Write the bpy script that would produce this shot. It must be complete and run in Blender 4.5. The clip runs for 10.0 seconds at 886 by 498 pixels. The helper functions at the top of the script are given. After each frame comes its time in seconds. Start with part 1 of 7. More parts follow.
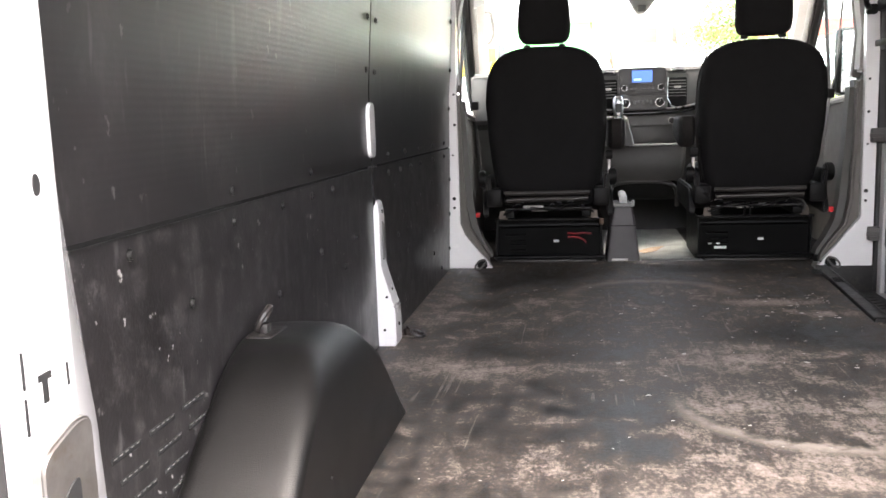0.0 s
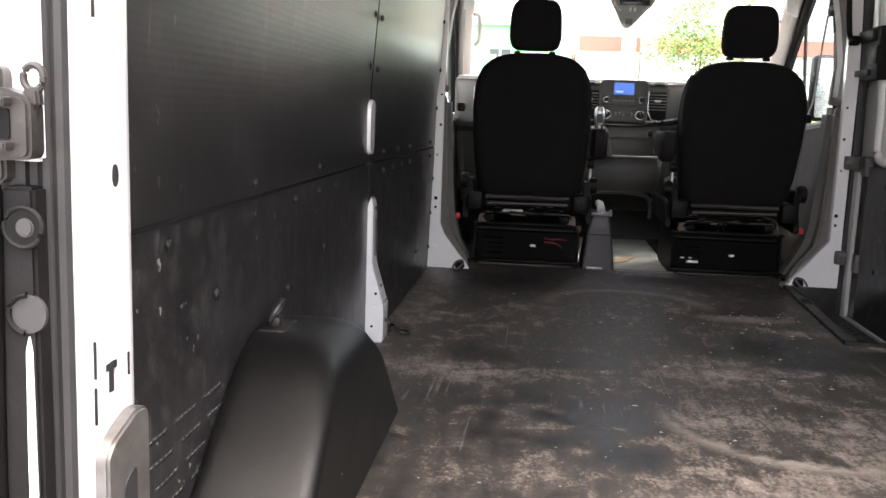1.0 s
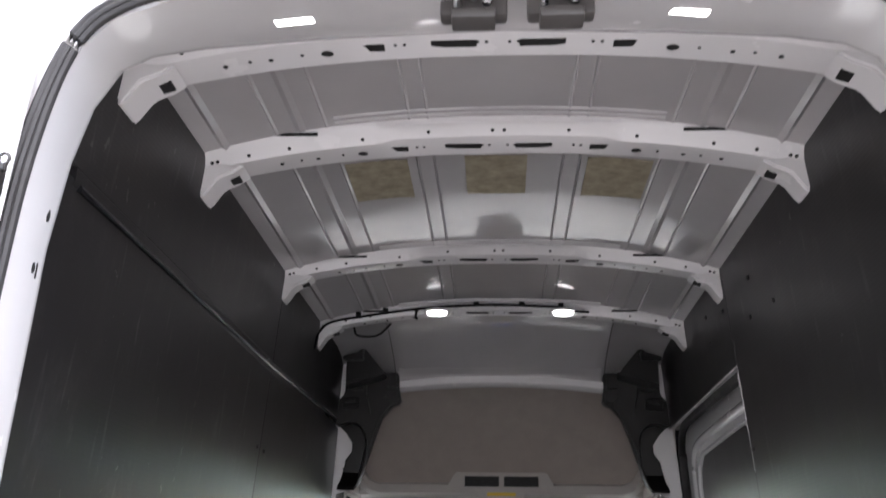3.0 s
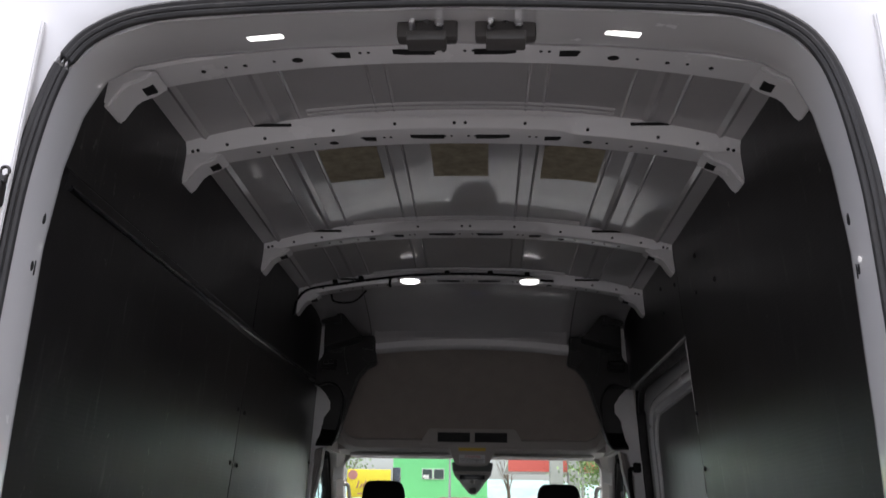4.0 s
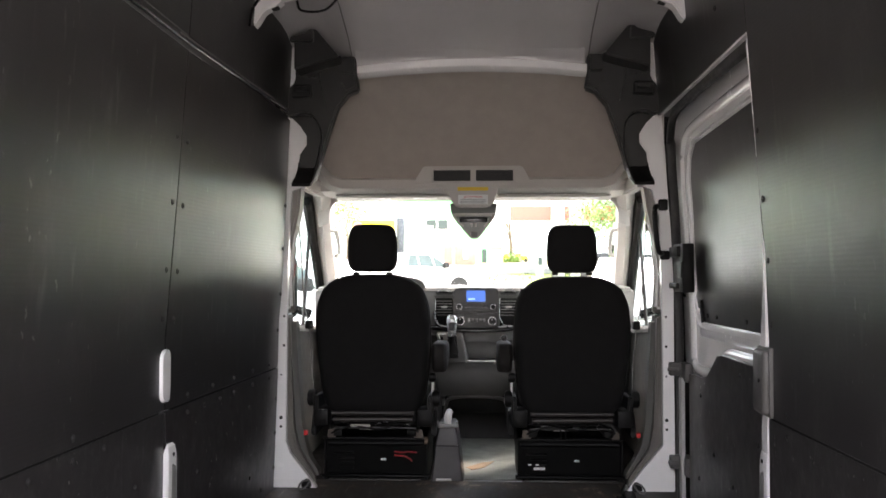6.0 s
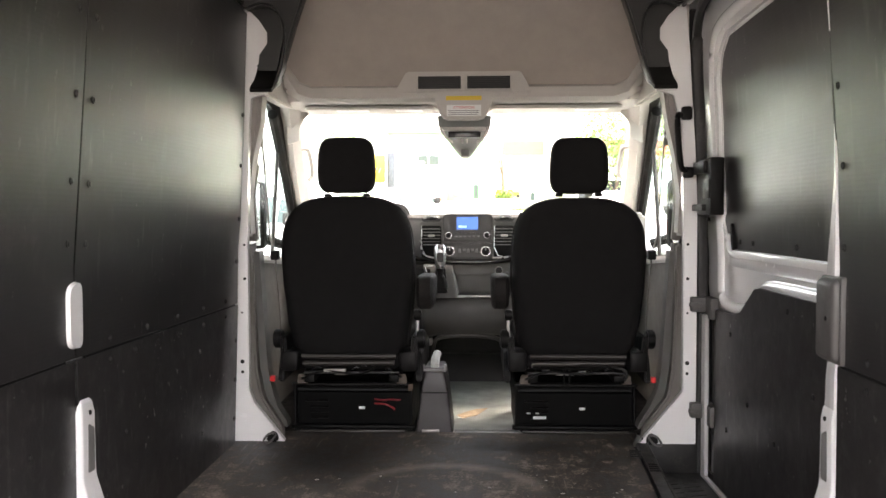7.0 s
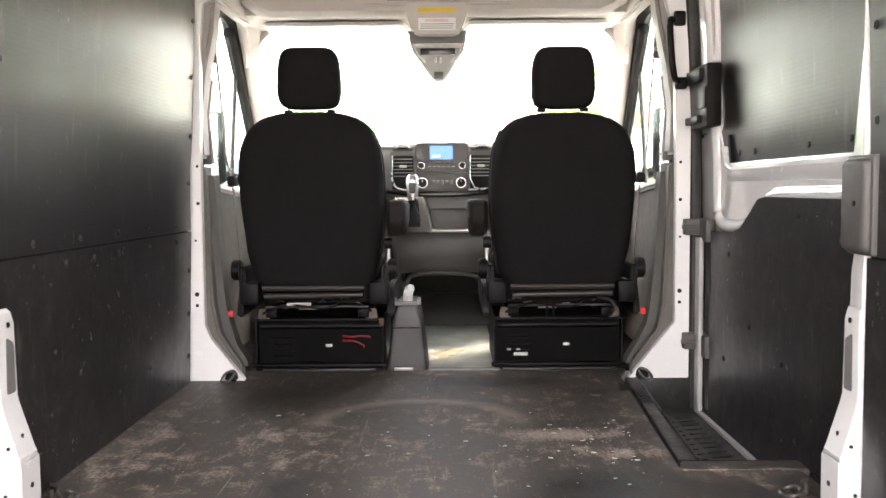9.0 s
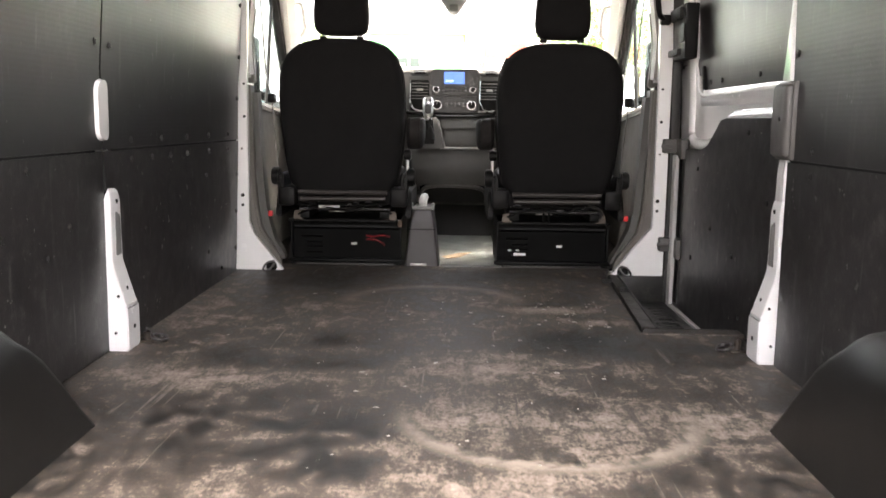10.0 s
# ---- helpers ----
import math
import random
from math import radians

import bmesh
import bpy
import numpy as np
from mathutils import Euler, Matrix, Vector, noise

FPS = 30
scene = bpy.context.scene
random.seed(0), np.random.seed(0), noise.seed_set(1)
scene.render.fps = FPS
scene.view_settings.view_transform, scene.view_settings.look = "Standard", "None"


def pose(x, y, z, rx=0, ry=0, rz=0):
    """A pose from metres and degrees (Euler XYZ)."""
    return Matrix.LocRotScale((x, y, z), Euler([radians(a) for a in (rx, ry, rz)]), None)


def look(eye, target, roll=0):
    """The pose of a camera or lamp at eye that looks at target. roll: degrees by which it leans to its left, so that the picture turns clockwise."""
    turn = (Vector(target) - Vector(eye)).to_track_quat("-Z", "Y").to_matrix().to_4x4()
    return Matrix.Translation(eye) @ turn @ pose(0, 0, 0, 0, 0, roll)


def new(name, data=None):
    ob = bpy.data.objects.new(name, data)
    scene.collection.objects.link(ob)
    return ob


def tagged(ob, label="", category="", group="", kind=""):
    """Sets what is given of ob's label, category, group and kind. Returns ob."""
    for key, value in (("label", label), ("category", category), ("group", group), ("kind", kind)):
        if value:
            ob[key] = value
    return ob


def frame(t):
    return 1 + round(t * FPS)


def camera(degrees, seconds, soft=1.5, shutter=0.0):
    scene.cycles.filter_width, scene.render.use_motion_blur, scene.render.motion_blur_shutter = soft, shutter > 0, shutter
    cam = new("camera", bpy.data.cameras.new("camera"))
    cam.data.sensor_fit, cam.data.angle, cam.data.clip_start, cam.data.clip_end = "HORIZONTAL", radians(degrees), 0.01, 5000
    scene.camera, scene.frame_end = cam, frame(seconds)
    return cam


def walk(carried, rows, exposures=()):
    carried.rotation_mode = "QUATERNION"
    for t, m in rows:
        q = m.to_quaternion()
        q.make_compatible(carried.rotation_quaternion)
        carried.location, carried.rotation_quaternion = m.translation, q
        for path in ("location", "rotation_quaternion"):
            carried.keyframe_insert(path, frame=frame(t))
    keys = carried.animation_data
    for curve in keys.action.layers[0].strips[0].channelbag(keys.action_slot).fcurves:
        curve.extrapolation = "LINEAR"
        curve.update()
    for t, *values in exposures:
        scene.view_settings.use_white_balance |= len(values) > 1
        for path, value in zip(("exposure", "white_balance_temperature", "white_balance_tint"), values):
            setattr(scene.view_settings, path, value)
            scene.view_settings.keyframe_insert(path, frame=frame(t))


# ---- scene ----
cam = camera(52.8, 10.0, 1.5, 0.2)
PATH = [
    (0, (-0.275, -0.693, 0.679), (-0.591, 1.259, 0.38), -2.0),
    (0.5, (-0.363, -0.74, 0.7), (-0.577, 1.226, 0.403), 0.9),
    (1, (-0.388, -0.73, 0.7), (-0.597, 1.235, 0.389), 2.0),
    (1.5, (-0.318, -0.797, 0.716), (-0.674, 1.157, 0.484), -0.6),
    (1.7, (-0.23, -0.85, 0.716), (-0.626, 1.108, 0.62), -0.0),
    (2, (-0.112, -0.936, 0.762), (-0.498, 1.021, 0.898), 2.0),
    (2.1, (-0.079, -0.976, 0.791), (-0.452, 0.978, 0.997), 2.4),
    (2.5, (-0.022, -1.093, 0.847), (-0.264, 0.84, 1.3), 1.1),
    (3, (-0.003, -1.291, 0.906), (-0.126, 0.576, 1.614), 1.0),
    (3.2, (0.01, -1.325, 0.915), (-0.098, 0.517, 1.686), 1.5),
    (4.3, (0.082, -1.537, 0.941), (0.003, 0.407, 1.405), 0.6),
    (4.5, (0.074, -1.496, 0.951), (0.009, 0.47, 1.315), 0.3),
    (5, (0.021, -1.296, 0.974), (-0.014, 0.688, 1.222), -0.5),
    (5.5, (0.019, -1.068, 0.961), (-0.012, 0.925, 1.13), -0.5),
    (6, (0.074, -0.789, 0.934), (-0.024, 1.208, 0.997), 0.0),
    (6.2, (0.078, -0.684, 0.912), (-0.004, 1.314, 0.935), 0.4),
    (7.3, (0.067, -0.033, 0.873), (-0.024, 1.962, 0.773), -0.6),
    (7.5, (0.074, 0.099, 0.863), (-0.065, 2.09, 0.739), -1.0),
    (8, (0.071, 0.295, 0.769), (-0.033, 2.272, 0.481), -1.0),
    (8.5, (0.071, 0.289, 0.703), (-0.009, 2.279, 0.516), -0.8),
    (9, (0.055, 0.041, 0.678), (0.037, 2.036, 0.541), -0.5),
    (9.5, (0.029, -0.26, 0.661), (-0.01, 1.731, 0.48), 0.7),
    (10, (0.039, -0.482, 0.626), (0.009, 1.498, 0.34), 0.8),
]
EXPOSURES = [(t, e, 6250 if 2.4 < t < 4.9 else 6900 if t < 7 else 7400, 16) for t, e in ((0.0, 4.10), (0.3, 3.40), (1.0, 3.25), (1.5, 3.35), (2.0, 2.60), (2.5, 3.05), (3.0, 2.80), (3.2, 2.70), (4.3, 0.85), (4.7, 1.10), (5.0, 2.45), (5.5, 3.35), (6.0, 3.40), (6.2, 3.45), (7.3, 4.08), (7.5, 4.12), (8.0, 4.35), (9.0, 4.65), (9.5, 4.55), (10.0, 4.12))]
walk(cam, [(t, look(eye, target, roll)) for t, eye, target, roll in PATH], EXPOSURES)

# ---- world and sun ----
world = bpy.data.worlds.new("world")
scene.world = world
world.use_nodes = True
wn = world.node_tree
sky = wn.nodes.new("ShaderNodeTexSky")
sky.sky_type = "NISHITA"
sky.sun_disc = False
sky.sun_elevation, sky.sun_rotation = radians(78), radians(173)
sky.dust_density, sky.air_density = 4.0, 1.2
wn.nodes["Background"].inputs["Strength"].default_value = 0.14
pale = wn.nodes.new("ShaderNodeHueSaturation")
pale.inputs["Saturation"].default_value = 0.45
wn.links.new(sky.outputs[0], pale.inputs["Color"])
wn.links.new(pale.outputs[0], wn.nodes["Background"].inputs["Color"])
sun = new("sun", bpy.data.lights.new("sun", "SUN"))
sun.data.energy, sun.data.angle, sun.data.color = 1.75, radians(58), (1.0, 0.94, 0.86)
sun.rotation_euler = Vector((-0.07, 0.14, -0.99)).to_track_quat("-Z", "Y").to_euler()


# ---- materials ----
def mat(name, base, rough=0.5, metal=0.0, vary=0.12, scale=6.0, grain=0.0, grain_scale=300.0, stain=None,
        stain_amount=0.0, stain_scale=3.0, coat=0.0, coat_rough=0.12, wave=0.0, wave_scale=90.0, chips=0.0, emit=None, emit_strength=0.0, stretch=(1, 1, 1), rough_vary=0.08, spec=0.5, scratch=0.0, dull=0.0):
    m = bpy.data.materials.new(name)
    m.use_nodes = True
    nt = m.node_tree
    N, L = nt.nodes, nt.links
    p = N["Principled BSDF"]
    p.inputs["Metallic"].default_value = metal
    p.inputs["Coat Weight"].default_value = coat
    p.inputs["Coat Roughness"].default_value = coat_rough
    p.inputs["Specular IOR Level"].default_value = spec
    tc = N.new("ShaderNodeTexCoord")
    mp = N.new("ShaderNodeMapping")
    mp.inputs["Scale"].default_value = stretch
    L.new(tc.outputs["Object"], mp.inputs["Vector"])

    def tex(sc, detail=5, roughness=0.6):
        n = N.new("ShaderNodeTexNoise")
        n.inputs["Scale"].default_value, n.inputs["Detail"].default_value, n.inputs["Roughness"].default_value = sc, detail, roughness
        L.new(mp.outputs[0], n.inputs["Vector"])
        return n.outputs["Fac"]

    def ramp(src, lo, hi, a=0.0, b=1.0):
        r = N.new("ShaderNodeMapRange")
        r.inputs["From Min"].default_value, r.inputs["From Max"].default_value = lo, hi
        r.inputs["To Min"].default_value, r.inputs["To Max"].default_value = a, b
        L.new(src, r.inputs["Value"])
        return r.outputs[0]

    def mix(fac, a, b):
        n = N.new("ShaderNodeMix")
        n.data_type = "RGBA"
        for sock, v in ((n.inputs[0], fac), (n.inputs[6], a), (n.inputs[7], b)):
            if isinstance(v, (tuple, list)):
                sock.default_value = (*v, 1)
            elif isinstance(v, float):
                sock.default_value = v
            else:
                L.new(v, sock)
        return n.outputs[2]

    big = tex(scale)
    col = mix(ramp(big, 0.3, 0.7), tuple(c * (1 - vary) for c in base), tuple(min(1, c * (1 + vary)) for c in base))
    if stain:
        f1 = ramp(tex(stain_scale, 8, 0.65), 0.5, 0.72)
        f2 = ramp(tex(stain_scale * 7, 6, 0.7), 0.35, 0.7)
        mul = N.new("ShaderNodeMath")
        mul.operation = "MULTIPLY"
        L.new(f1, mul.inputs[0]), L.new(f2, mul.inputs[1])
        mul2 = N.new("ShaderNodeMath")
        mul2.operation = "MULTIPLY"
        L.new(mul.outputs[0], mul2.inputs[0])
        mul2.inputs[1].default_value = stain_amount
        col = mix(mul2.outputs[0], col, stain)
    if chips:
        cm = N.new("ShaderNodeMath")
        cm.operation = "MULTIPLY"
        L.new(ramp(tex(42, 3, 0.55), 0.675, 0.70), cm.inputs[0])
        L.new(ramp(tex(3.3, 3, 0.5), 0.46, 0.6, 0.0, chips), cm.inputs[1])
        col = mix(cm.outputs[0], col, (0.42, 0.41, 0.39))
    if scratch:
        # scuffs: short upright and slanting dashes in patches
        for k, (sc, tilt) in enumerate(((26.0, 0.2), (40.0, -0.5), (15.0, 0.9))):
            m2 = N.new("ShaderNodeMapping")
            m2.inputs["Rotation"].default_value = (tilt, 0.0, 0.0)
            m2.inputs["Scale"].default_value = (1.0, 1.0, 0.13)
            m2.inputs["Location"].default_value = (k * 3.1, k * 1.7, 0.0)
            L.new(tc.outputs["Object"], m2.inputs["Vector"])
            n2 = N.new("ShaderNodeTexNoise")
            n2.inputs["Scale"].default_value, n2.inputs["Detail"].default_value = sc, 2.0
            L.new(m2.outputs[0], n2.inputs["Vector"])
            sm = N.new("ShaderNodeMath")
            sm.operation = "MULTIPLY"
            L.new(ramp(n2.outputs["Fac"], 0.64, 0.74), sm.inputs[0])
            L.new(ramp(tex(5.0 + 2 * k, 5, 0.65), 0.46, 0.62, 0.0, scratch), sm.inputs[1])
            col = mix(sm.outputs[0], col, (0.24, 0.23, 0.225))
    L.new(col, p.inputs["Base Color"])
    gloss = ramp(tex(scale * 3.1), 0.3, 0.7, max(0.03, rough - rough_vary), min(1, rough + rough_vary))
    if dull:
        # textured film: duller face on than at a glancing angle
        lw = N.new("ShaderNodeLayerWeight")
        lw.inputs["Blend"].default_value = 0.5
        da = N.new("ShaderNodeMath")
        da.operation = "ADD"
        L.new(gloss, da.inputs[0]), L.new(ramp(lw.outputs["Facing"], 0.5, 0.82, dull, 0.0), da.inputs[1])
        gloss = da.outputs[0]
    L.new(gloss, p.inputs["Roughness"])
    normal = None
    if grain:
        b = N.new("ShaderNodeBump")
        b.inputs["Distance"].default_value, b.inputs["Strength"].default_value = 0.001, grain
        L.new(tex(grain_scale, 3), b.inputs["Height"])
        normal = b.outputs[0]
    if wave:
        w = N.new("ShaderNodeTexWave")
        w.bands_direction = "Z"
        w.inputs["Scale"].default_value, w.inputs["Distortion"].default_value, w.inputs["Detail"].default_value = wave_scale, 0.6, 1.0
        w.inputs["Detail Scale"].default_value = 0.4
        L.new(tc.outputs["Object"], w.inputs["Vector"])
        b = N.new("ShaderNodeBump")
        b.inputs["Distance"].default_value, b.inputs["Strength"].default_value = 0.001, wave
        L.new(w.outputs["Fac"], b.inputs["Height"])
        if normal:
            L.new(normal, b.inputs["Normal"])
        normal = b.outputs[0]
    if normal:
        L.new(normal, p.inputs["Normal"])
    if emit:
        p.inputs["Emission Color"].default_value = (*emit, 1)
        p.inputs["Emission Strength"].default_value = emit_strength
    return m


WHITE = mat("white_paint", (0.8, 0.79, 0.79), 0.25, vary=0.015, scale=2, coat=0.8, coat_rough=0.06, rough_vary=0.03)
ROOF = mat("roof_primer", (0.50, 0.485, 0.485), 0.22, vary=0.05, scale=2.5, coat=1.0, coat_rough=0.04, rough_vary=0.0)
LINER = mat("liner_film", (0.013, 0.0116, 0.012), 0.30, vary=0.2, scale=3, wave=0.09, wave_scale=26, spec=0.42, rough_vary=0.008, dull=0.12, stain=(0.075, 0.07, 0.068), stain_amount=0.45, stain_scale=7, stretch=(1, 1, 0.6), chips=0.18, scratch=0.2)
LINER_LOW = mat("liner_worn", (0.0168, 0.0153, 0.0158), 0.36, vary=0.4, scale=6, grain=0.3, grain_scale=160, rough_vary=0.05, spec=0.42, stain=(0.20, 0.188, 0.182), stain_amount=0.42, stain_scale=26, stretch=(1, 1, 0.85), chips=0.75, scratch=0.3)
JOINT = mat("joint_strip", (0.006, 0.006, 0.006), 0.7, vary=0.4, scale=12, spec=0.2)
BOLTBLACK = mat("bolt_black", (0.008, 0.008, 0.008), 0.4, vary=0.4, scale=40, stain=(0.12, 0.115, 0.11), stain_amount=0.6, stain_scale=60)
MOULDED = mat("moulded_plastic", (0.0062, 0.0059, 0.0058), 0.33, spec=0.42, vary=0.12, scale=5, grain=0.7, grain_scale=420, rough_vary=0.03, stain=(0.02, 0.019, 0.018), stain_amount=0.5, stain_scale=45)
BLACK = mat("black_plastic", (0.006, 0.0057, 0.0058), 0.5, vary=0.1, grain=0.3, grain_scale=350, spec=0.14)
STEPGREY = mat("step_moulding", (0.020, 0.0195, 0.0185), 0.42, vary=0.3, scale=9, grain=0.4, grain_scale=250, stain=(0.11, 0.095, 0.08), stain_amount=0.6, stain_scale=11)
RUBBER = mat("seal_rubber", (0.02, 0.019, 0.019), 0.6, vary=0.15, scale=10, stain=(0.12, 0.11, 0.1), stain_amount=0.4, stain_scale=8)
FABRIC = mat("seat_fabric", (0.0118, 0.0113, 0.0116), 0.95, vary=0.08, scale=9, grain=0.6, grain_scale=700, spec=0.1)
SEATSIDE = mat("seat_bolster", (0.017, 0.0152, 0.0148), 0.8, vary=0.15, scale=40, grain=0.6, grain_scale=700, spec=0.12)
HEADLINER = mat("headliner_cloth", (0.40, 0.355, 0.32), 0.92, vary=0.05, scale=12, grain=0.25, grain_scale=500, spec=0.2)
BEIGE = mat("beige_trim", (0.5, 0.47, 0.44), 0.6, vary=0.04, scale=8, grain=0.25, grain_scale=350)
GREYTRIM = mat("grey_trim", (0.15, 0.146, 0.142), 0.6, vary=0.06, scale=8, grain=0.3, grain_scale=350)
DARKTRIM = mat("dark_trim", (0.032, 0.031, 0.031), 0.55, vary=0.1, scale=8, grain=0.35, grain_scale=350)
DASH = mat("dash_plastic", (0.10, 0.096, 0.092), 0.5, vary=0.1, scale=8, grain=0.35, grain_scale=400)
RADIO = mat("radio_plastic", (0.034, 0.032, 0.031), 0.45, vary=0.1, scale=8, grain=0.3, grain_scale=400)
CONSOLE = mat("console_plastic", (0.042, 0.040, 0.038), 0.5, vary=0.1, scale=8, grain=0.35, grain_scale=400, spec=0.35)
DOORTRIM = mat("door_trim", (0.13, 0.12, 0.11), 0.65, vary=0.06, scale=8, grain=0.3, grain_scale=350, spec=0.3)
PODGREY = mat("pod_plastic", (0.24, 0.245, 0.235), 0.5, vary=0.05, grain=0.2)
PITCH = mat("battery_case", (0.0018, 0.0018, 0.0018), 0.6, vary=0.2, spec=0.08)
TUBEBROWN = mat("seat_tube", (0.024, 0.02, 0.018), 0.5, vary=0.2, scale=15)
RUSTDARK = mat("dull_steel", (0.07, 0.058, 0.05), 0.45, metal=0.7, vary=0.3, scale=30)
TANDARK = mat("tan_block", (0.07, 0.042, 0.024), 0.6, vary=0.2)
PILLARTRIM = mat("pillar_trim", (0.26, 0.235, 0.225), 0.6, vary=0.05, scale=8, grain=0.25, grain_scale=350)
BELT = mat("belt_webbing", (0.12, 0.108, 0.1), 0.8, vary=0.08, scale=30, grain=0.4, grain_scale=600)
BRAKEGREY = mat("brake_housing", (0.036, 0.032, 0.034), 0.5, vary=0.08, scale=8, grain=0.3, grain_scale=350)
COVERGREY = mat("cover_plastic", (0.085, 0.083, 0.077), 0.6, vary=0.05, scale=5, grain=0.2, grain_scale=350)
LATCHGREY = mat("latch_plastic", (0.075, 0.07, 0.068), 0.5, vary=0.08, scale=8, grain=0.3, grain_scale=350)
LEVER_AND_SHADE = mat("lever_and_shaded_white", (0.42, 0.41, 0.40), 0.5, vary=0.05, grain=0.2)
GLOSSBLACK = mat("gloss_black", (0.012, 0.012, 0.013), 0.18, vary=0.1)
SILVER = mat("satin_silver", (0.62, 0.62, 0.63), 0.28, metal=1.0, vary=0.05)
STEEL = mat("bare_steel", (0.3, 0.29, 0.28), 0.42, metal=0.9, vary=0.2, scale=20, stain=(0.2, 0.13, 0.08), stain_amount=0.5, stain_scale=15)
LINING = mat("door_lining", (0.0085, 0.0077, 0.0079), 0.5, vary=0.25, scale=9, grain=0.3, grain_scale=300, spec=0.16, stain=(0.03, 0.028, 0.027), stain_amount=0.5, stain_scale=12)
HINGE = mat("hinge_casting", (0.024, 0.021, 0.020), 0.38, vary=0.3, scale=30, grain=0.3, grain_scale=200, stain=(0.09, 0.08, 0.072), stain_amount=0.6, stain_scale=40)
BLACKSTEEL = mat("black_steel", (0.0035, 0.0035, 0.0035), 0.5, vary=0.2, scale=15, spec=0.12)
RED = mat("red_plastic", (0.6, 0.015, 0.02), 0.35)
REDCABLE = mat("red_cable", (0.24, 0.012, 0.018), 0.45)
ORANGE = mat("tan_patch", (0.42, 0.3, 0.19), 0.8, vary=0.2, scale=20)
WHITELABEL = mat("white_label", (0.75, 0.75, 0.74), 0.5, vary=0.03)
FLECK = mat("dried_paint", (0.5, 0.47, 0.42), 0.7, vary=0.3, scale=9)
YELLOWLABEL = mat("yellow_label", (0.75, 0.52, 0.04), 0.5, vary=0.05)
PAD = mat("damping_pad", (0.36, 0.32, 0.23), 0.85, vary=0.25, scale=25, grain=0.6, grain_scale=120)
HOLE = mat("dark_recess", (0.012, 0.012, 0.012), 0.8)
CABFLOOR = mat("cab_vinyl", (0.30, 0.31, 0.285), 0.45, vary=0.3, scale=6, grain=0.4, grain_scale=200, stain=(0.2, 0.18, 0.16), stain_amount=0.6, stain_scale=5)
LAMPGLOW = mat("lamp_lens", (0.8, 0.8, 0.8), 0.4, emit=(1.0, 0.97, 0.92), emit_strength=1.4)
SCREEN = mat("screen_glow", (0.02, 0.03, 0.1), 0.2, emit=(0.035, 0.2, 0.85), emit_strength=0.10)
ICON = mat("screen_icon", (0.3, 0.4, 0.7), 0.2, emit=(0.2, 0.42, 1.0), emit_strength=0.12)


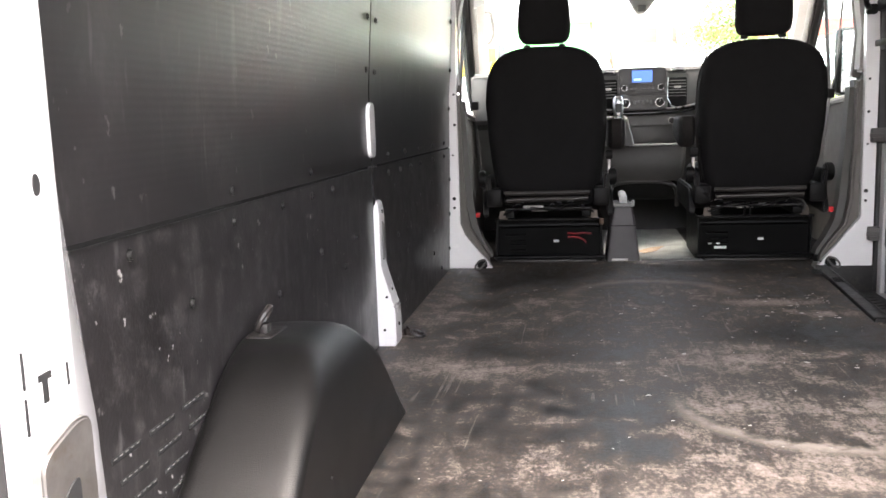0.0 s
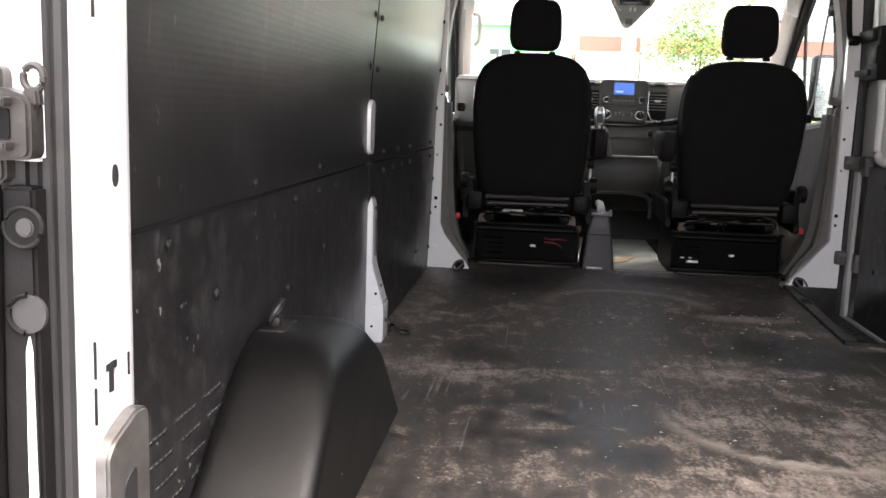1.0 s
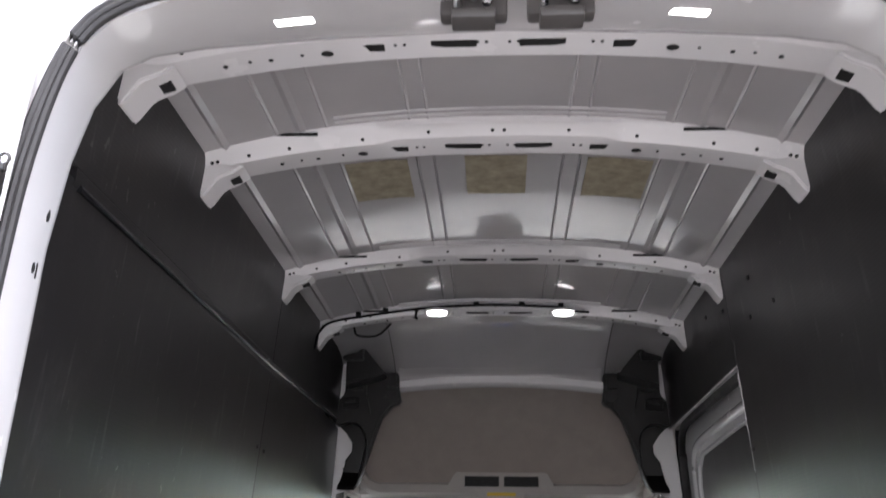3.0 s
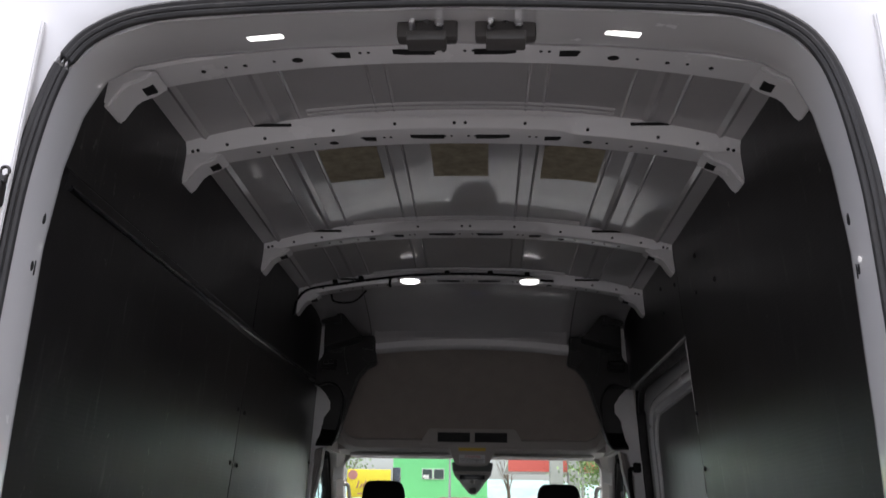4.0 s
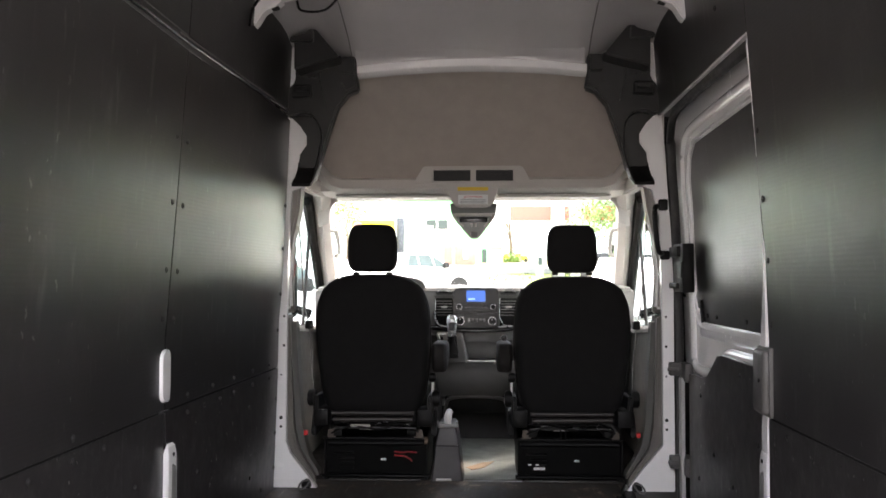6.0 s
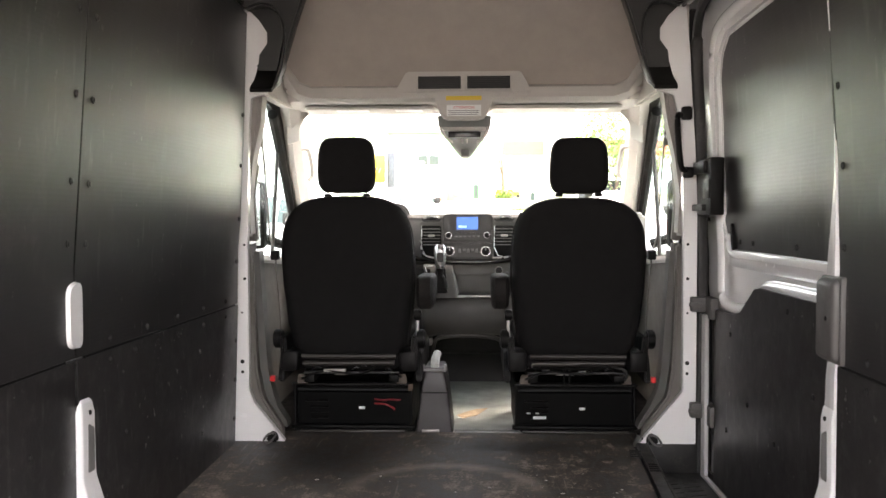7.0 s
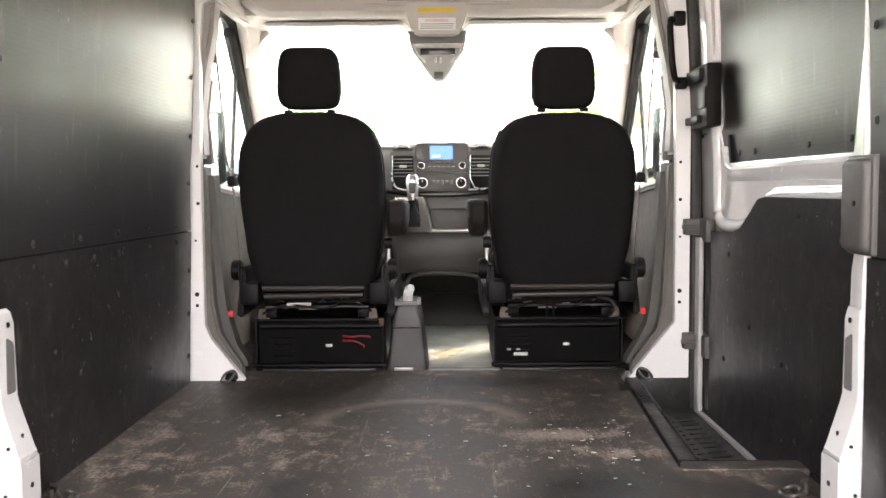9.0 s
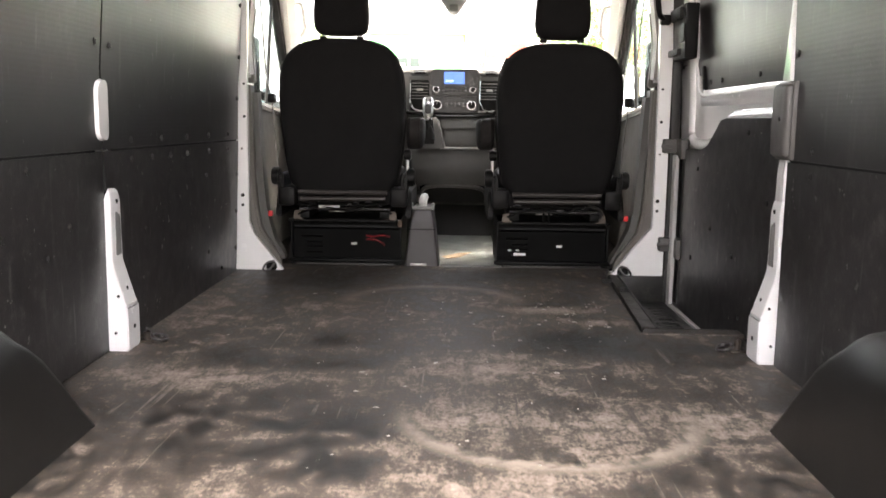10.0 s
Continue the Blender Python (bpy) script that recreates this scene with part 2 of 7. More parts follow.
def floor_material():
    m = bpy.data.materials.new("dusty_rubber_mat")
    m.use_nodes = True
    nt = m.node_tree
    N, L = nt.nodes, nt.links
    p = N["Principled BSDF"]
    tc = N.new("ShaderNodeTexCoord")

    def tex(sc, detail, rough, dist=0.0, stretch=(1, 1, 1), shift=(0, 0, 0)):
        mp = N.new("ShaderNodeMapping")
        mp.inputs["Scale"].default_value, mp.inputs["Location"].default_value = stretch, shift
        L.new(tc.outputs["Object"], mp.inputs["Vector"])
        n = N.new("ShaderNodeTexNoise")
        n.inputs["Scale"].default_value, n.inputs["Detail"].default_value, n.inputs["Roughness"].default_value = sc, detail, rough
        n.inputs["Distortion"].default_value = dist
        L.new(mp.outputs[0], n.inputs["Vector"])
        return n.outputs["Fac"]

    def rng(src, lo, hi, a=0.0, b=1.0):
        r = N.new("ShaderNodeMapRange")
        r.inputs["From Min"].default_value, r.inputs["From Max"].default_value = lo, hi
        r.inputs["To Min"].default_value, r.inputs["To Max"].default_value = a, b
        L.new(src, r.inputs["Value"])
        return r.outputs[0]

    def mul(a, b):
        n = N.new("ShaderNodeMath")
        n.operation = "MULTIPLY"
        L.new(a, n.inputs[0]), L.new(b, n.inputs[1])
        return n.outputs[0]

    def mix(f, a, b):
        n = N.new("ShaderNodeMix")
        n.data_type = "RGBA"
        L.new(f, n.inputs[0])
        for s, v in ((n.inputs[6], a), (n.inputs[7], b)):
            if isinstance(v, tuple):
                s.default_value = (*v, 1)
            else:
                L.new(v, s)
        return n.outputs[2]

    sep = N.new("ShaderNodeSeparateXYZ")
    L.new(tc.outputs["Object"], sep.inputs[0])
    def add(a, b, k):
        n = N.new("ShaderNodeMath")
        n.operation = "MULTIPLY_ADD"
        L.new(b, n.inputs[0])
        n.inputs[1].default_value = k
        L.new(a, n.inputs[2])
        return n.outputs[0]

    fine = tex(20, 9, 0.66, 0.4, (1, 0.6, 1))
    grit = tex(110, 5, 0.75, 0.0, (1, 0.7, 1))
    big = tex(1.9, 4, 0.55, 0.5, (1, 0.7, 1), (3.1, 0.4, 0))
    mid = tex(6.0, 6, 0.62, 1.1, (0.75, 1.15, 1), (1.7, 5.2, 0))
    streak = tex(5.0, 5, 0.6, 0.3, (9.0, 0.7, 1), (0.4, 2.0, 0))

    # worn and dusty areas, and darker clean ones, each with a ragged rim
    def patch(cx, cy, rx, ry):
        off = N.new("ShaderNodeVectorMath")
        off.operation = "SUBTRACT"
        off.inputs[1].default_value = (cx, cy, 0.0)
        L.new(tc.outputs["Object"], off.inputs[0])
        scl = N.new("ShaderNodeVectorMath")
        scl.operation = "MULTIPLY"
        scl.inputs[1].default_value = (1 / rx, 1 / ry, 0.0)
        L.new(off.outputs[0], scl.inputs[0])
        far = N.new("ShaderNodeVectorMath")
        far.operation = "LENGTH"
        L.new(scl.outputs[0], far.inputs[0])
        return rng(add(add(far.outputs["Value"], mid, 1.3), fine, 0.9), 2.25, 1.35)

    level = add(add(rng(big, 0.0, 1.0, -0.45, 0.45), rng(mid, 0.0, 1.0, -0.75, 0.75), 1.0), rng(streak, 0.0, 1.0, -0.22, 0.22), 1.0)
    level = add(add(level, rng(fine, 0.0, 1.0, -1.05, 1.05), 1.0), rng(grit, 0.0, 1.0, -0.8, 0.8), 1.0)
    for cx, cy, rx, ry, k in ((-0.5, 1.62, 0.34, 0.13, 0.34), (-0.2, 1.52, 0.14, 0.06, 0.25), (0.12, 1.68, 0.24, 0.16, 0.28), (0.06, 1.36, 0.2, 0.2, 0.32),
                              (-0.1, 1.17, 0.1, 0.07, 0.3), (0.10, 0.9, 0.3, 0.22, 0.24), (0.12, 1.86, 0.16, 0.07, 0.2), (0.36, 2.45, 0.19, 0.08, 0.6), (0.5, 2.27, 0.15, 0.07, 0.45),
                              (-0.15, 2.35, 0.5, 0.42, 0.22), (-0.38, 0.97, 0.13, 0.10, 0.25), (0.42, 1.2, 0.3, 0.34, 0.12), (-0.28, 0.75, 0.34, 0.24, 0.2), (0.5, 0.8, 0.25, 0.4, -0.15),
                              (-0.23, 1.27, 0.14, 0.11, -0.42), (-0.14, 1.06, 0.11, 0.08, -0.3), (-0.55, 1.36, 0.22, 0.10, -0.22), (0.0, 3.05, 0.9, 0.22, -0.2), (-0.82, 2.4, 0.12, 0.8, 0.2), (0.45, 2.05, 0.3, 0.1, -0.15)):
        level = add(level, patch(cx, cy, rx, ry), k)
    dust = rng(level, -0.30, 0.48)
    col = mix(dust, (0.0135, 0.0125, 0.012), (0.128, 0.104, 0.086))
    col = mix(rng(level, 0.12, 1.0), col, (0.40, 0.335, 0.285))
    # swirls left by loads dragged round on the mat
    def swirl(cx, cy, radius, width, y0, y1):
        far = N.new("ShaderNodeVectorMath")
        far.operation = "DISTANCE"
        far.inputs[1].default_value = (cx, cy, 0.0)
        L.new(tc.outputs["Object"], far.inputs[0])
        wob = add(add(far.outputs["Value"], fine, 0.07), mid, 0.06)
        centre = radius + 0.065
        up, down = rng(wob, centre - width, centre), rng(wob, centre + width, centre)
        return mul(mul(mul(up, down), rng(add(mid, fine, 0.6), 0.62, 0.9, 0.3, 0.95)), rng(sep.outputs["Y"], y0, y1))

    col = mix(swirl(-0.04, 2.55, 0.298, 0.05, 2.5, 2.68), col, (0.24, 0.2, 0.165))
    col = mix(swirl(0.242, 1.381, 0.307, 0.035, 1.42, 1.25), col, (0.34, 0.29, 0.24))
    drag = rng(tex(4.0, 3, 0.5, 0.25, (16, 0.45, 1), (2.0, 1.0, 0)), 0.63, 0.67)
    col = mix(mul(drag, rng(tex(7, 4, 0.6, 0.3, (1, 1, 1), (8, 3, 0)), 0.48, 0.66, 0.0, 0.45)), col, (0.33, 0.28, 0.24))
    specks = rng(tex(60, 2, 0.5), 0.73, 0.76)
    col = mix(mul(specks, rng(tex(3, 3, 0.5, 0, (1, 1, 1), (5, 5, 0)), 0.42, 0.55)), col, (0.5, 0.47, 0.42))
    L.new(col, p.inputs["Base Color"])
    L.new(rng(dust, 0, 0.8, 0.41, 0.72), p.inputs["Roughness"])
    p.inputs["Specular IOR Level"].default_value = 0.5
    b = N.new("ShaderNodeBump")
    b.inputs["Strength"].default_value, b.inputs["Distance"].default_value = 0.45, 0.002
    L.new(tex(60, 6, 0.7), b.inputs["Height"])
    L.new(b.outputs[0], p.inputs["Normal"])
    return m


FLOORMAT = floor_material()


def glass_material(name, tint):
    m = bpy.data.materials.new(name)
    m.use_nodes = True
    p = m.node_tree.nodes["Principled BSDF"]
    p.inputs["Base Color"].default_value = (*tint, 1)
    p.inputs["Transmission Weight"].default_value = 1.0
    p.inputs["Roughness"].default_value = 0.0
    p.inputs["IOR"].default_value = 1.02
    return m


GLASS = glass_material("clear_glass", (0.93, 0.98, 0.95))
SIDEGLASS = glass_material("side_glass", (0.66, 0.76, 0.75))


# ---- mesh tools ----
def finish(bm, smooth=40):
    bmesh.ops.remove_doubles(bm, verts=bm.verts, dist=1e-5)
    bmesh.ops.recalc_face_normals(bm, faces=bm.faces)
    me = bpy.data.meshes.new("mesh")
    bm.to_mesh(me)
    bm.free()
    if smooth:
        me.shade_smooth()
        me.set_sharp_from_angle(angle=radians(smooth))
    return me


def thing(name, base=(0, 0, 0), label="", category="", group="", kind=""):
    ob = new(name)
    ob.location = base
    ob.empty_display_size = 0.05
    return tagged(ob, label, category, group, kind)


def world_inverse(ob):
    return Matrix.Translation(ob.location).inverted()


def part(name, bm, material, parent=None, label="", smooth=40):
    me = bm if isinstance(bm, bpy.types.Mesh) else finish(bm, smooth)
    if not me.materials:
        me.materials.append(material)
    ob = new(name, me)
    if parent:
        ob.parent = parent
        ob.matrix_parent_inverse = world_inverse(parent)
    return tagged(ob, label)


def solo(name, bm, material, label, category, group="", kind="", smooth=40):
    return tagged(part(name, bm, material, None, label, smooth), label, category, group, kind)


def box(x0, x1, y0, y1, z0, z1, bevel=0.0, bm=None, segs=2, m=None):
    bm = bm or bmesh.new()
    r = bmesh.ops.create_cube(bm, size=1.0)["verts"]
    for v in r:
        v.co = Vector(((x0 + x1) / 2 + v.co.x * (x1 - x0), (y0 + y1) / 2 + v.co.y * (y1 - y0), (z0 + z1) / 2 + v.co.z * (z1 - z0)))
    if bevel:
        es = list({e for v in r for e in v.link_edges})
        r = bmesh.ops.bevel(bm, geom=es, offset=bevel, segments=segs, affect="EDGES", profile=0.5)["verts"]
    if m is not None:
        for v in {v for v in r}:
            v.co = m @ v.co
    return bm


def loft(rings, bm=None, caps=True, closed=True):
    bm = bm or bmesh.new()
    rows = [[bm.verts.new(p) for p in ring] for ring in rings]
    n = len(rows[0])
    for a, b in zip(rows, rows[1:]):
        for i in range(n if closed else n - 1):
            j = (i + 1) % n
            bm.faces.new((a[i], a[j], b[j], b[i]))
    if caps and closed:
        bm.faces.new(rows[0])
        bm.faces.new(rows[-1])
    return bm


def prism(pts, axis, a, b, bevel=0.0, bm=None):
    """Polygon pts (the two other axes in order) extruded along axis from a to b."""
    own = bmesh.new()

    def put(p, d):
        return {"x": (d, p[0], p[1]), "y": (p[0], d, p[1]), "z": (p[0], p[1], d)}[axis]
    loft([[put(p, a) for p in pts], [put(p, b) for p in pts]], own)
    if bevel:
        bmesh.ops.recalc_face_normals(own, faces=own.faces)
        bmesh.ops.bevel(own, geom=[e for e in own.edges if e.calc_face_angle(0) > 0.5], offset=bevel, segments=2, affect="EDGES")
    if bm is None:
        return own
    me = bpy.data.meshes.new("tmp")
    own.to_mesh(me)
    own.free()
    bm.from_mesh(me)
    return bm


def tube(points, radius, bm=None, sides=8, flat=1.0):
    bm = bm or bmesh.new()
    pts = [Vector(p) for p in points]
    rings = []
    for i, p in enumerate(pts):
        d = (pts[min(i + 1, len(pts) - 1)] - pts[max(i - 1, 0)]).normalized()
        up = Vector((0, 0, 1)) if abs(d.z) < 0.9 else Vector((1, 0, 0))
        u = d.cross(up).normalized()
        v = u.cross(d)
        r = radius[i] if isinstance(radius, (list, tuple)) else radius
        rings.append([p + r * (math.cos(a) * u + flat * math.sin(a) * v) for a in [2 * math.pi * k / sides for k in range(sides)]])
    return loft(rings, bm)


def curve(ctrl, n=8):
    """A smooth line through the points."""
    c = [Vector(p) for p in ctrl]
    c = [2 * c[0] - c[1]] + c + [2 * c[-1] - c[-2]]
    out = []
    for i in range(1, len(c) - 2):
        p0, p1, p2, p3 = c[i - 1:i + 3]
        for k in range(n):
            s = k / n
            out.append(0.5 * (2 * p1 + (p2 - p0) * s + (2 * p0 - 5 * p1 + 4 * p2 - p3) * s * s + (3 * p1 - p0 - 3 * p2 + p3) * s ** 3))
    return out + [c[-2]]


def disc(centre, radius, depth, axis, bm=None, sides=20, bevel=0.0, flat=1.0):
    own = bmesh.new()
    bmesh.ops.create_cone(own, cap_ends=True, segments=sides, radius1=radius, radius2=radius, depth=depth)
    if bevel:
        bmesh.ops.bevel(own, geom=[e for e in own.edges if e.calc_face_angle(0) > 1], offset=bevel, segments=2, affect="EDGES")
    q = Vector((0, 0, 1)).rotation_difference(Vector(axis)).to_matrix().to_4x4()
    m = Matrix.Translation(centre) @ q @ Matrix.Diagonal((1, flat, 1, 1))
    own.transform(m)
    if bm is None:
        return own
    me = bpy.data.meshes.new("tmp")
    own.to_mesh(me)
    own.free()
    bm.from_mesh(me)
    return bm


def interp(x, table):
    for (a, u), (b, v) in zip(table, table[1:]):
        if x <= b:
            return u + (v - u) * max(0.0, (x - a)) / (b - a)
    return table[-1][1]


WALL = [(-0.2, 0.887), (0.75, 0.887), (1.2, 0.852), (1.64, 0.822), (2.1, 0.79)]


def wall_x(z):
    return interp(z, WALL)


# how far the front half of the left lining leans in: where it meets the middle pillar, and at the cab
LEAN_BACK = [(0.0, 0.018), (0.45, 0.004), (2.0, 0.0)]
LEAN_FRONT = [(0.0, 0.019), (0.5, 0.036), (0.85, 0.043), (1.1, 0.036), (1.45, 0.026), (2.0, 0.012)]


def wall_at(s, y, z):
    x = wall_x(z)
    if s < 0 and y > 1.84:
        k = min(1.0, (y - 1.84) / 1.3)
        x -= interp(z, LEAN_BACK) * (1 - k) + interp(z, LEAN_FRONT) * k
    if s > 0 and 1.2 < y < 1.8005:
        x -= 0.014 * (y - 1.2) / 0.6 * interp(z, [(0.0, 1.0), (0.7, 1.0), (1.0, 0.0), (2.0, 0.0)])
    return x


def rounded(pts, r, n=4):
    """Polygon with rounded corners (2D)."""
    out = []
    k = len(pts)
    for i in range(k):
        p, a, b = Vector(pts[i]), Vector(pts[i - 1]), Vector(pts[(i + 1) % k])
        ra = min(r, (a - p).length * 0.45, (b - p).length * 0.45)
        s, e = p + (a - p).normalized() * ra, p + (b - p).normalized() * ra
        for j in range(n + 1):
            t = j / n
            out.append(tuple((1 - t) ** 2 * s + 2 * t * (1 - t) * p + t * t * e))
    return out


def mirrored(pts, s):
    return [(s * x, y) for x, y in pts]

# ---- the van's shell ----
outer = thing("van_shell", (0, 1.5, -0.68), "white painted sheet metal body of a high roof van", "van body", kind="structure")
for s in (-1, 1):
    bm = bmesh.new()
    prof = [(0.99, -0.3), (1.0, 0.5), (0.98, 1.1), (0.9, 1.9), (0.84, 2.1), (0.82, 2.1), (0.865, 1.9), (0.95, 1.1), (0.965, 0.5), (0.955, -0.3)]
    y1 = 3.28
    if s < 0:
        loft([[(s * x, y, z) for x, z in prof] for y in (0.0, y1)], bm)
    else:
        loft([[(s * x, y, z) for x, z in prof] for y in (0.0, 1.83)], bm)
        top = [(0.925, 1.70), (0.9, 1.9), (0.84, 2.1), (0.82, 2.1), (0.865, 1.9), (0.895, 1.70)]
        loft([[(s * x, y, z) for x, z in top] for y in (1.83, y1)], bm)
    part("side_skin", bm, WHITE, outer)
# outer roof and its front slope
prof = [(-0.02, 2.13), (2.9, 2.15), (3.3, 2.08), (3.66, 1.82), (3.93, 1.47), (3.93, 1.43), (3.64, 1.78), (3.28, 2.04), (2.9, 2.12), (-0.02, 2.105)]
part("roof_skin", prism([(y, z) for y, z in prof], "x", -0.86, 0.86), WHITE, outer)
part("underbody", box(-0.95, 0.95, 0.02, 4.7, -0.30, -0.25), BLACKSTEEL, outer)
# nose: cowl and bonnet below the windscreen
nose = [(4.5, -0.3), (5.45, -0.3), (5.5, 0.35), (5.2, 0.62), (4.78, 0.80), (4.7, 0.78), (4.62, 0.3)]
part("bonnet", prism(nose, "x", -0.93, 0.93, 0.02), WHITE, outer)

# ---- floor ----
floor = thing("floor", (0, 1.6, 0), "black rubber cargo floor worn brown with dust", "floor", kind="structure")
mat_outline = [(-0.885, 0.02), (0.885, 0.02), (0.885, 2.16), (0.60, 2.16), (0.655, 3.18), (0.70, 3.335), (-0.885, 3.335)]
part("floor_mat", prism(mat_outline, "z", -0.012, 0.0), FLOORMAT, floor)
part("subfloor", box(-0.93, 0.60, 0.02, 3.33, -0.2, -0.013), BLACKSTEEL, floor)
part("subfloor", box(0.60, 0.93, 0.02, 2.15, -0.2, -0.013), BLACKSTEEL, floor)
part("rear_sill", prism(rounded([(-0.11, -0.16), (0.05, -0.16), (0.05, -0.014), (-0.09, -0.014)], 0.02), "x", -0.82, 0.82), BLACK, floor)
# step well at the side door
well = thing("step_well", (0.79, 2.7, -0.11), "black moulded step well inside the side door", "step", kind="structure")
tread = prism([(0.66, 2.16), (0.95, 2.16), (0.95, 3.25), (0.70, 3.25)], "z", -0.2, -0.112)
part("tread", tread, STEPGREY, well)
part("riser", prism([(0.605, 2.15), (0.62, 2.15), (0.675, 3.18), (0.66, 3.18)], "z", -0.12, -0.014), BLACK, well)
part("threshold_strip", prism([(0.612, 2.205), (0.668, 2.205), (0.712, 3.17), (0.668, 3.17)], "z", -0.012, 0.003, 0.002), STEPGREY, well)
part("threshold_edge", tube([(0.660, 2.21, 0.003), (0.704, 3.16, 0.003)], 0.004, sides=8), STEPGREY, well)
part("rear_ledge", prism([(0.60, 2.13), (0.905, 2.13), (0.905, 2.20), (0.615, 2.20)], "z", -0.13, 0.003, 0.003), FLOORMAT, well)
part("front_riser", box(0.69, 0.90, 3.17, 3.19, -0.12, 0.02, 0.004), STEPGREY, well)
for k in range(16):
    for j in range(2):
        y, x = 2.26 + 0.05 * k + 0.025 * j, 0.735 + 0.075 * j
        part("tread_bar", prism(rounded([(x, y), (x + 0.06, y + 0.016), (x + 0.06, y + 0.030), (x, y + 0.014)], 0.004, 2), "z", -0.113, -0.1095), STEPGREY, well)
for x, y in ((0.612, 2.965), (0.648, 2.79)):
    for k in range(4):
        part("grip_slot", prism([(x + 0.003 * k, y + 0.026 * k), (x + 0.04 + 0.003 * k, y + 0.024 * k), (x + 0.041 + 0.003 * k, y + 0.012 + 0.024 * k), (x + 0.001 + 0.003 * k, y + 0.014 + 0.026 * k)], "z", 0.0035, 0.0055), HOLE, well, "slot in the threshold grip")
part("ledge_lip", tube([(0.63, 2.20, 0.0), (0.90, 2.20, 0.0)], 0.004, sides=6), BLACK, well)

# ---- side walls ----
wall_l = thing("wall_left", (-0.9, 1.6, 0), "black film faced plywood lining on the solid side of the van", "wall", kind="structure")
wall_r = thing("wall_right", (0.9, 1.0, 0), "black film faced plywood lining behind the side door", "wall", kind="structure")


def lining(s, parent, y0, y1, z0, z1, material, proud=0.0, rear_slope=0.0):
    zs = [z0] + sorted({z for z, _ in WALL + (LEAN_FRONT if s < 0 else [(0.7, 0), (1.0, 0)]) if z0 + 0.01 < z < z1 - 0.01}) + [z1]
    rings = []
    for z in zs:
        ya = y0 - rear_slope * (z - z0)
        xa, xb = wall_at(s, ya, z) - proud, wall_at(s, y1, z) - proud
        rings.append([(s * xa, ya, z), (s * xb, y1, z), (s * (xb + 0.012), y1, z), (s * (xa + 0.012), ya, z)])
    bm = loft(rings)
    bmesh.ops.recalc_face_normals(bm, faces=bm.faces)
    bmesh.ops.bevel(bm, geom=[e for e in bm.edges if e.calc_face_angle(0) > 1], offset=0.0015, segments=1, affect="EDGES")
    return part("panel", bm, material, parent)


BOLT = None


def bolt(s, y, z, parent):
    global BOLT
    if BOLT is None:
        b = disc((0, 0, 0), 0.0095, 0.009, (1, 0, 0), sides=12, bevel=0.003)
        BOLT = finish(b)
        BOLT.materials.append(BOLTBLACK)
    ob = new("bolt", BOLT)
    ob.location = (s * (wall_at(s, y, z) - 0.003), y, z)
    ob.parent = parent
    ob.matrix_parent_inverse = world_inverse(parent)
    return ob


SEAM = 0.535
lr = lining(-1, wall_l, 0.28, 1.838, 0.0, SEAM - 0.002, LINER_LOW, 0.0, 0.06)
lf = lining(-1, wall_l, 1.842, 3.14, 0.0, SEAM - 0.002, LINER_LOW)
ur = lining(-1, wall_l, 0.21, 1.838, SEAM + 0.002, 1.635, LINER, 0.001, 0.06)
uf = lining(-1, wall_l, 1.842, 3.14, SEAM + 0.002, 1.635, LINER, -0.001)
lining(-1, wall_l, 0.20, 1.838, 1.66, 2.0, LINER)
tf = lining(-1, wall_l, 1.842, 3.14, 1.66, 2.0, LINER, -0.001)
rr = lining(1, wall_r, 0.28, 1.80, 0.0, SEAM - 0.002, LINER_LOW, 0.0, 0.06)
rur = lining(1, wall_r, 0.21, 1.80, SEAM + 0.002, 2.0, LINER, 0.0, 0.02)
rtf = lining(1, wall_r, 1.8005, 3.14, 1.64, 2.0, LINER)
for z0, z1 in ((0.0, SEAM - 0.01), (SEAM + 0.008, 1.635), (1.66, 2.0)):
    seam = lining(-1, wall_l, 1.8385, 1.8415, z0, z1, JOINT, 0.0003)
    seam.name = "seam_filler"
for y in (0.42, 0.79, 1.05, 1.25, 1.42, 2.02, 2.18, 2.34, 2.50, 2.74, 2.98):
    bolt(-1, y, SEAM - 0.03, lr if y < 1.84 else lf)
for y in (0.79, 1.25, 2.02, 2.26, 2.50, 2.74, 2.98):
    bolt(-1, y, SEAM + 0.025, ur if y < 1.84 else uf)
for z in (1.35, 1.155, 0.955, 0.81):
    bolt(-1, 1.80, z, ur)
    bolt(-1, 1.885, z - 0.004, uf)
for z in (1.25, 1.06, 0.86, 0.7):
    bolt(-1, 3.11, z, uf)
for z in (0.4, 0.25, 0.1):
    bolt(-1, 3.11, z, lf)
for y, z in ((2.1, 0.3), (2.3, 0.18), (2.52, 0.33), (2.7, 0.42), (2.72, 0.14), (2.9, 0.05)):
    bolt(-1, y, z, lf)
for y, z in ((0.6, 0.4), (1.0, 0.33), (1.3, 0.37), (1.5, 0.3), (1.62, 0.36)):
    bolt(-1, y, z, lr)
for z in (1.35, 1.155, 0.98, 0.8):
    bolt(1, 1.77, z, rur)
for y in (0.5, 0.9, 1.3, 1.65):
    bolt(1, y, SEAM - 0.03, rr)
    bolt(1, y, SEAM + 0.03, rur)
for y, z in ((1.3, 1.72), (1.55, 1.74), (1.5, 1.86), (1.85, 1.85), (2.1, 1.8), (2.1, 1.9)):
    bolt(1, y, z, rur if y < 1.8 else rtf)
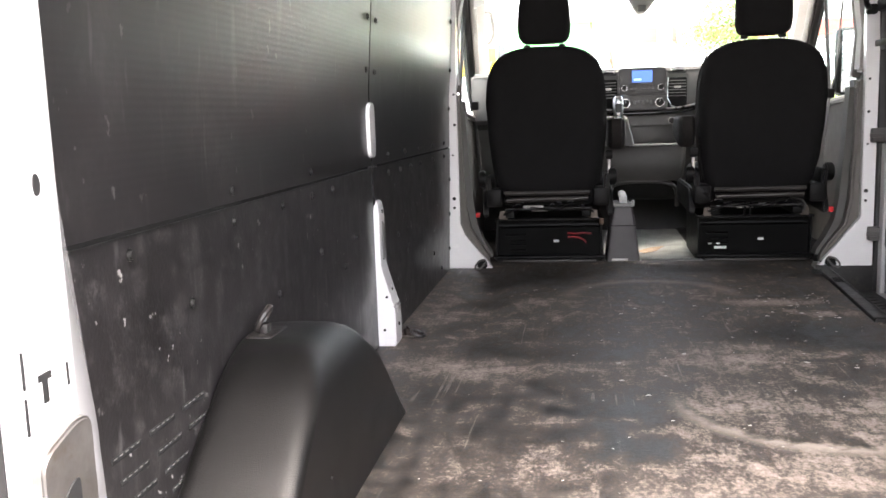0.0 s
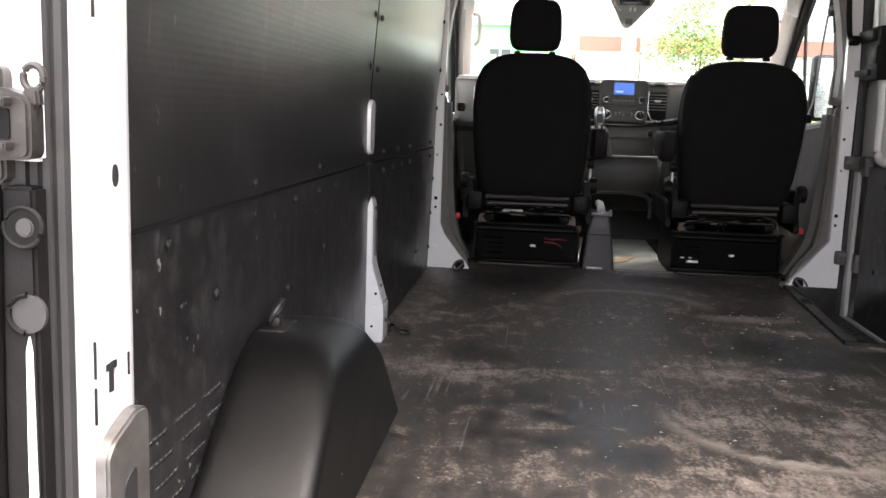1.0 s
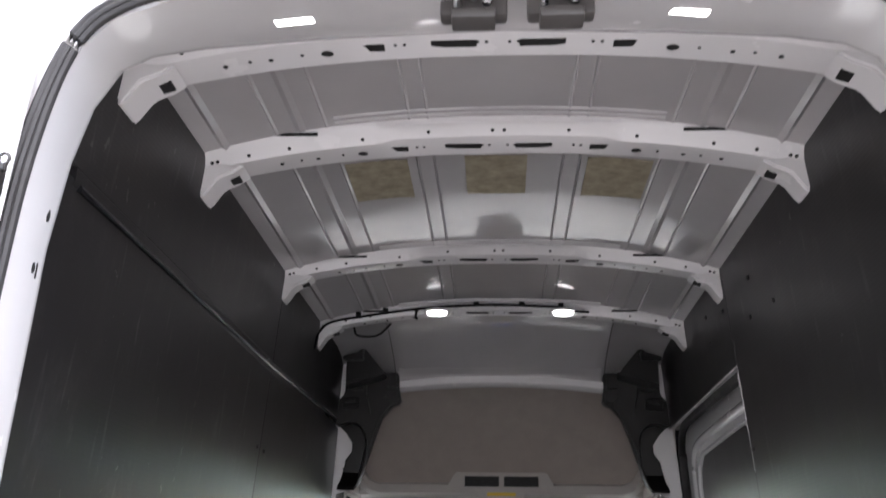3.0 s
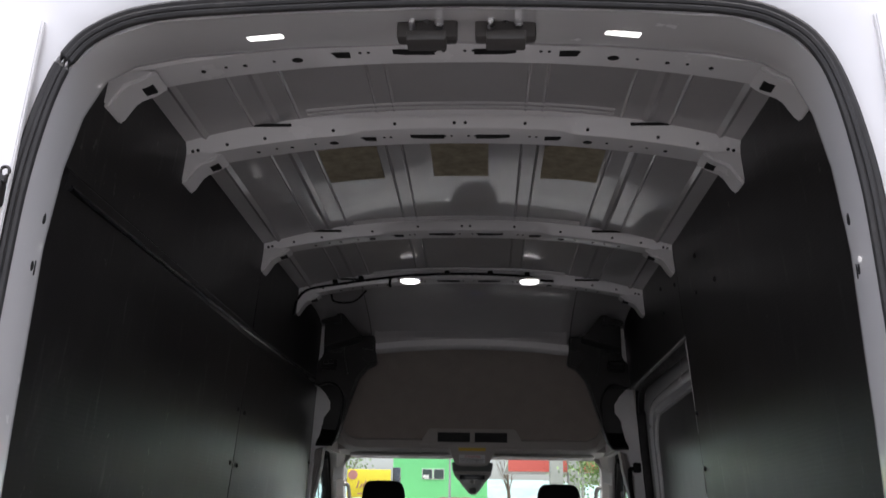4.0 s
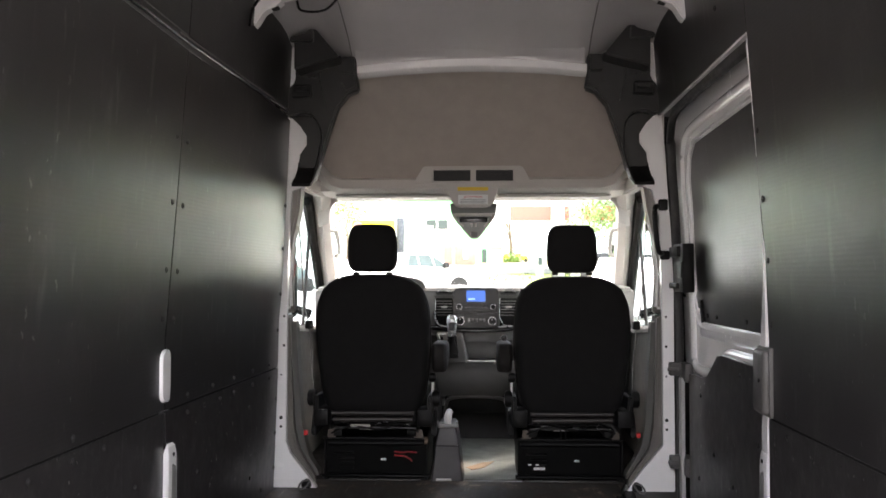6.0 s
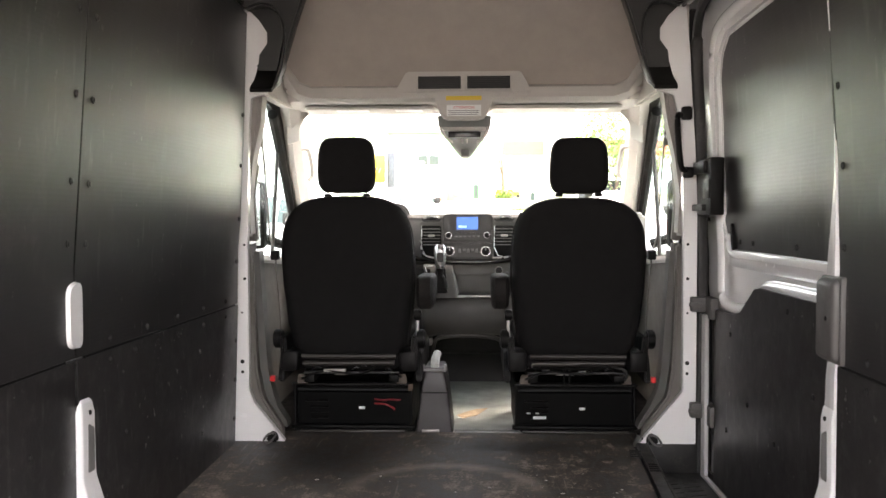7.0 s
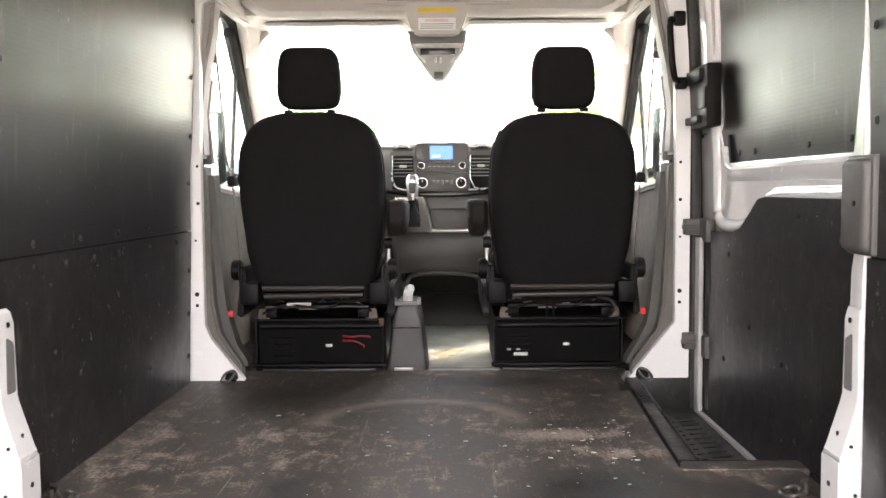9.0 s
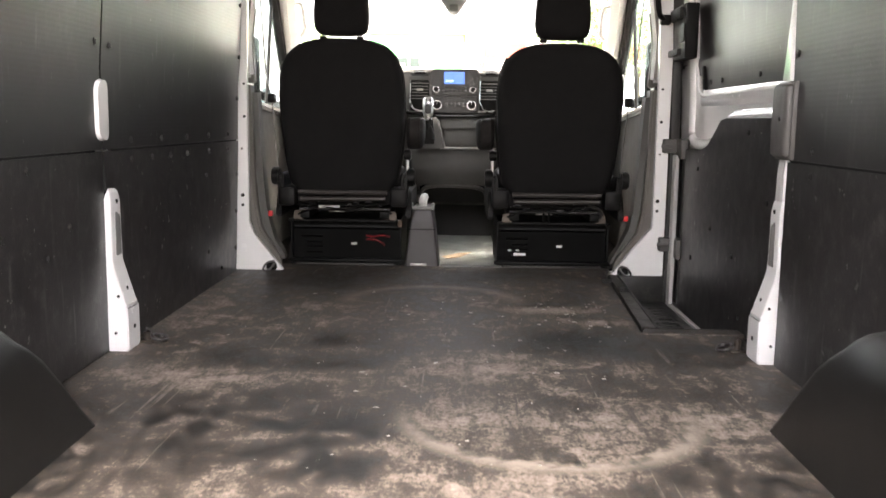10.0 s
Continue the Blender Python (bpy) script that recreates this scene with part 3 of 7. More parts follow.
for wl, ya, yb, sgn in ((lr, 0.28, 1.79, -1), (lf, 1.88, 3.10, -1), (rr, 0.28, 1.78, 1)):
    strip_pts = [(sgn * (wall_at(sgn, y, SEAM) + d), y) for y, d in ((ya, -0.0014), (yb, -0.0014), (yb, 0.006), (ya, 0.006))]
    part("joint_strip", prism(strip_pts, "z", SEAM - 0.003, SEAM + 0.003), JOINT, wl, "dark groove between the panels")
    edge_pts = [(sgn * (wall_at(sgn, y, SEAM) + d), y) for y, d in ((ya, -0.0022), (yb, -0.0022), (yb, 0.004), (ya, 0.004))]
    part("panel_edge", prism(edge_pts, "z", SEAM - 0.0062, SEAM - 0.0032), BOLTBLACK, wl, "worn edge of the lower panel")
# slots in the lower rear lining
for row in range(4):
    for k in range(3):
        y, z = 0.33 + 0.105 * k + 0.018 * row, 0.240 - 0.036 * row + 0.001 * k
        sl = part("vent_slot", box(-0.8885, -0.8855, y, y + 0.078, z, z + 0.009, 0.001), HOLE, lr, "narrow slot cut through the lining")
        for j in range(5):
            part("slot_edge", box(-0.889, -0.8848, y + 0.004 + 0.015 * j, y + 0.012 + 0.015 * j, z + 0.0065, z + 0.008), GREYTRIM, sl)
# rail along the top of the lining
rail = thing("cable_rail", (-0.82, 1.7, 1.65), "black rail capping the joint of the wall lining", "rail", kind="structure")
part("rail_body", prism([(-0.836, 1.618), (-0.822, 1.618), (-0.817, 1.626), (-0.817, 1.655), (-0.836, 1.672)], "y", 0.23, 3.15), LINER, rail)
part("rail_bead", tube([(-0.819, 0.25, 1.622), (-0.818, 1.0, 1.628), (-0.817, 1.8, 1.636), (-0.813, 2.5, 1.655), (-0.805, 3.14, 1.672)], 0.0075, sides=10), GLOSSBLACK, rail, "polished rounded rail edge")
part("rail_edge", tube([(-0.814, 1.75, 1.646), (-0.810, 2.5, 1.666), (-0.801, 3.14, 1.684)], 0.003), GREYTRIM, rail, "thin grey edging")

# ---- pillars ----
pill = bmesh.new()
ring = rounded([(1.795, 0.565), (1.795, 0.712), (1.865, 0.725), (1.865, 0.555)], 0.03, 5)
loft([[(-0.888, y, z) for y, z in ring], [(-0.876, 1.83 + (y - 1.83) * 0.9, 0.64 + (z - 0.64) * 0.95) for y, z in ring]], pill)
part("pillar_boss", pill, WHITE, wall_l, "white pillar metal showing through a rounded cut-out")


def c_post(s, parent, y0):
    """White foot of the middle pillar, standing out of the lining."""
    rings = []
    for z, d, a, b in ((0.0, 0.050, 0.0, 0.085), (0.125, 0.050, 0.0, 0.085), (0.132, 0.046, 0.0, 0.085), (0.225, 0.020, 0.0, 0.08), (0.245, 0.016, 0.0, 0.078), (0.40, 0.016, 0.002, 0.074), (0.425, 0.012, 0.006, 0.07), (0.442, 0.002, 0.018, 0.055)):
        x = wall_x(z)
        rings.append([(s * (x + 0.01), y0 + a, z), (s * (x - d + 0.003), y0 + a, z), (s * (x - d), y0 + a + 0.004, z), (s * (x - d), y0 + b - 0.004, z), (s * (x - d + 0.003), y0 + b, z), (s * (x + 0.01), y0 + b, z)])
    ob = part("pillar_foot", loft(rings), WHITE, parent, "white painted pillar foot", smooth=20)
    x = wall_x(0.3) - 0.016
    # thin grey plate on the white foot paints the shade of a pressed channel
    part("channel", prism(rounded([(y0 + 0.03, 0.255), (y0 + 0.066, 0.255), (y0 + 0.064, 0.36), (y0 + 0.034, 0.375)], 0.008), "x", s * (x - 0.0015), s * (x + 0.002)), GREYTRIM, ob, "thin grey plate painting the shade of a channel in the pillar")
    part("base_step", prism(rounded([(y0 - 0.002, 0.002), (y0 + 0.087, 0.002), (y0 + 0.087, 0.118), (y0 - 0.002, 0.118)], 0.006), "x", s * (wall_x(0) - 0.053), s * (wall_x(0) + 0.005), 0.003), WHITE, ob)
    for z, d, r in ((0.06, 0.0535, 0.006), (0.165, 0.037, 0.005), (0.40, 0.0165, 0.006)):
        part("hole", disc((s * (wall_x(z) - d), y0 + 0.045, z), r, 0.003, (1, 0, 0), sides=10), HOLE, ob)
    for z, d in ((0.05, 0.02), (0.15, 0.03)):
        part("hole", disc((s * (wall_x(z) - d), y0 - 0.0025, z), 0.004, 0.003, (0, 1, 0), sides=10), HOLE, ob)
    return ob


c_post(-1, wall_l, 1.835)
c_post(1, wall_r, 1.815)
# white edge of the right middle pillar above its foot, with the grey latch cover
edge = bmesh.new()
rings = []
for z, d, w in ((0.43, 0.016, 0.062), (0.50, 0.016, 0.058), (0.56, 0.012, 0.05), (0.73, 0.018, 0.058), (0.80, 0.014, 0.044), (0.87, 0.009, 0.028), (0.95, 0.004, 0.010), (1.02, 0.001, 0.003), (1.10, -0.002, 0.001)):
    x = wall_x(z)
    rings.append([(x - d, 1.81, z), (x - d, 1.81 + w * 0.85, z), (x - d + 0.006, 1.81 + w, z), (x + 0.05, 1.83 + w, z), (x + 0.05, 1.81, z)])
loft(rings, edge)
part("pillar_edge", edge, WHITE, wall_r)
rings = []
for z, w in ((1.28, 0.001), (1.45, 0.003), (1.55, 0.006), (1.60, 0.009), (1.622, 0.003)):
    x = wall_x(z)
    rings.append([(x - 0.3 * w, 1.802, z), (x - 0.3 * w, 1.802 + w, z), (x + 0.04, 1.81 + w, z), (x + 0.04, 1.802, z)])
part("pillar_return", loft(rings), WHITE, wall_r)
part("pillar_seal", tube([(wall_x(z) + 0.006, y, z) for z, y in ((0.55, 1.885), (0.75, 1.882), (0.87, 1.852), (0.95, 1.828), (1.05, 1.812), (1.15, 1.808), (1.3, 1.806), (1.45, 1.806), (1.6, 1.806))], 0.005, sides=8), RUBBER, wall_r)
cover = thing("latch_cover", (0.85, 1.8, 0.54), "grey plastic latch cover on the side door pillar", "cover")
part("body", box(0.846, 0.885, 1.765, 1.868, 0.545, 0.728, 0.014, segs=3), LATCHGREY, cover)
part("flange", box(0.862, 0.884, 1.758, 1.874, 0.538, 0.735, 0.006), LATCHGREY, cover)
part("screw", disc((0.846, 1.80, 0.64), 0.006, 0.004, (1, 0, 0), sides=10, bevel=0.001), BLACK, cover)


def b_pillar(s):
    b = thing("pillar_left" if s < 0 else "pillar_right", (s * 0.86, 3.2, 0), "white painted door pillar with punched holes", "pillar", kind="structure")
    face = [(0.68, 0.0), (0.885, 0.0), (0.885, 0.9), (0.872, 1.35), (0.835, 1.75), (0.80, 2.0), (0.775, 2.0), (0.79, 1.75), (0.725, 1.66), (0.715, 1.45), (0.74, 1.34), (0.80, 1.32), (0.825, 1.2), (0.835, 0.75), (0.835, 0.2), (0.80, 0.15)]
    if s > 0:
        face = [(x + (0.006 if z < 1.3 and x > 0.8 else 0), z) for x, z in face]
    else:
        face = [(x - (0.016 if z < 1.3 and 0.8 < x < 0.84 else 0), z) for x, z in face]
    post = part("post", prism(mirrored(face, s), "y", 3.165, 3.2, 0.003), WHITE, b)
    sliver = [(0.772, 1.79), (0.800, 1.752), (0.812, 1.752), (0.812, 1.80), (0.795, 1.805), (0.795, 1.96), (0.774, 1.96)]
    part("post_flange", prism(mirrored([(x + (0.014 if s > 0 else 0.0), z) for x, z in sliver], s), "y", 3.11, 3.166, 0.002), WHITE, b, "white post flange beside the corner cover")
    bulge = [(0.722, 1.66), (0.775, 1.70), (0.812, 1.70), (0.812, 1.34), (0.735, 1.33), (0.715, 1.42), (0.712, 1.55)]
    part("post_bulge", prism(mirrored(bulge, s), "y", 3.157, 3.166, 0.002), WHITE, b)
    for z, r in ((0.27, 0.006), (0.31, 0.008), (0.5, 0.004), (0.63, 0.006), (0.76, 0.005), (1.44, 0.006)):
        part("hole", disc((s * ((0.842 if s < 0 else 0.856) - (0.012 if z > 0.6 and s < 0 else 0) if z < 1.4 else 0.765), 3.164 if z < 1.4 else 3.156, z), r, 0.003, (0, 1, 0), sides=10), HOLE, post)
    # grey plastic covers in front of it
    k = 0.012 if s < 0 else 0.0
    rim = [(0.86, 0.0), (0.695, 0.0), (0.70, 0.05), (0.735, 0.10), (0.790 - k, 0.17), (0.808 - k, 0.27), (0.817 - k, 0.45), (0.826 - k, 0.76), (0.86, 0.76)]
    part("lower_cover_rim", prism(mirrored(rim, s), "y", 3.203, 3.25, 0.008), DOORTRIM, b, "dark rear edge of the pillar cover")
    cov = [(0.86, 0.0), (0.69, 0.0), (0.697, 0.05), (0.735, 0.11), (0.768 - k, 0.18), (0.784 - k, 0.27), (0.797 - k, 0.45), (0.815 - k, 0.76), (0.86, 0.76)]
    part("lower_cover", prism(mirrored(cov, s), "y", 3.25, 3.38, 0.03), COVERGREY, b, "grey plastic pillar cover")
    cov = [(0.865, 0.79), (0.828 - k, 0.79), (0.835 - k, 0.95), (0.815 - k, 1.10), (0.785 - k, 1.24), (0.76, 1.42), (0.83, 1.42), (0.86, 1.2)]
    part("upper_cover", prism(mirrored(cov, s), "y", 3.203, 3.30, 0.012), PILLARTRIM, b, "mauve grey plastic pillar cover")
    cov = [(0.862, 0.77), (0.826 - k, 0.77), (0.838 - k, 0.95), (0.82 - k, 1.08), (0.85, 1.08)]
    part("belt_slot", prism(mirrored(cov, s), "y", 3.302, 3.34, 0.006), DOORTRIM, b, "dark belt guide behind the cover")
    return b


for s in (-1, 1):
    bp = b_pillar(s)
    part("outer_post", prism(mirrored([(0.89, -0.25), (1.0, -0.25), (1.0, 0.5), (0.98, 1.1), (0.92, 1.75), (0.86, 1.75), (0.89, 1.2)], s), "y", 3.305 if s > 0 else 3.2, 3.42), BLACK, bp)

# ---- sliding side door ----
sd = thing("door_1", (0.95, 2.6, -0.1), "closed white sliding door lined with black plywood", "sliding door", kind="structure")
skin = [(1.70, -0.14), (3.30, -0.14), (3.30, 1.74), (1.70, 1.74)]
part("door_skin", prism(skin, "x", 0.985, 1.005), WHITE, sd)


def door_x(z):
    return interp(z, [(-0.2, 0.955), (0.7, 0.955), (1.2, 0.93), (1.7, 0.885)])


def door_sheet(outline, proud, thick, material, name, label="", bevel=0.004):
    bm = prism(outline, "x", 0.0, thick, bevel)
    bmesh.ops.triangulate(bm, faces=bm.faces)
    for c in (1.2, 0.7):
        bmesh.ops.bisect_plane(bm, geom=list(bm.verts) + list(bm.edges) + list(bm.faces), plane_co=(0, 0, c), plane_no=(0, 0, 1))
    for v in bm.verts:
        v.co.x += door_x(v.co.z) - proud
    return part(name, bm, material, sd, label)


# white inner frame: band, front stile, top rail
door_sheet([(1.75, 0.62), (2.56, 0.62), (2.66, 0.55), (2.76, 0.515), (2.90, 0.505), (3.10, 0.485), (3.25, 0.52), (3.28, 0.60), (3.28, 0.858), (3.035, 0.858), (3.0, 0.79), (2.95, 0.745), (1.75, 0.755)], -0.006, 0.03, WHITE, "belt_rail", "white pressed metal belt rail", 0.012)
door_sheet([(3.025, 0.86), (3.28, 0.86), (3.28, 1.40), (3.20, 1.60), (3.06, 1.640), (1.75, 1.645), (1.75, 1.50), (2.86, 1.478), (2.95, 1.43), (3.0, 1.35), (3.025, 1.1)], 0.0, 0.03, WHITE, "window_surround", "white pressed metal window surround", 0.012)
door_sheet([(2.98, -0.13), (3.14, -0.13), (3.14, 0.52), (2.98, 0.52)], -0.004, 0.03, WHITE, "front_stile")
door_sheet([(1.75, 0.70), (3.05, 0.70), (3.05, 1.6), (1.75, 1.6)], -0.014, 0.012, LINER, "upper_panel", "black film faced window blank", 0.001)
low = door_sheet([(1.75, -0.12), (3.07, -0.12), (3.07, 0.525), (2.84, 0.532), (2.76, 0.548), (2.67, 0.60), (2.61, 0.638), (2.55, 0.645), (1.75, 0.645)], 0.022, 0.012, LINER_LOW, "lower_panel", "scuffed black plywood lining", 0.001)
for y, z in ((2.863, 0.778), (2.72, 0.778), (2.32, 0.78), (2.08, 0.782)):
    part("bolt", disc((door_x(z) + 0.010, y, z), 0.010, 0.008, (1, 0, 0), sides=10, bevel=0.002), BOLTBLACK, sd)
for y, z in ((2.3, 0.6), (2.86, 0.46), (2.9, 0.12), (2.66, 0.26), (2.4, 0.2), (2.1, 0.4), (2.3, 0.02)):
    part("bolt", disc((door_x(z) - 0.024, y, z), 0.009, 0.008, (1, 0, 0), sides=10, bevel=0.002), BOLTBLACK, sd)
rings = []
for y, k in ((1.75, 1.0), (2.78, 1.0), (2.88, 0.8), (2.93, 0.4), (2.96, 0.05)):
    rings.append([(door_x(0.7) + 0.006, y, 0.752), (door_x(0.7) - 0.008 * k, y, 0.748), (door_x(0.7) - 0.012 * k, y, 0.735), (door_x(0.7) - 0.010 * k, y, 0.712), (door_x(0.7) - 0.002 * k, y, 0.700), (door_x(0.7) + 0.006, y, 0.690)])
part("belt_ledge", loft(rings), WHITE, sd)
# rounded rim that follows the belt rail's lower edge and turns up the front stile
rim = [(2.0, 0.655), (2.3, 0.652), (2.52, 0.648), (2.60, 0.625), (2.67, 0.588), (2.74, 0.562), (2.83, 0.548), (2.93, 0.545), (3.02, 0.552), (3.06, 0.585), (3.07, 0.65), (3.065, 0.75), (3.07, 0.86), (3.085, 1.0), (3.085, 1.2), (3.065, 1.36), (3.01, 1.48), (2.9, 1.53), (2.6, 1.545), (1.9, 1.55)]
part("pressed_rim", tube(curve([(door_x(z) + 0.010, y, z) for y, z in rim], 4), 0.024, sides=12), WHITE, sd, "rounded pressed metal rim")
rim = [(2.98, 0.80), (2.965, 0.765), (2.93, 0.738), (2.85, 0.728), (2.6, 0.728), (1.9, 0.73)]
part("sill_bead", tube(curve([(door_x(z) + 0.001, y, z) for y, z in rim], 4), 0.012, sides=10), WHITE, sd)
# pull slot at the front of the upper panel
part("pull_slot", prism(rounded([(2.905, 0.74), (2.925, 0.735), (2.952, 0.838), (2.936, 0.842)], 0.008), "x", 0.952, 0.972), BLACK, sd)
# black seal round the opening
pts = curve([(0.915, 3.185, -0.12), (0.915, 3.18, 0.5), (0.905, 3.175, 1.05), (0.88, 3.15, 1.45), (0.868, 3.08, 1.575), (0.855, 2.93, 1.618), (0.848, 2.7, 1.626), (0.846, 2.3, 1.620), (0.844, 1.8, 1.610)], 6)
solo("door_seal", tube(pts, 0.017, sides=8, flat=1.3), RUBBER, "black rubber seal round the side door opening", "seal", kind="structure")
# white painted edges; the pale grey puts their shade into the colour
part("sill_strip", prism([(0.905, -0.115), (0.918, -0.115), (0.918, -0.10), (0.905, -0.102)], "y", 2.19, 3.105), LEVER_AND_SHADE, sd, "white sill strip coloured pale grey for shade")
part("edge_flange", prism(rounded([(0.905, 3.098), (0.922, 3.098), (0.922, 3.150), (0.905, 3.150)], 0.005), "z", -0.112, 0.50), LEVER_AND_SHADE, sd, "white door edge flange coloured pale grey for shade")
part("header_rail", prism([(0.862, 1.655), (1.0, 1.655), (1.0, 1.80), (0.855, 1.80)], "y", 1.70, 3.25), COVERGREY, sd, "grey rail above the sliding door")
part("opening_flange", prism([(0.820, 1.6395), (0.834, 1.6395), (0.834, 1.630), (0.8215, 1.632)], "y", 1.80, 3.06), WHITE, sd, "thin white edge of the opening above the seal")
part("corner_plug", prism([(3.02, 1.28), (3.30, 1.28), (3.30, 1.76), (3.02, 1.76)], "x", 0.952, 0.962), BLACK, sd)
part("corner_filler", prism([(2.85, 1.25), (3.25, 1.25), (3.25, 1.78), (2.85, 1.78)], "x", 0.966, 0.984), BLACK, sd)
# clip guides on the front edge
for z in (0.535, 0.135):
    g = box(0.865, 0.925, 3.13, 3.19, z - 0.028, z + 0.028, 0.006)
    box(0.855, 0.90, 3.12, 3.14, z - 0.008, z + 0.008, 0.003, g)
    box(0.915, 0.95, 3.06, 3.17, z - 0.05, z + 0.03, 0.008, g)
    part("guide_block", g, LATCHGREY, sd, "grey plastic guide block")
g = box(0.885, 0.935, 2.96, 3.15, 0.87, 1.075, 0.006)
box(0.87, 0.93, 3.0, 3.16, 1.02, 1.065, 0.006, g)
box(0.87, 0.93, 3.02, 3.17, 0.885, 0.91, 0.004, g)
box(0.880, 0.93, 2.965, 3.05, 0.93, 1.0, 0.004, g)
part("latch", g, BLACK, sd, "black plastic door latch housing")
grab = thing("grab_handle", (0.855, 3.16, 1.0), "black grab handle on the white pillar", "handle")
part("bar", tube(curve([(0.825, 3.155, 1.245), (0.800, 3.10, 1.23), (0.800, 3.085, 1.14), (0.812, 3.09, 1.05), (0.84, 3.15, 1.035)], 6), 0.011), BLACK, grab)
part("mount", box(0.825, 0.865, 3.14, 3.166, 1.225, 1.275, 0.008), BLACK, grab)
part("mount", box(0.83, 0.872, 3.14, 3.166, 1.01, 1.05, 0.008), BLACK, grab)

# ---- roof ----
ceiling = thing("ceiling", (0, 1.5, 2.1), "pale grey painted roof panel with pressed ribs", "ceiling", kind="structure")


def skin_z(x, y):
    c = interp(y, [(0, 2.098), (2.45, 2.10), (2.75, 2.06), (3.0, 2.0), (3.2, 1.93)])
    mid = min(1.0, max(0.0, (0.63 - abs(x)) / 0.16))
    c -= interp(y, [(2.55, 0.0), (2.75, 0.010), (2.9, 0.028), (3.0, 0.044), (3.1, 0.064), (3.2, 0.08)]) * mid * mid * (3 - 2 * mid)
    return c - interp(y, [(0, 0.10), (2.5, 0.10), (2.75, 0.05), (3.0, 0.012), (3.2, 0.0)]) * (abs(x) / 0.8) ** 2.4


RIBS = ((0.190, 0.005, 0.004), (0.240, 0.005, 0.004), (0.465, 0.005, 0.003), (0.535, 0.014, 0.005), (0.60, 0.005, 0.003), (0.74, 0.012, 0.008))


def rib_z(x):
    a = abs(x)
    d = 0.0
    for c, w, h in RIBS:
        d += h * max(0.0, 1 - abs(a - c) / w)
    return d


def ribbed(y0, y1, ribs=True, n=3):
    half = sorted([0.0, 0.1, 0.35, 0.42, 0.50, 0.57, 0.635, 0.68, 0.80] + [c + k * w for c, w, h in RIBS for k in (-1, 0, 1)])
    xs = [-x for x in reversed(half[1:])] + half
    rings = []
    for i in range(n + 1):
        y = y0 + (y1 - y0) * i / n
        low = [(x, y, skin_z(x, y) - (rib_z(x) if ribs else 0)) for x in xs]
        rings.append(low + [(x, y, skin_z(x, y) + 0.008) for x in reversed(xs)])
    return loft(rings)


part("roof_panel", ribbed(0.12, 0.92), ROOF, ceiling, smooth=12)
part("roof_panel", ribbed(0.92, 1.86), ROOF, ceiling, smooth=12)
part("roof_panel", ribbed(1.86, 2.53), ROOF, ceiling, smooth=12)
part("roof_panel", ribbed(2.53, 3.16, False, 8), ROOF, ceiling)
for s in (-1, 1):
    part("panel_seam", tube([(s * 0.52, y, skin_z(0.52, y) - 0.001) for y in (2.6, 2.75, 2.9, 3.0, 3.12)], 0.003, sides=6), GREYTRIM, ceiling)


def beam_low(x):
    return 2.043 - 0.085 * (abs(x) / 0.8) ** 2.3


HOLEMESH = {}


def dark_hole(parent, x, y, z, rx, ry, normal, square=False):
    key = (round(rx, 4), round(ry, 4), normal, square)
    if key not in HOLEMESH:
        if square:
            b = box(-rx, rx, -ry, ry, -0.001, 0.001)
        else:
            b = disc((0, 0, 0), rx, 0.002, (0, 0, 1), sides=12, flat=ry / rx)
        b.transform(Vector((0, 0, 1)).rotation_difference(Vector(normal)).to_matrix().to_4x4())
        HOLEMESH[key] = finish(b, 0)
        HOLEMESH[key].materials.append(HOLE)
    ob = new("hole", HOLEMESH[key])
    ob.location = (x, y, z)
    ob.parent = parent
    ob.matrix_parent_inverse = world_inverse(parent)


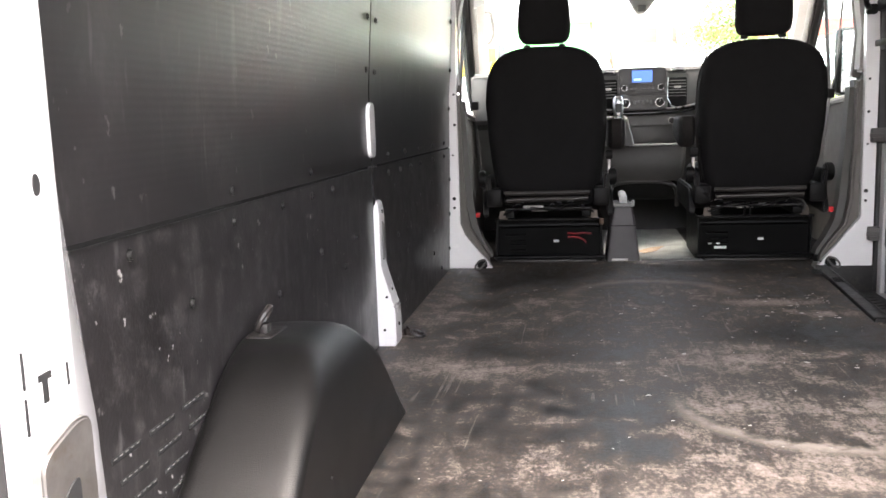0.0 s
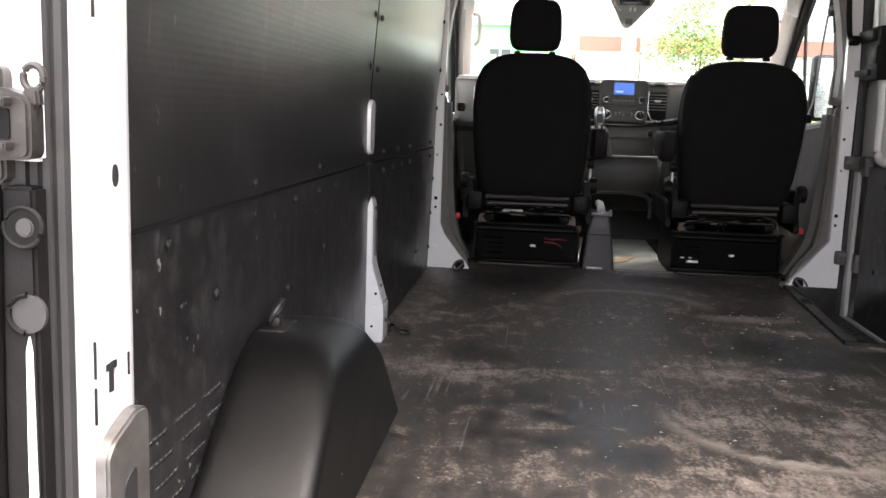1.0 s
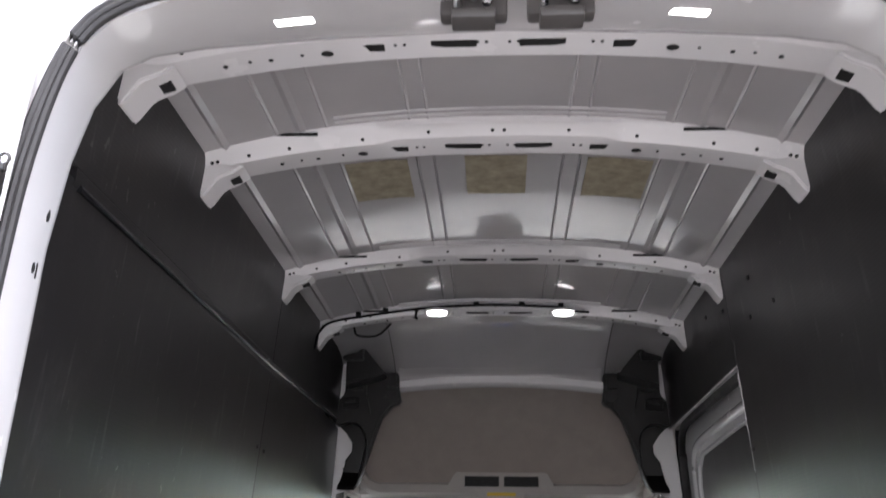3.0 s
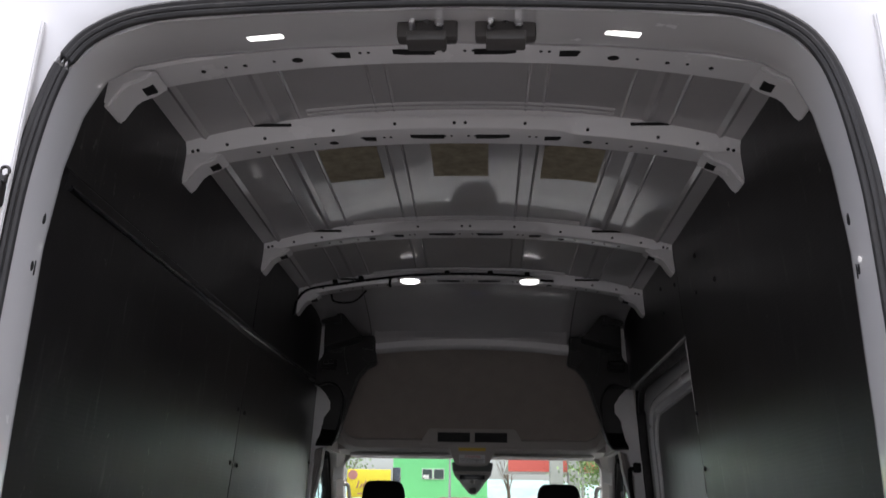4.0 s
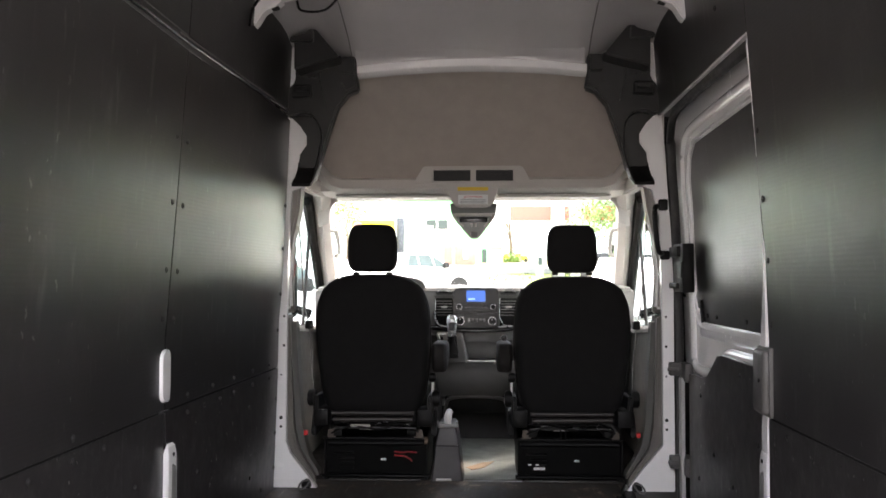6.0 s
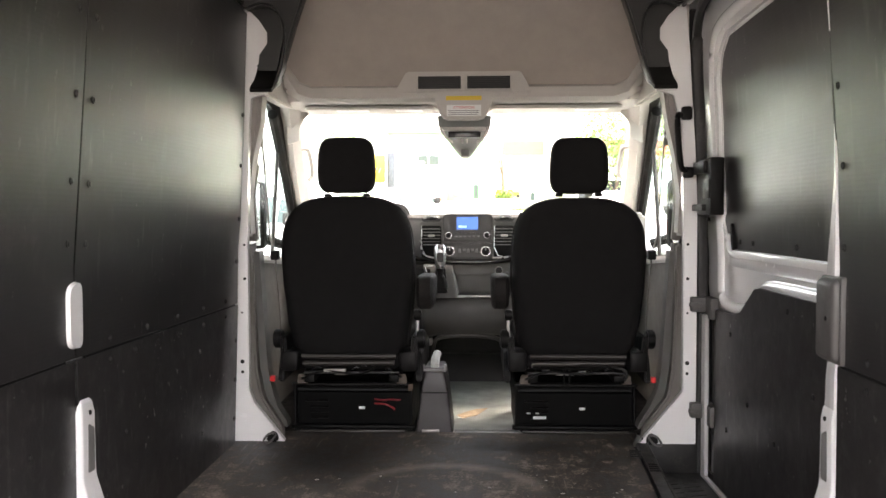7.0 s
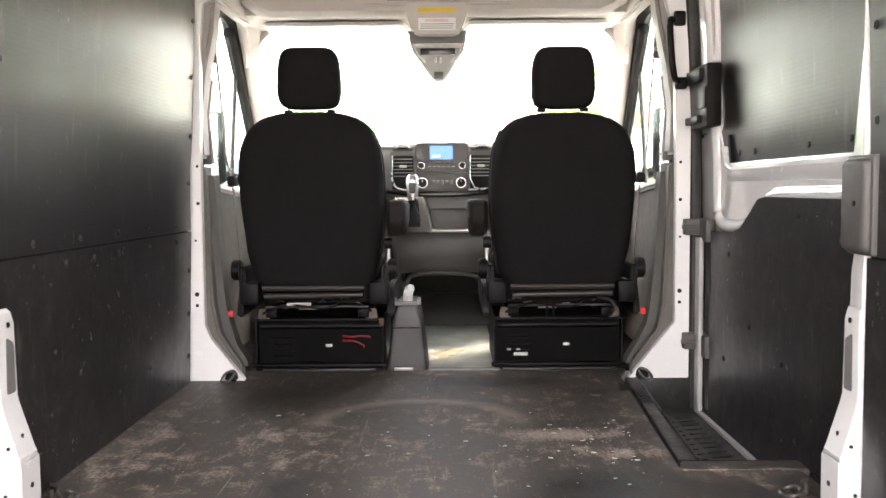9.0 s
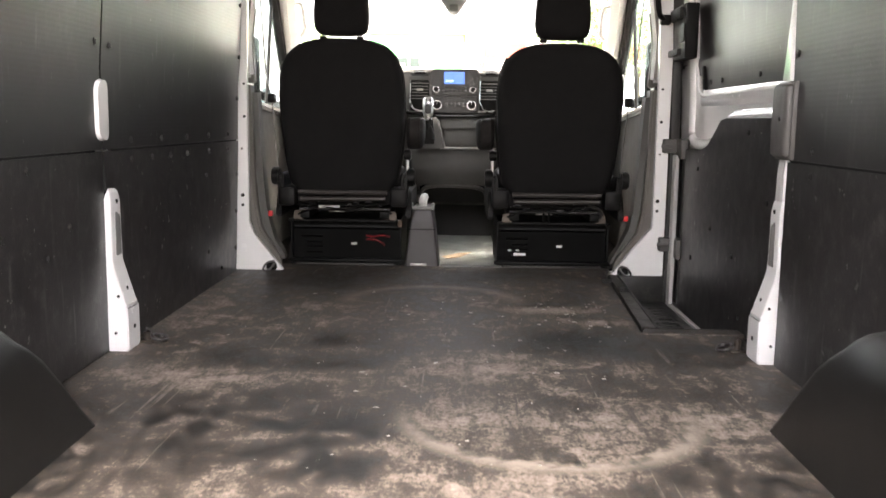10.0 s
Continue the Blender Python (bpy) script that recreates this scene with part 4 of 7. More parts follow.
def roof_beam(y, depth, drop=0.0):
    b = tagged(thing("roof_beam", (0, y, 2.05)), "white pressed steel roof beam with punched holes", "roof beam", "roof beams", "structure")
    xs = [i * 0.82 / 41 for i in range(-41, 42)]
    rings = []
    for x in xs:
        zb = beam_low(x) - drop
        # the rear ridge steps up over the middle third, as the pressing does
        up = 0.013 * min(1.0, max(0.0, (0.335 - abs(x)) / 0.05))
        zt = skin_z(x, y) + 0.004
        lip = zb + 0.028
        rings.append([(x, y - depth * 0.62, zt), (x, y - depth * 0.60, lip + 0.012), (x, y - depth * 0.5, lip + up * 0.5), (x, y - depth * 0.38, zb + up), (x, y - depth * 0.34, zb - 0.001 + up * 0.8), (x, y + depth * 0.34, zb), (x, y + depth * 0.46, lip), (x, y + depth * 0.6, zt)])
    body = part("pressing", loft(rings), WHITE, b)
    for s in (-1, 1):
        tip = [(0.69, 1.972), (0.828, 1.99), (0.834, 1.935), (0.812, 1.888), (0.802, 1.876), (0.794, 1.880), (0.762, 1.932), (0.72, 1.950)]
        part("gusset", prism(mirrored([(x, z - drop) for x, z in tip], s), "y", y - depth * 0.42, y + depth * 0.30, 0.006), WHITE, b)
        part("gusset_slot", prism(mirrored([(x, z - drop) for x, z in ((0.712, 1.957), (0.757, 1.942), (0.757, 1.936), (0.712, 1.951))], s), "y", y - 0.018, y + 0.018), HOLE, b)
        part("gusset_bolt", disc((s * 0.812, y - depth * 0.43, 1.925 - drop), 0.006, 0.004, (0, 1, 0), sides=10), HOLE, b)
        if drop < 0.01:
            part("skin_gap", box(*sorted((s * 0.49, s * 0.60)), y - depth * 0.64, y - depth * 0.6, skin_z(0.54, y) - 0.014, skin_z(0.54, y) - 0.006), HOLE, b)
        for x, rx, ry, sq in ((0.72, 0.016, 0.008, True), (0.60, 0.006, 0.006, False), (0.5, 0.006, 0.005, False), (0.375, 0.014, 0.010, False), (0.282, 0.033, 0.012, True), (0.097, 0.05, 0.012, True)):
            dark_hole(body, s * x, y, beam_low(x) - drop + (0.0055 if x < 0.3 else 0.0) - 0.0015, rx, ry, (0, 0, 1), sq)
        for x in (0.225, 0.205, 0.045, 0.025, 0.43, 0.545):
            dark_hole(body, s * x, y - 0.004, beam_low(x) - drop + (0.0055 if x < 0.3 else 0.0) - 0.0015, 0.004, 0.004, (0, 0, 1))
        for x in (0.78, 0.765, 0.68, 0.57, 0.37, 0.19, 0.016):
            z = beam_low(x) - drop + (0.0095 if x < 0.3 else 0)
            dark_hole(body, s * x, y - depth * 0.445, z + 0.0138, 0.005, 0.005, (0, -1, -1))
    if drop < 0.01:
        for o in (0.80, 1.0):
            part("swage", tube([(0.44 * k / 8, y - depth * o, skin_z(0.44 * k / 8, y) - 0.002 - 0.004 * (1.0 - o)) for k in range(-8, 9)], 0.005, sides=8), ROOF, b)
    return b


for y, dep, dr in ((0.375, 0.13, 0.028), (0.915, 0.12, 0.0), (1.865, 0.10, -0.012), (2.535, 0.09, -0.004)):
    roof_beam(y, dep, dr)
# damping pads
for x0, x1 in ((-0.455, -0.27), (-0.10, 0.085), (0.262, 0.45)):
    bm = bmesh.new()
    n = 4
    rings = []
    for i in range(n + 1):
        x = x0 + (x1 - x0) * i / n
        z = skin_z(x, 1.1) - 0.0045 - (0.003 if abs(x) < 0.3 and abs(x) > 0.15 else 0)
        rings.append([(x, 1.075, z), (x, 1.34, z), (x, 1.34, z + 0.0035), (x, 1.075, z + 0.0035)])
    solo("damping_pad", loft(rings, bm), PAD, "tan bitumen damping pad stuck to the roof", "pad", "damping pads")
# lamps on the front beam
for x in (-0.272, 0.28):
    l = tagged(thing("ceiling_lamp", (x, 2.47, 2.03)), "lit round ceiling lamp on the roof beam", "ceiling lamp", "ceiling lamps")
    z = beam_low(x)
    part("lens", disc((x, 2.475, z - 0.004), 0.044, 0.012, (0, 0, 1), sides=28, bevel=0.004, flat=0.75), LAMPGLOW, l, "glowing white lens")
    part("rim", disc((x, 2.475, z + 0.004), 0.058, 0.01, (0, 0, 1), sides=28, bevel=0.003, flat=0.75), WHITE, l)
# loom along the front beam
loom = thing("wiring_loom", (0, 2.48, 2.03), "black taped wiring running along the roof beam", "cable")
path = [(-0.80, 2.44, 1.86), (-0.79, 2.455, 1.93), (-0.74, 2.462, 1.985), (-0.6, 2.472, 2.015), (-0.4, 2.475, 2.045), (-0.22, 2.475, 2.062), (0.0, 2.475, 2.068), (0.22, 2.475, 2.06), (0.30, 2.472, 2.05), (0.34, 2.465, 2.035), (0.39, 2.46, 2.03)]
part("main_run", tube(curve([(x, y - 0.005, z) for x, y, z in path], 6), 0.006), BLACK, loom)
part("drop", tube(curve([(-0.36, 2.47, 2.046), (-0.365, 2.462, 2.02), (-0.36, 2.458, 2.0)], 4), 0.006), BLACK, loom)
part("loop", tube(curve([(-0.66, 2.60, 2.01), (-0.64, 2.6, 1.965), (-0.55, 2.6, 1.965), (-0.49, 2.6, 2.02)], 6), 0.005), BLACK, loom)
for x in (-0.62, -0.5, -0.1, 0.1, 0.27):
    part("clip", box(x - 0.012, x + 0.012, 2.46, 2.48, beam_low(x) + 0.022, beam_low(x) + 0.04, 0.003), BLACK, loom)

# ---- rear opening ----
OPEN = [(0.795, -0.12), (0.793, 0.3), (0.791, 0.7), (0.786, 1.1), (0.779, 1.42), (0.770, 1.56), (0.750, 1.69), (0.722, 1.775), (0.672, 1.83), (0.57, 1.868), (0.35, 1.884), (0.0, 1.894)]
EDGE = [(0.802, -0.01, 0.135), (0.802, 0.3, 0.135), (0.802, 0.7, 0.135), (0.801, 1.1, 0.135), (0.796, 1.45, 0.135), (0.782, 1.62, 0.14), (0.762, 1.74, 0.15), (0.735, 1.835, 0.175), (0.69, 1.89, 0.21), (0.60, 1.94, 0.26), (0.35, 1.985, 0.30), (0.0, 2.0, 0.305)]
BACK = [(0.893, -0.01, 0.34), (0.893, 0.3, 0.32), (0.893, 0.7, 0.27), (0.880, 1.1, 0.22), (0.855, 1.45, 0.205), (0.838, 1.62, 0.21), (0.825, 1.78, 0.24), (0.80, 1.93, 0.32), (0.74, 1.99, 0.325), (0.62, 2.02, 0.33), (0.35, 2.05, 0.335), (0.0, 2.06, 0.34)]


def both(path):
    """The path up the left side, over the top and down the right side, which stands a little closer in."""
    lft = [(-p[0], *p[1:]) for p in path[:-1]]
    rgt = [(p[0] - 0.032 * min(1.0, max(0.0, p[0] - 0.3) / 0.4), *p[1:]) for p in reversed(path[:-1])]
    return lft + [path[-1]] + rgt


frame_r = thing("rear_frame", (0, 0.1, 0), "white painted rear door frame of the van", "door frame", kind="structure")
full_o, full_e, full_b = both(OPEN), both(EDGE), both(BACK)
rings = []
for (x0, z0), (x1, z1, y1), (x2, z2, y2) in zip(full_o, full_e, full_b):
    f = lambda a, b, t: a + (b - a) * t
    rings.append([(x0, -0.005, z0), (f(x0, x1, 0.2), 0.02, f(z0, z1, 0.1)), (f(x0, x1, 0.35), f(0.0, y1, 0.45), f(z0, z1, 0.42)), (f(x0, x1, 0.9), f(0, y1, 0.92), f(z0, z1, 0.92)), (x1, y1, z1), (x2, y2, z2), (x2 * 1.03, y2, z2 + 0.03), (x0 * 1.1, 0.02, z0 + 0.06)])
part("frame_pressing", loft(rings), WHITE, frame_r)
# black ribbed seal
seal = bmesh.new()
for off, r in ((0.0, 0.0075), (0.011, 0.007), (0.022, 0.0075)):
    pts = []
    for x, z in full_o:
        sx = 1 if x > 0 else -1
        side = min(1.0, abs(x) / 0.7)
        up = max(0.0, min(1.0, (z - 1.6) / 0.3))
        pts.append((x + sx * (0.0005 + off) * side * (1 - 0.6 * up), -0.012 - 0.004 * math.sin(off * 90), z + (0.008 + off) * up))
    tube(curve(pts, 4), r, seal)
part("rear_seal", seal, RUBBER, frame_r, "black ribbed rubber seal")
# outer flange beyond the seal
rings = []
for x, z in full_o:
    sx = (x > 0) - (x < 0)
    side, up = min(1.0, abs(x) / 0.7), max(0.0, min(1.0, (z - 1.6) / 0.3))
    w = 0.0 if z < 0.9 else min(1.0, (z - 0.9) / 0.4)
    rings.append([(x + sx * 0.034 * side, -0.002, z + 0.034 * up), (x + sx * (0.046 + 0.05 * w) * side, 0.004 - 0.03 * w, z + 0.10 * up), (x + sx * (0.06 + 0.12 * w) * side, 0.06 - 0.08 * w, z + 0.19 * up), (x + sx * 0.19 * side, 0.07, z + 0.19 * up), (x + sx * 0.034 * side, 0.05, z + 0.034 * up)])
part("outer_flange", loft(rings), WHITE, frame_r)
part("brake_lamp", box(-0.55, 0.55, -0.075, -0.035, 2.03, 2.075, 0.008), BLACK, frame_r, "dark housing of the high brake lamp")
# holes and slots in the rear posts
for z, y, ry, rz, sq in ((0.625, 0.095, 0.006, 0.011, False), (0.86, 0.115, 0.006, 0.009, False), (0.885, 0.05, 0.005, 0.007, False), (0.98, 0.06, 0.007, 0.009, True), (0.985, 0.09, 0.006, 0.010, False), (1.06, 0.05, 0.0015, 0.02, True), (0.80, 0.05, 0.0015, 0.03, True), (1.50, 0.10, 0.006, 0.012, False), (1.40, 0.09, 0.005, 0.010, False), (1.40, 0.105, 0.0015, 0.014, True), (0.455, 0.04, 0.0012, 0.018, True), (0.41, 0.04, 0.0012, 0.018, True), (0.440, 0.075, 0.011, 0.0035, True), (0.426, 0.075, 0.004, 0.012, True), (0.43, 0.12, 0.0012, 0.012, True)):
    for s in (-1, 1):
        xo = interp(z, [(p[1], p[0]) for p in OPEN])
        xe = interp(z, [(p[1], p[0]) for p in EDGE])
        f = y / 0.135
        x = xo + (xe - xo) * (0.35 * f / 0.45 if f < 0.45 else 0.35 + 0.55 * (f - 0.45) / 0.47) - (0.032 if s > 0 else 0.0)
        dark_hole(frame_r, s * (x - 0.0005), y, z, rz, ry, (s, 0, 0), sq)
for s in (-1, 1):
    strike = thing("striker_plate", (s * 0.83, 0.12, 0.2), "worn grey metal cover plate on the rear post", "plate")
    part("plate", prism(rounded([(0.035, 0.0), (0.128, 0.0), (0.128, 0.385), (0.10, 0.388), (0.05, 0.372), (0.037, 0.36)], 0.012), "x", s * (0.782 if s < 0 else 0.750), s * 0.80, 0.003), STEEL, strike)
    part("socket", prism(rounded([(0.066, 0.22), (0.094, 0.22), (0.094, 0.335), (0.066, 0.32)], 0.012), "x", s * (0.7805 if s < 0 else 0.7485), s * 0.79), HOLE, strike)
# header fittings
for x, z, roll in ((-0.396, 1.9318, -5), (0.361, 1.9342, 7)):
    l = tagged(thing("header_lamp", (x, 0.13, 1.9)), "lit oblong lamp set in the rear header", "lamp", "header lamps")
    tilt = pose(x, 0.155, z, 19, roll)
    part("lens", box(-0.038, 0.038, -0.02, 0.02, -0.004, 0.004, 0.003, m=tilt), LAMPGLOW, l, "glowing white lens")
    part("bezel", box(-0.043, 0.043, -0.025, 0.025, -0.001, 0.006, 0.002, m=tilt), WHITE, l)
for x in (-0.045, 0.115):
    c = tagged(thing("door_catch", (x, 0.08, 1.93)), "black rear door catch with a steel striker", "door catch", "door catches")
    part("housing", box(x - 0.062, x + 0.062, 0.085, 0.12, 1.885, 1.958, 0.008), LATCHGREY, c)
    part("ledge", box(x - 0.04, x + 0.04, 0.062, 0.11, 1.866, 1.888, 0.004), LATCHGREY, c)
    part("striker", tube(curve([(x - 0.03, 0.085, 1.905), (x - 0.03, 0.068, 1.915), (x - 0.03, 0.068, 1.93), (x + 0.0, 0.068, 1.93), (x, 0.085, 1.92)], 4), 0.007), SILVER, c)
    part("pin", disc((x + 0.025, 0.075, 1.915), 0.010, 0.03, (0, 0, 1), bevel=0.003), SILVER, c)
for x, r in ((-0.49, 0.012), (0.46, 0.012), (-0.155, 0.009), (0.235, 0.009), (0.35, 0.006), (-0.25, 0.003), (-0.53, 0.003)):
    dark_hole(frame_r, x, 0.075, 1.9405 - 0.03 * (abs(x) / 0.5) ** 2 - 0.001, r, r * 0.7, (0, -0.6, -1), False)


def rear_door(s):
    d = thing("door_2" if s < 0 else "door_3", (s * 0.9, -0.08, 0.0), "open white rear door with a dark grey inner lining", "rear door", kind="structure")
    x0, x1 = s * 0.855, s * 1.62
    lo, hi = sorted((x0, x1))
    f = bmesh.new()
    for a in ((lo, hi, 0.70, 0.82), (lo, hi, -0.12, -0.02), (lo, hi, 1.62, 1.86), (lo, lo + 0.10, -0.12, 1.86), (hi - 0.10, hi, -0.12, 1.86)):
        box(a[0], a[1], -0.03, 0.02, a[2], a[3], 0.01, f)
    part("door_shell", f, WHITE, d)
    e = 0.798 if s < 0 else 0.812
    o = e - 0.798
    flat = lambda pts: [(s * (x + o), z) for x, z in pts]
    part("lining_edge", prism(flat([(0.798, -0.05), (0.836, -0.05), (0.832, 0.40), (0.828, 0.55), (0.826, 0.625), (0.798, 0.625)]), "y", -0.046, -0.024, 0.003), LINING, d, "dark grey moulded lining edge")
    band = flat([(0.8375, -0.05), (1.00, -0.05), (1.00, 0.425), (0.925, 0.435), (0.89, 0.46), (0.868, 0.496), (0.855, 0.535), (0.848, 0.575), (0.844, 0.625), (0.8275, 0.625), (0.8295, 0.55), (0.8335, 0.40)])
    part("lining_band", prism(band, "y", -0.060, -0.03, 0.005), LINING, d, "raised curved band of the lining")
    panel = flat([(0.846, 0.62), (0.850, 0.575), (0.857, 0.536), (0.870, 0.499), (0.892, 0.463), (0.927, 0.438), (1.002, 0.428), (1.58, 0.42), (1.58, 0.69), (0.88, 0.66)])
    part("lining_panel", prism(panel, "y", -0.050, -0.03, 0.003), BLACK, d, "black moulded lining panel")
    part("lower_panel", prism(flat([(1.002, -0.05), (1.58, -0.05), (1.58, 0.416), (1.002, 0.424)]), "y", -0.058, -0.03, 0.006), LINING, d)
    part("edge_strip", prism(flat([(0.801, -0.05), (0.813, -0.05), (0.8095, 0.40), (0.808, 0.487), (0.805, 0.500), (0.803, 0.487)]), "y", -0.0485, -0.04), WHITE, d)
    part("inner_skin", prism([(s * e, 0.645), (s * 0.90, 0.645), (s * 0.90, 1.86), (s * (e - 0.02), 1.86), (s * e, 1.3)], "y", -0.035, -0.022, 0.003), WHITE, d)
    rc = part("recess", disc((s * (0.806 + o), -0.0465, 0.592), 0.0165, 0.006, (0, 1, 0), sides=24, bevel=0.002), BLACK, d)
    part("recess_rim", tube([(s * (0.806 + o) + 0.0165 * math.cos(q), -0.049, 0.592 + 0.0165 * math.sin(q)) for q in [2 * math.pi * k / 24 for k in range(25)]], 0.0022, sides=8), LINING, rc)
    part("recess_cup", disc((s * (0.804 + o), -0.0495, 0.592), 0.008, 0.004, (0, 1, 0), sides=16, bevel=0.0015), DARKTRIM, rc)
    cut = part("cut_out", disc((s * (0.806 + o), -0.0455, 0.519), 0.0165, 0.004, (0, 1, 0), sides=24), DARKTRIM, d, "round cut-out showing the door metal behind")
    part("cut_rim", tube([(s * (0.806 + o + 0.0165 * math.cos(q)), -0.048, 0.519 + 0.0165 * math.sin(q)) for q in [math.pi * (-0.45 + 0.95 * k / 12) for k in range(13)]], 0.0028, sides=8), BLACK, cut)
    g = part("pane", box(lo + 0.09, hi - 0.09, -0.01, -0.005, 0.80, 1.63), SIDEGLASS, d)
    g.visible_shadow = False
    for z in (0.676, 1.5):
        hng = thing("hinge", (0, 0, 0))
        hng.parent = d
        hng.matrix_parent_inverse = world_inverse(d)
        tagged(hng, "dull grey steel hinge")
        q0 = z - 0.676
        at = lambda pts: [(s * (x + o), zz + q0) for x, zz in pts]
        part("hinge_plate", prism(rounded(at([(0.818, 0.627), (0.872, 0.629), (0.878, 0.65), (0.878, 0.70), (0.870, 0.724), (0.818, 0.722)]), 0.008), "y", -0.052, -0.034, 0.003), HINGE, hng, "worn grey steel hinge plate")
        for zz, h in ((0.7075, 0.003), (0.647, 0.0025)):
            part("hinge_groove", prism(rounded(at([(0.826, zz - h), (0.866, zz - h), (0.860, zz + h), (0.832, zz + h)]), 0.002), "y", -0.0535, -0.051), BLACK, hng)
        part("hinge_pad", prism(rounded(at([(0.822, 0.711), (0.866, 0.711), (0.866, 0.722), (0.822, 0.720)]), 0.004), "y", -0.060, -0.05, 0.003), HINGE, hng)
        part("hinge_pad", prism(rounded(at([(0.828, 0.630), (0.868, 0.631), (0.866, 0.643), (0.832, 0.644)]), 0.005), "y", -0.058, -0.05, 0.003), HINGE, hng)
        part("knuckle", prism(rounded(at([(0.792, 0.648), (0.831, 0.646), (0.831, 0.704), (0.815, 0.705), (0.792, 0.697)]), 0.008), "y", -0.058, -0.034, 0.003), HINGE, hng)
        part("knuckle_pocket", prism(rounded(at([(0.808, 0.664), (0.830, 0.664), (0.830, 0.689), (0.808, 0.688)]), 0.003), "y", -0.0595, -0.057), BLACK, hng, "dark hollow beside the hinge pin")
        part("pin_pocket", prism(at([(0.857, 0.662), (0.874, 0.662), (0.874, 0.692), (0.857, 0.692)]), "y", -0.0535, -0.051), BLACK, hng)
        for zz in (0.6935, 0.6585):
            part("hinge_arm", prism(rounded(at([(0.806, zz - 0.003), (0.876, zz - 0.004), (0.876, zz + 0.003), (0.806, zz + 0.004)]), 0.002), "y", -0.070, -0.05, 0.0015), HINGE, hng)
        part("hinge_pin", disc((s * (0.844 + o), -0.064, z), 0.010, 0.032, (0, 0, 1), sides=18, bevel=0.001), HINGE, hng)
        for zz in (0.690, 0.663):
            part("pin_collar", disc((s * (0.844 + o), -0.065, zz + q0), 0.0118, 0.004, (0, 0, 1), sides=18, bevel=0.001), RUSTDARK, hng)
        part("hinge_eye", tube([(s * (0.7935 + o) + 0.0085 * math.cos(q), -0.047, z + 0.037 + 0.010 * math.sin(q)) for q in [2 * math.pi * k / 20 for k in range(21)]], 0.0032, sides=8), HINGE, hng)
        part("eye_foot", prism(rounded(at([(0.787, 0.690), (0.803, 0.690), (0.800, 0.705), (0.788, 0.705)]), 0.003), "y", -0.052, -0.042, 0.002), HINGE, hng)
    return d


for s in (-1, 1):
    rear_door(s)


# ---- wheel arch covers and tie-downs ----
def wheel_arch(s):
    rings = []
    dy = 0.045 if s > 0 else 0.0
    for z, ya, yb, xin, r in ((0.0, 0.33, 1.266, 0.690, 0.02), (0.05, 0.39, 1.215, 0.692, 0.025), (0.12, 0.475, 1.148, 0.694, 0.03), (0.185, 0.555, 1.082, 0.697, 0.034), (0.215, 0.60, 1.045, 0.701, 0.038), (0.24, 0.632, 1.012, 0.709, 0.042), (0.26, 0.664, 0.995, 0.718, 0.045), (0.275, 0.694, 0.98, 0.730, 0.05), (0.286, 0.727, 0.958, 0.746, 0.05), (0.291, 0.755, 0.935, 0.764, 0.045), (0.293, 0.775, 0.91, 0.785, 0.04)):
        ya, yb = ya + dy, yb + dy
        poly = [(0.886, ya), (0.886, yb), (xin, yb), (xin, ya)]
        c = rounded(poly, r, 6)
        # keep the wall side square
        rings.append([(s * x, y, z) for x, y in c])
    a = tagged(thing("wheel_arch_cover", (s * 0.79, 0.7 + dy, 0)), "black moulded plastic wheel arch cover on the cargo floor", "wheel arch", "wheel arch covers")
    part("moulding", loft(rings), MOULDED, a)
    part("push_rivet", disc((s * 0.6935, 0.66 + dy, 0.09), 0.006, 0.005, (1, 0, 0), sides=12, bevel=0.002), MOULDED, a)
    return a


for s in (-1, 1):
    wheel_arch(s)


def tie_down(x, y, z, s, name="tie_down_ring"):
    t = tagged(thing(name, (x, y, z)), "dark steel tie-down ring on a small plate", "tie-down ring", "tie-down rings")
    part("plate", box(x - 0.022, x + 0.026, y - 0.04, y + 0.05, z, z + 0.004, 0.0015), HINGE, t)
    part("lug", box(x - 0.010, x + 0.010, y - 0.012, y + 0.012, z + 0.003, z + 0.022, 0.004), HINGE, t)
    part("lug_bolt", disc((x - 0.011, y, z + 0.012), 0.005, 0.004, (1, 0, 0), sides=10, bevel=0.001), STEEL, t)
    loop = [(x + 0.010 * math.sin(a), y + 0.015 * math.cos(a) + 0.006 * math.sin(a), z + 0.030 + 0.020 * math.sin(a)) for a in [2 * math.pi * k / 16 for k in range(17)]]
    part("ring", tube(loop, 0.006, sides=8), HINGE, t)


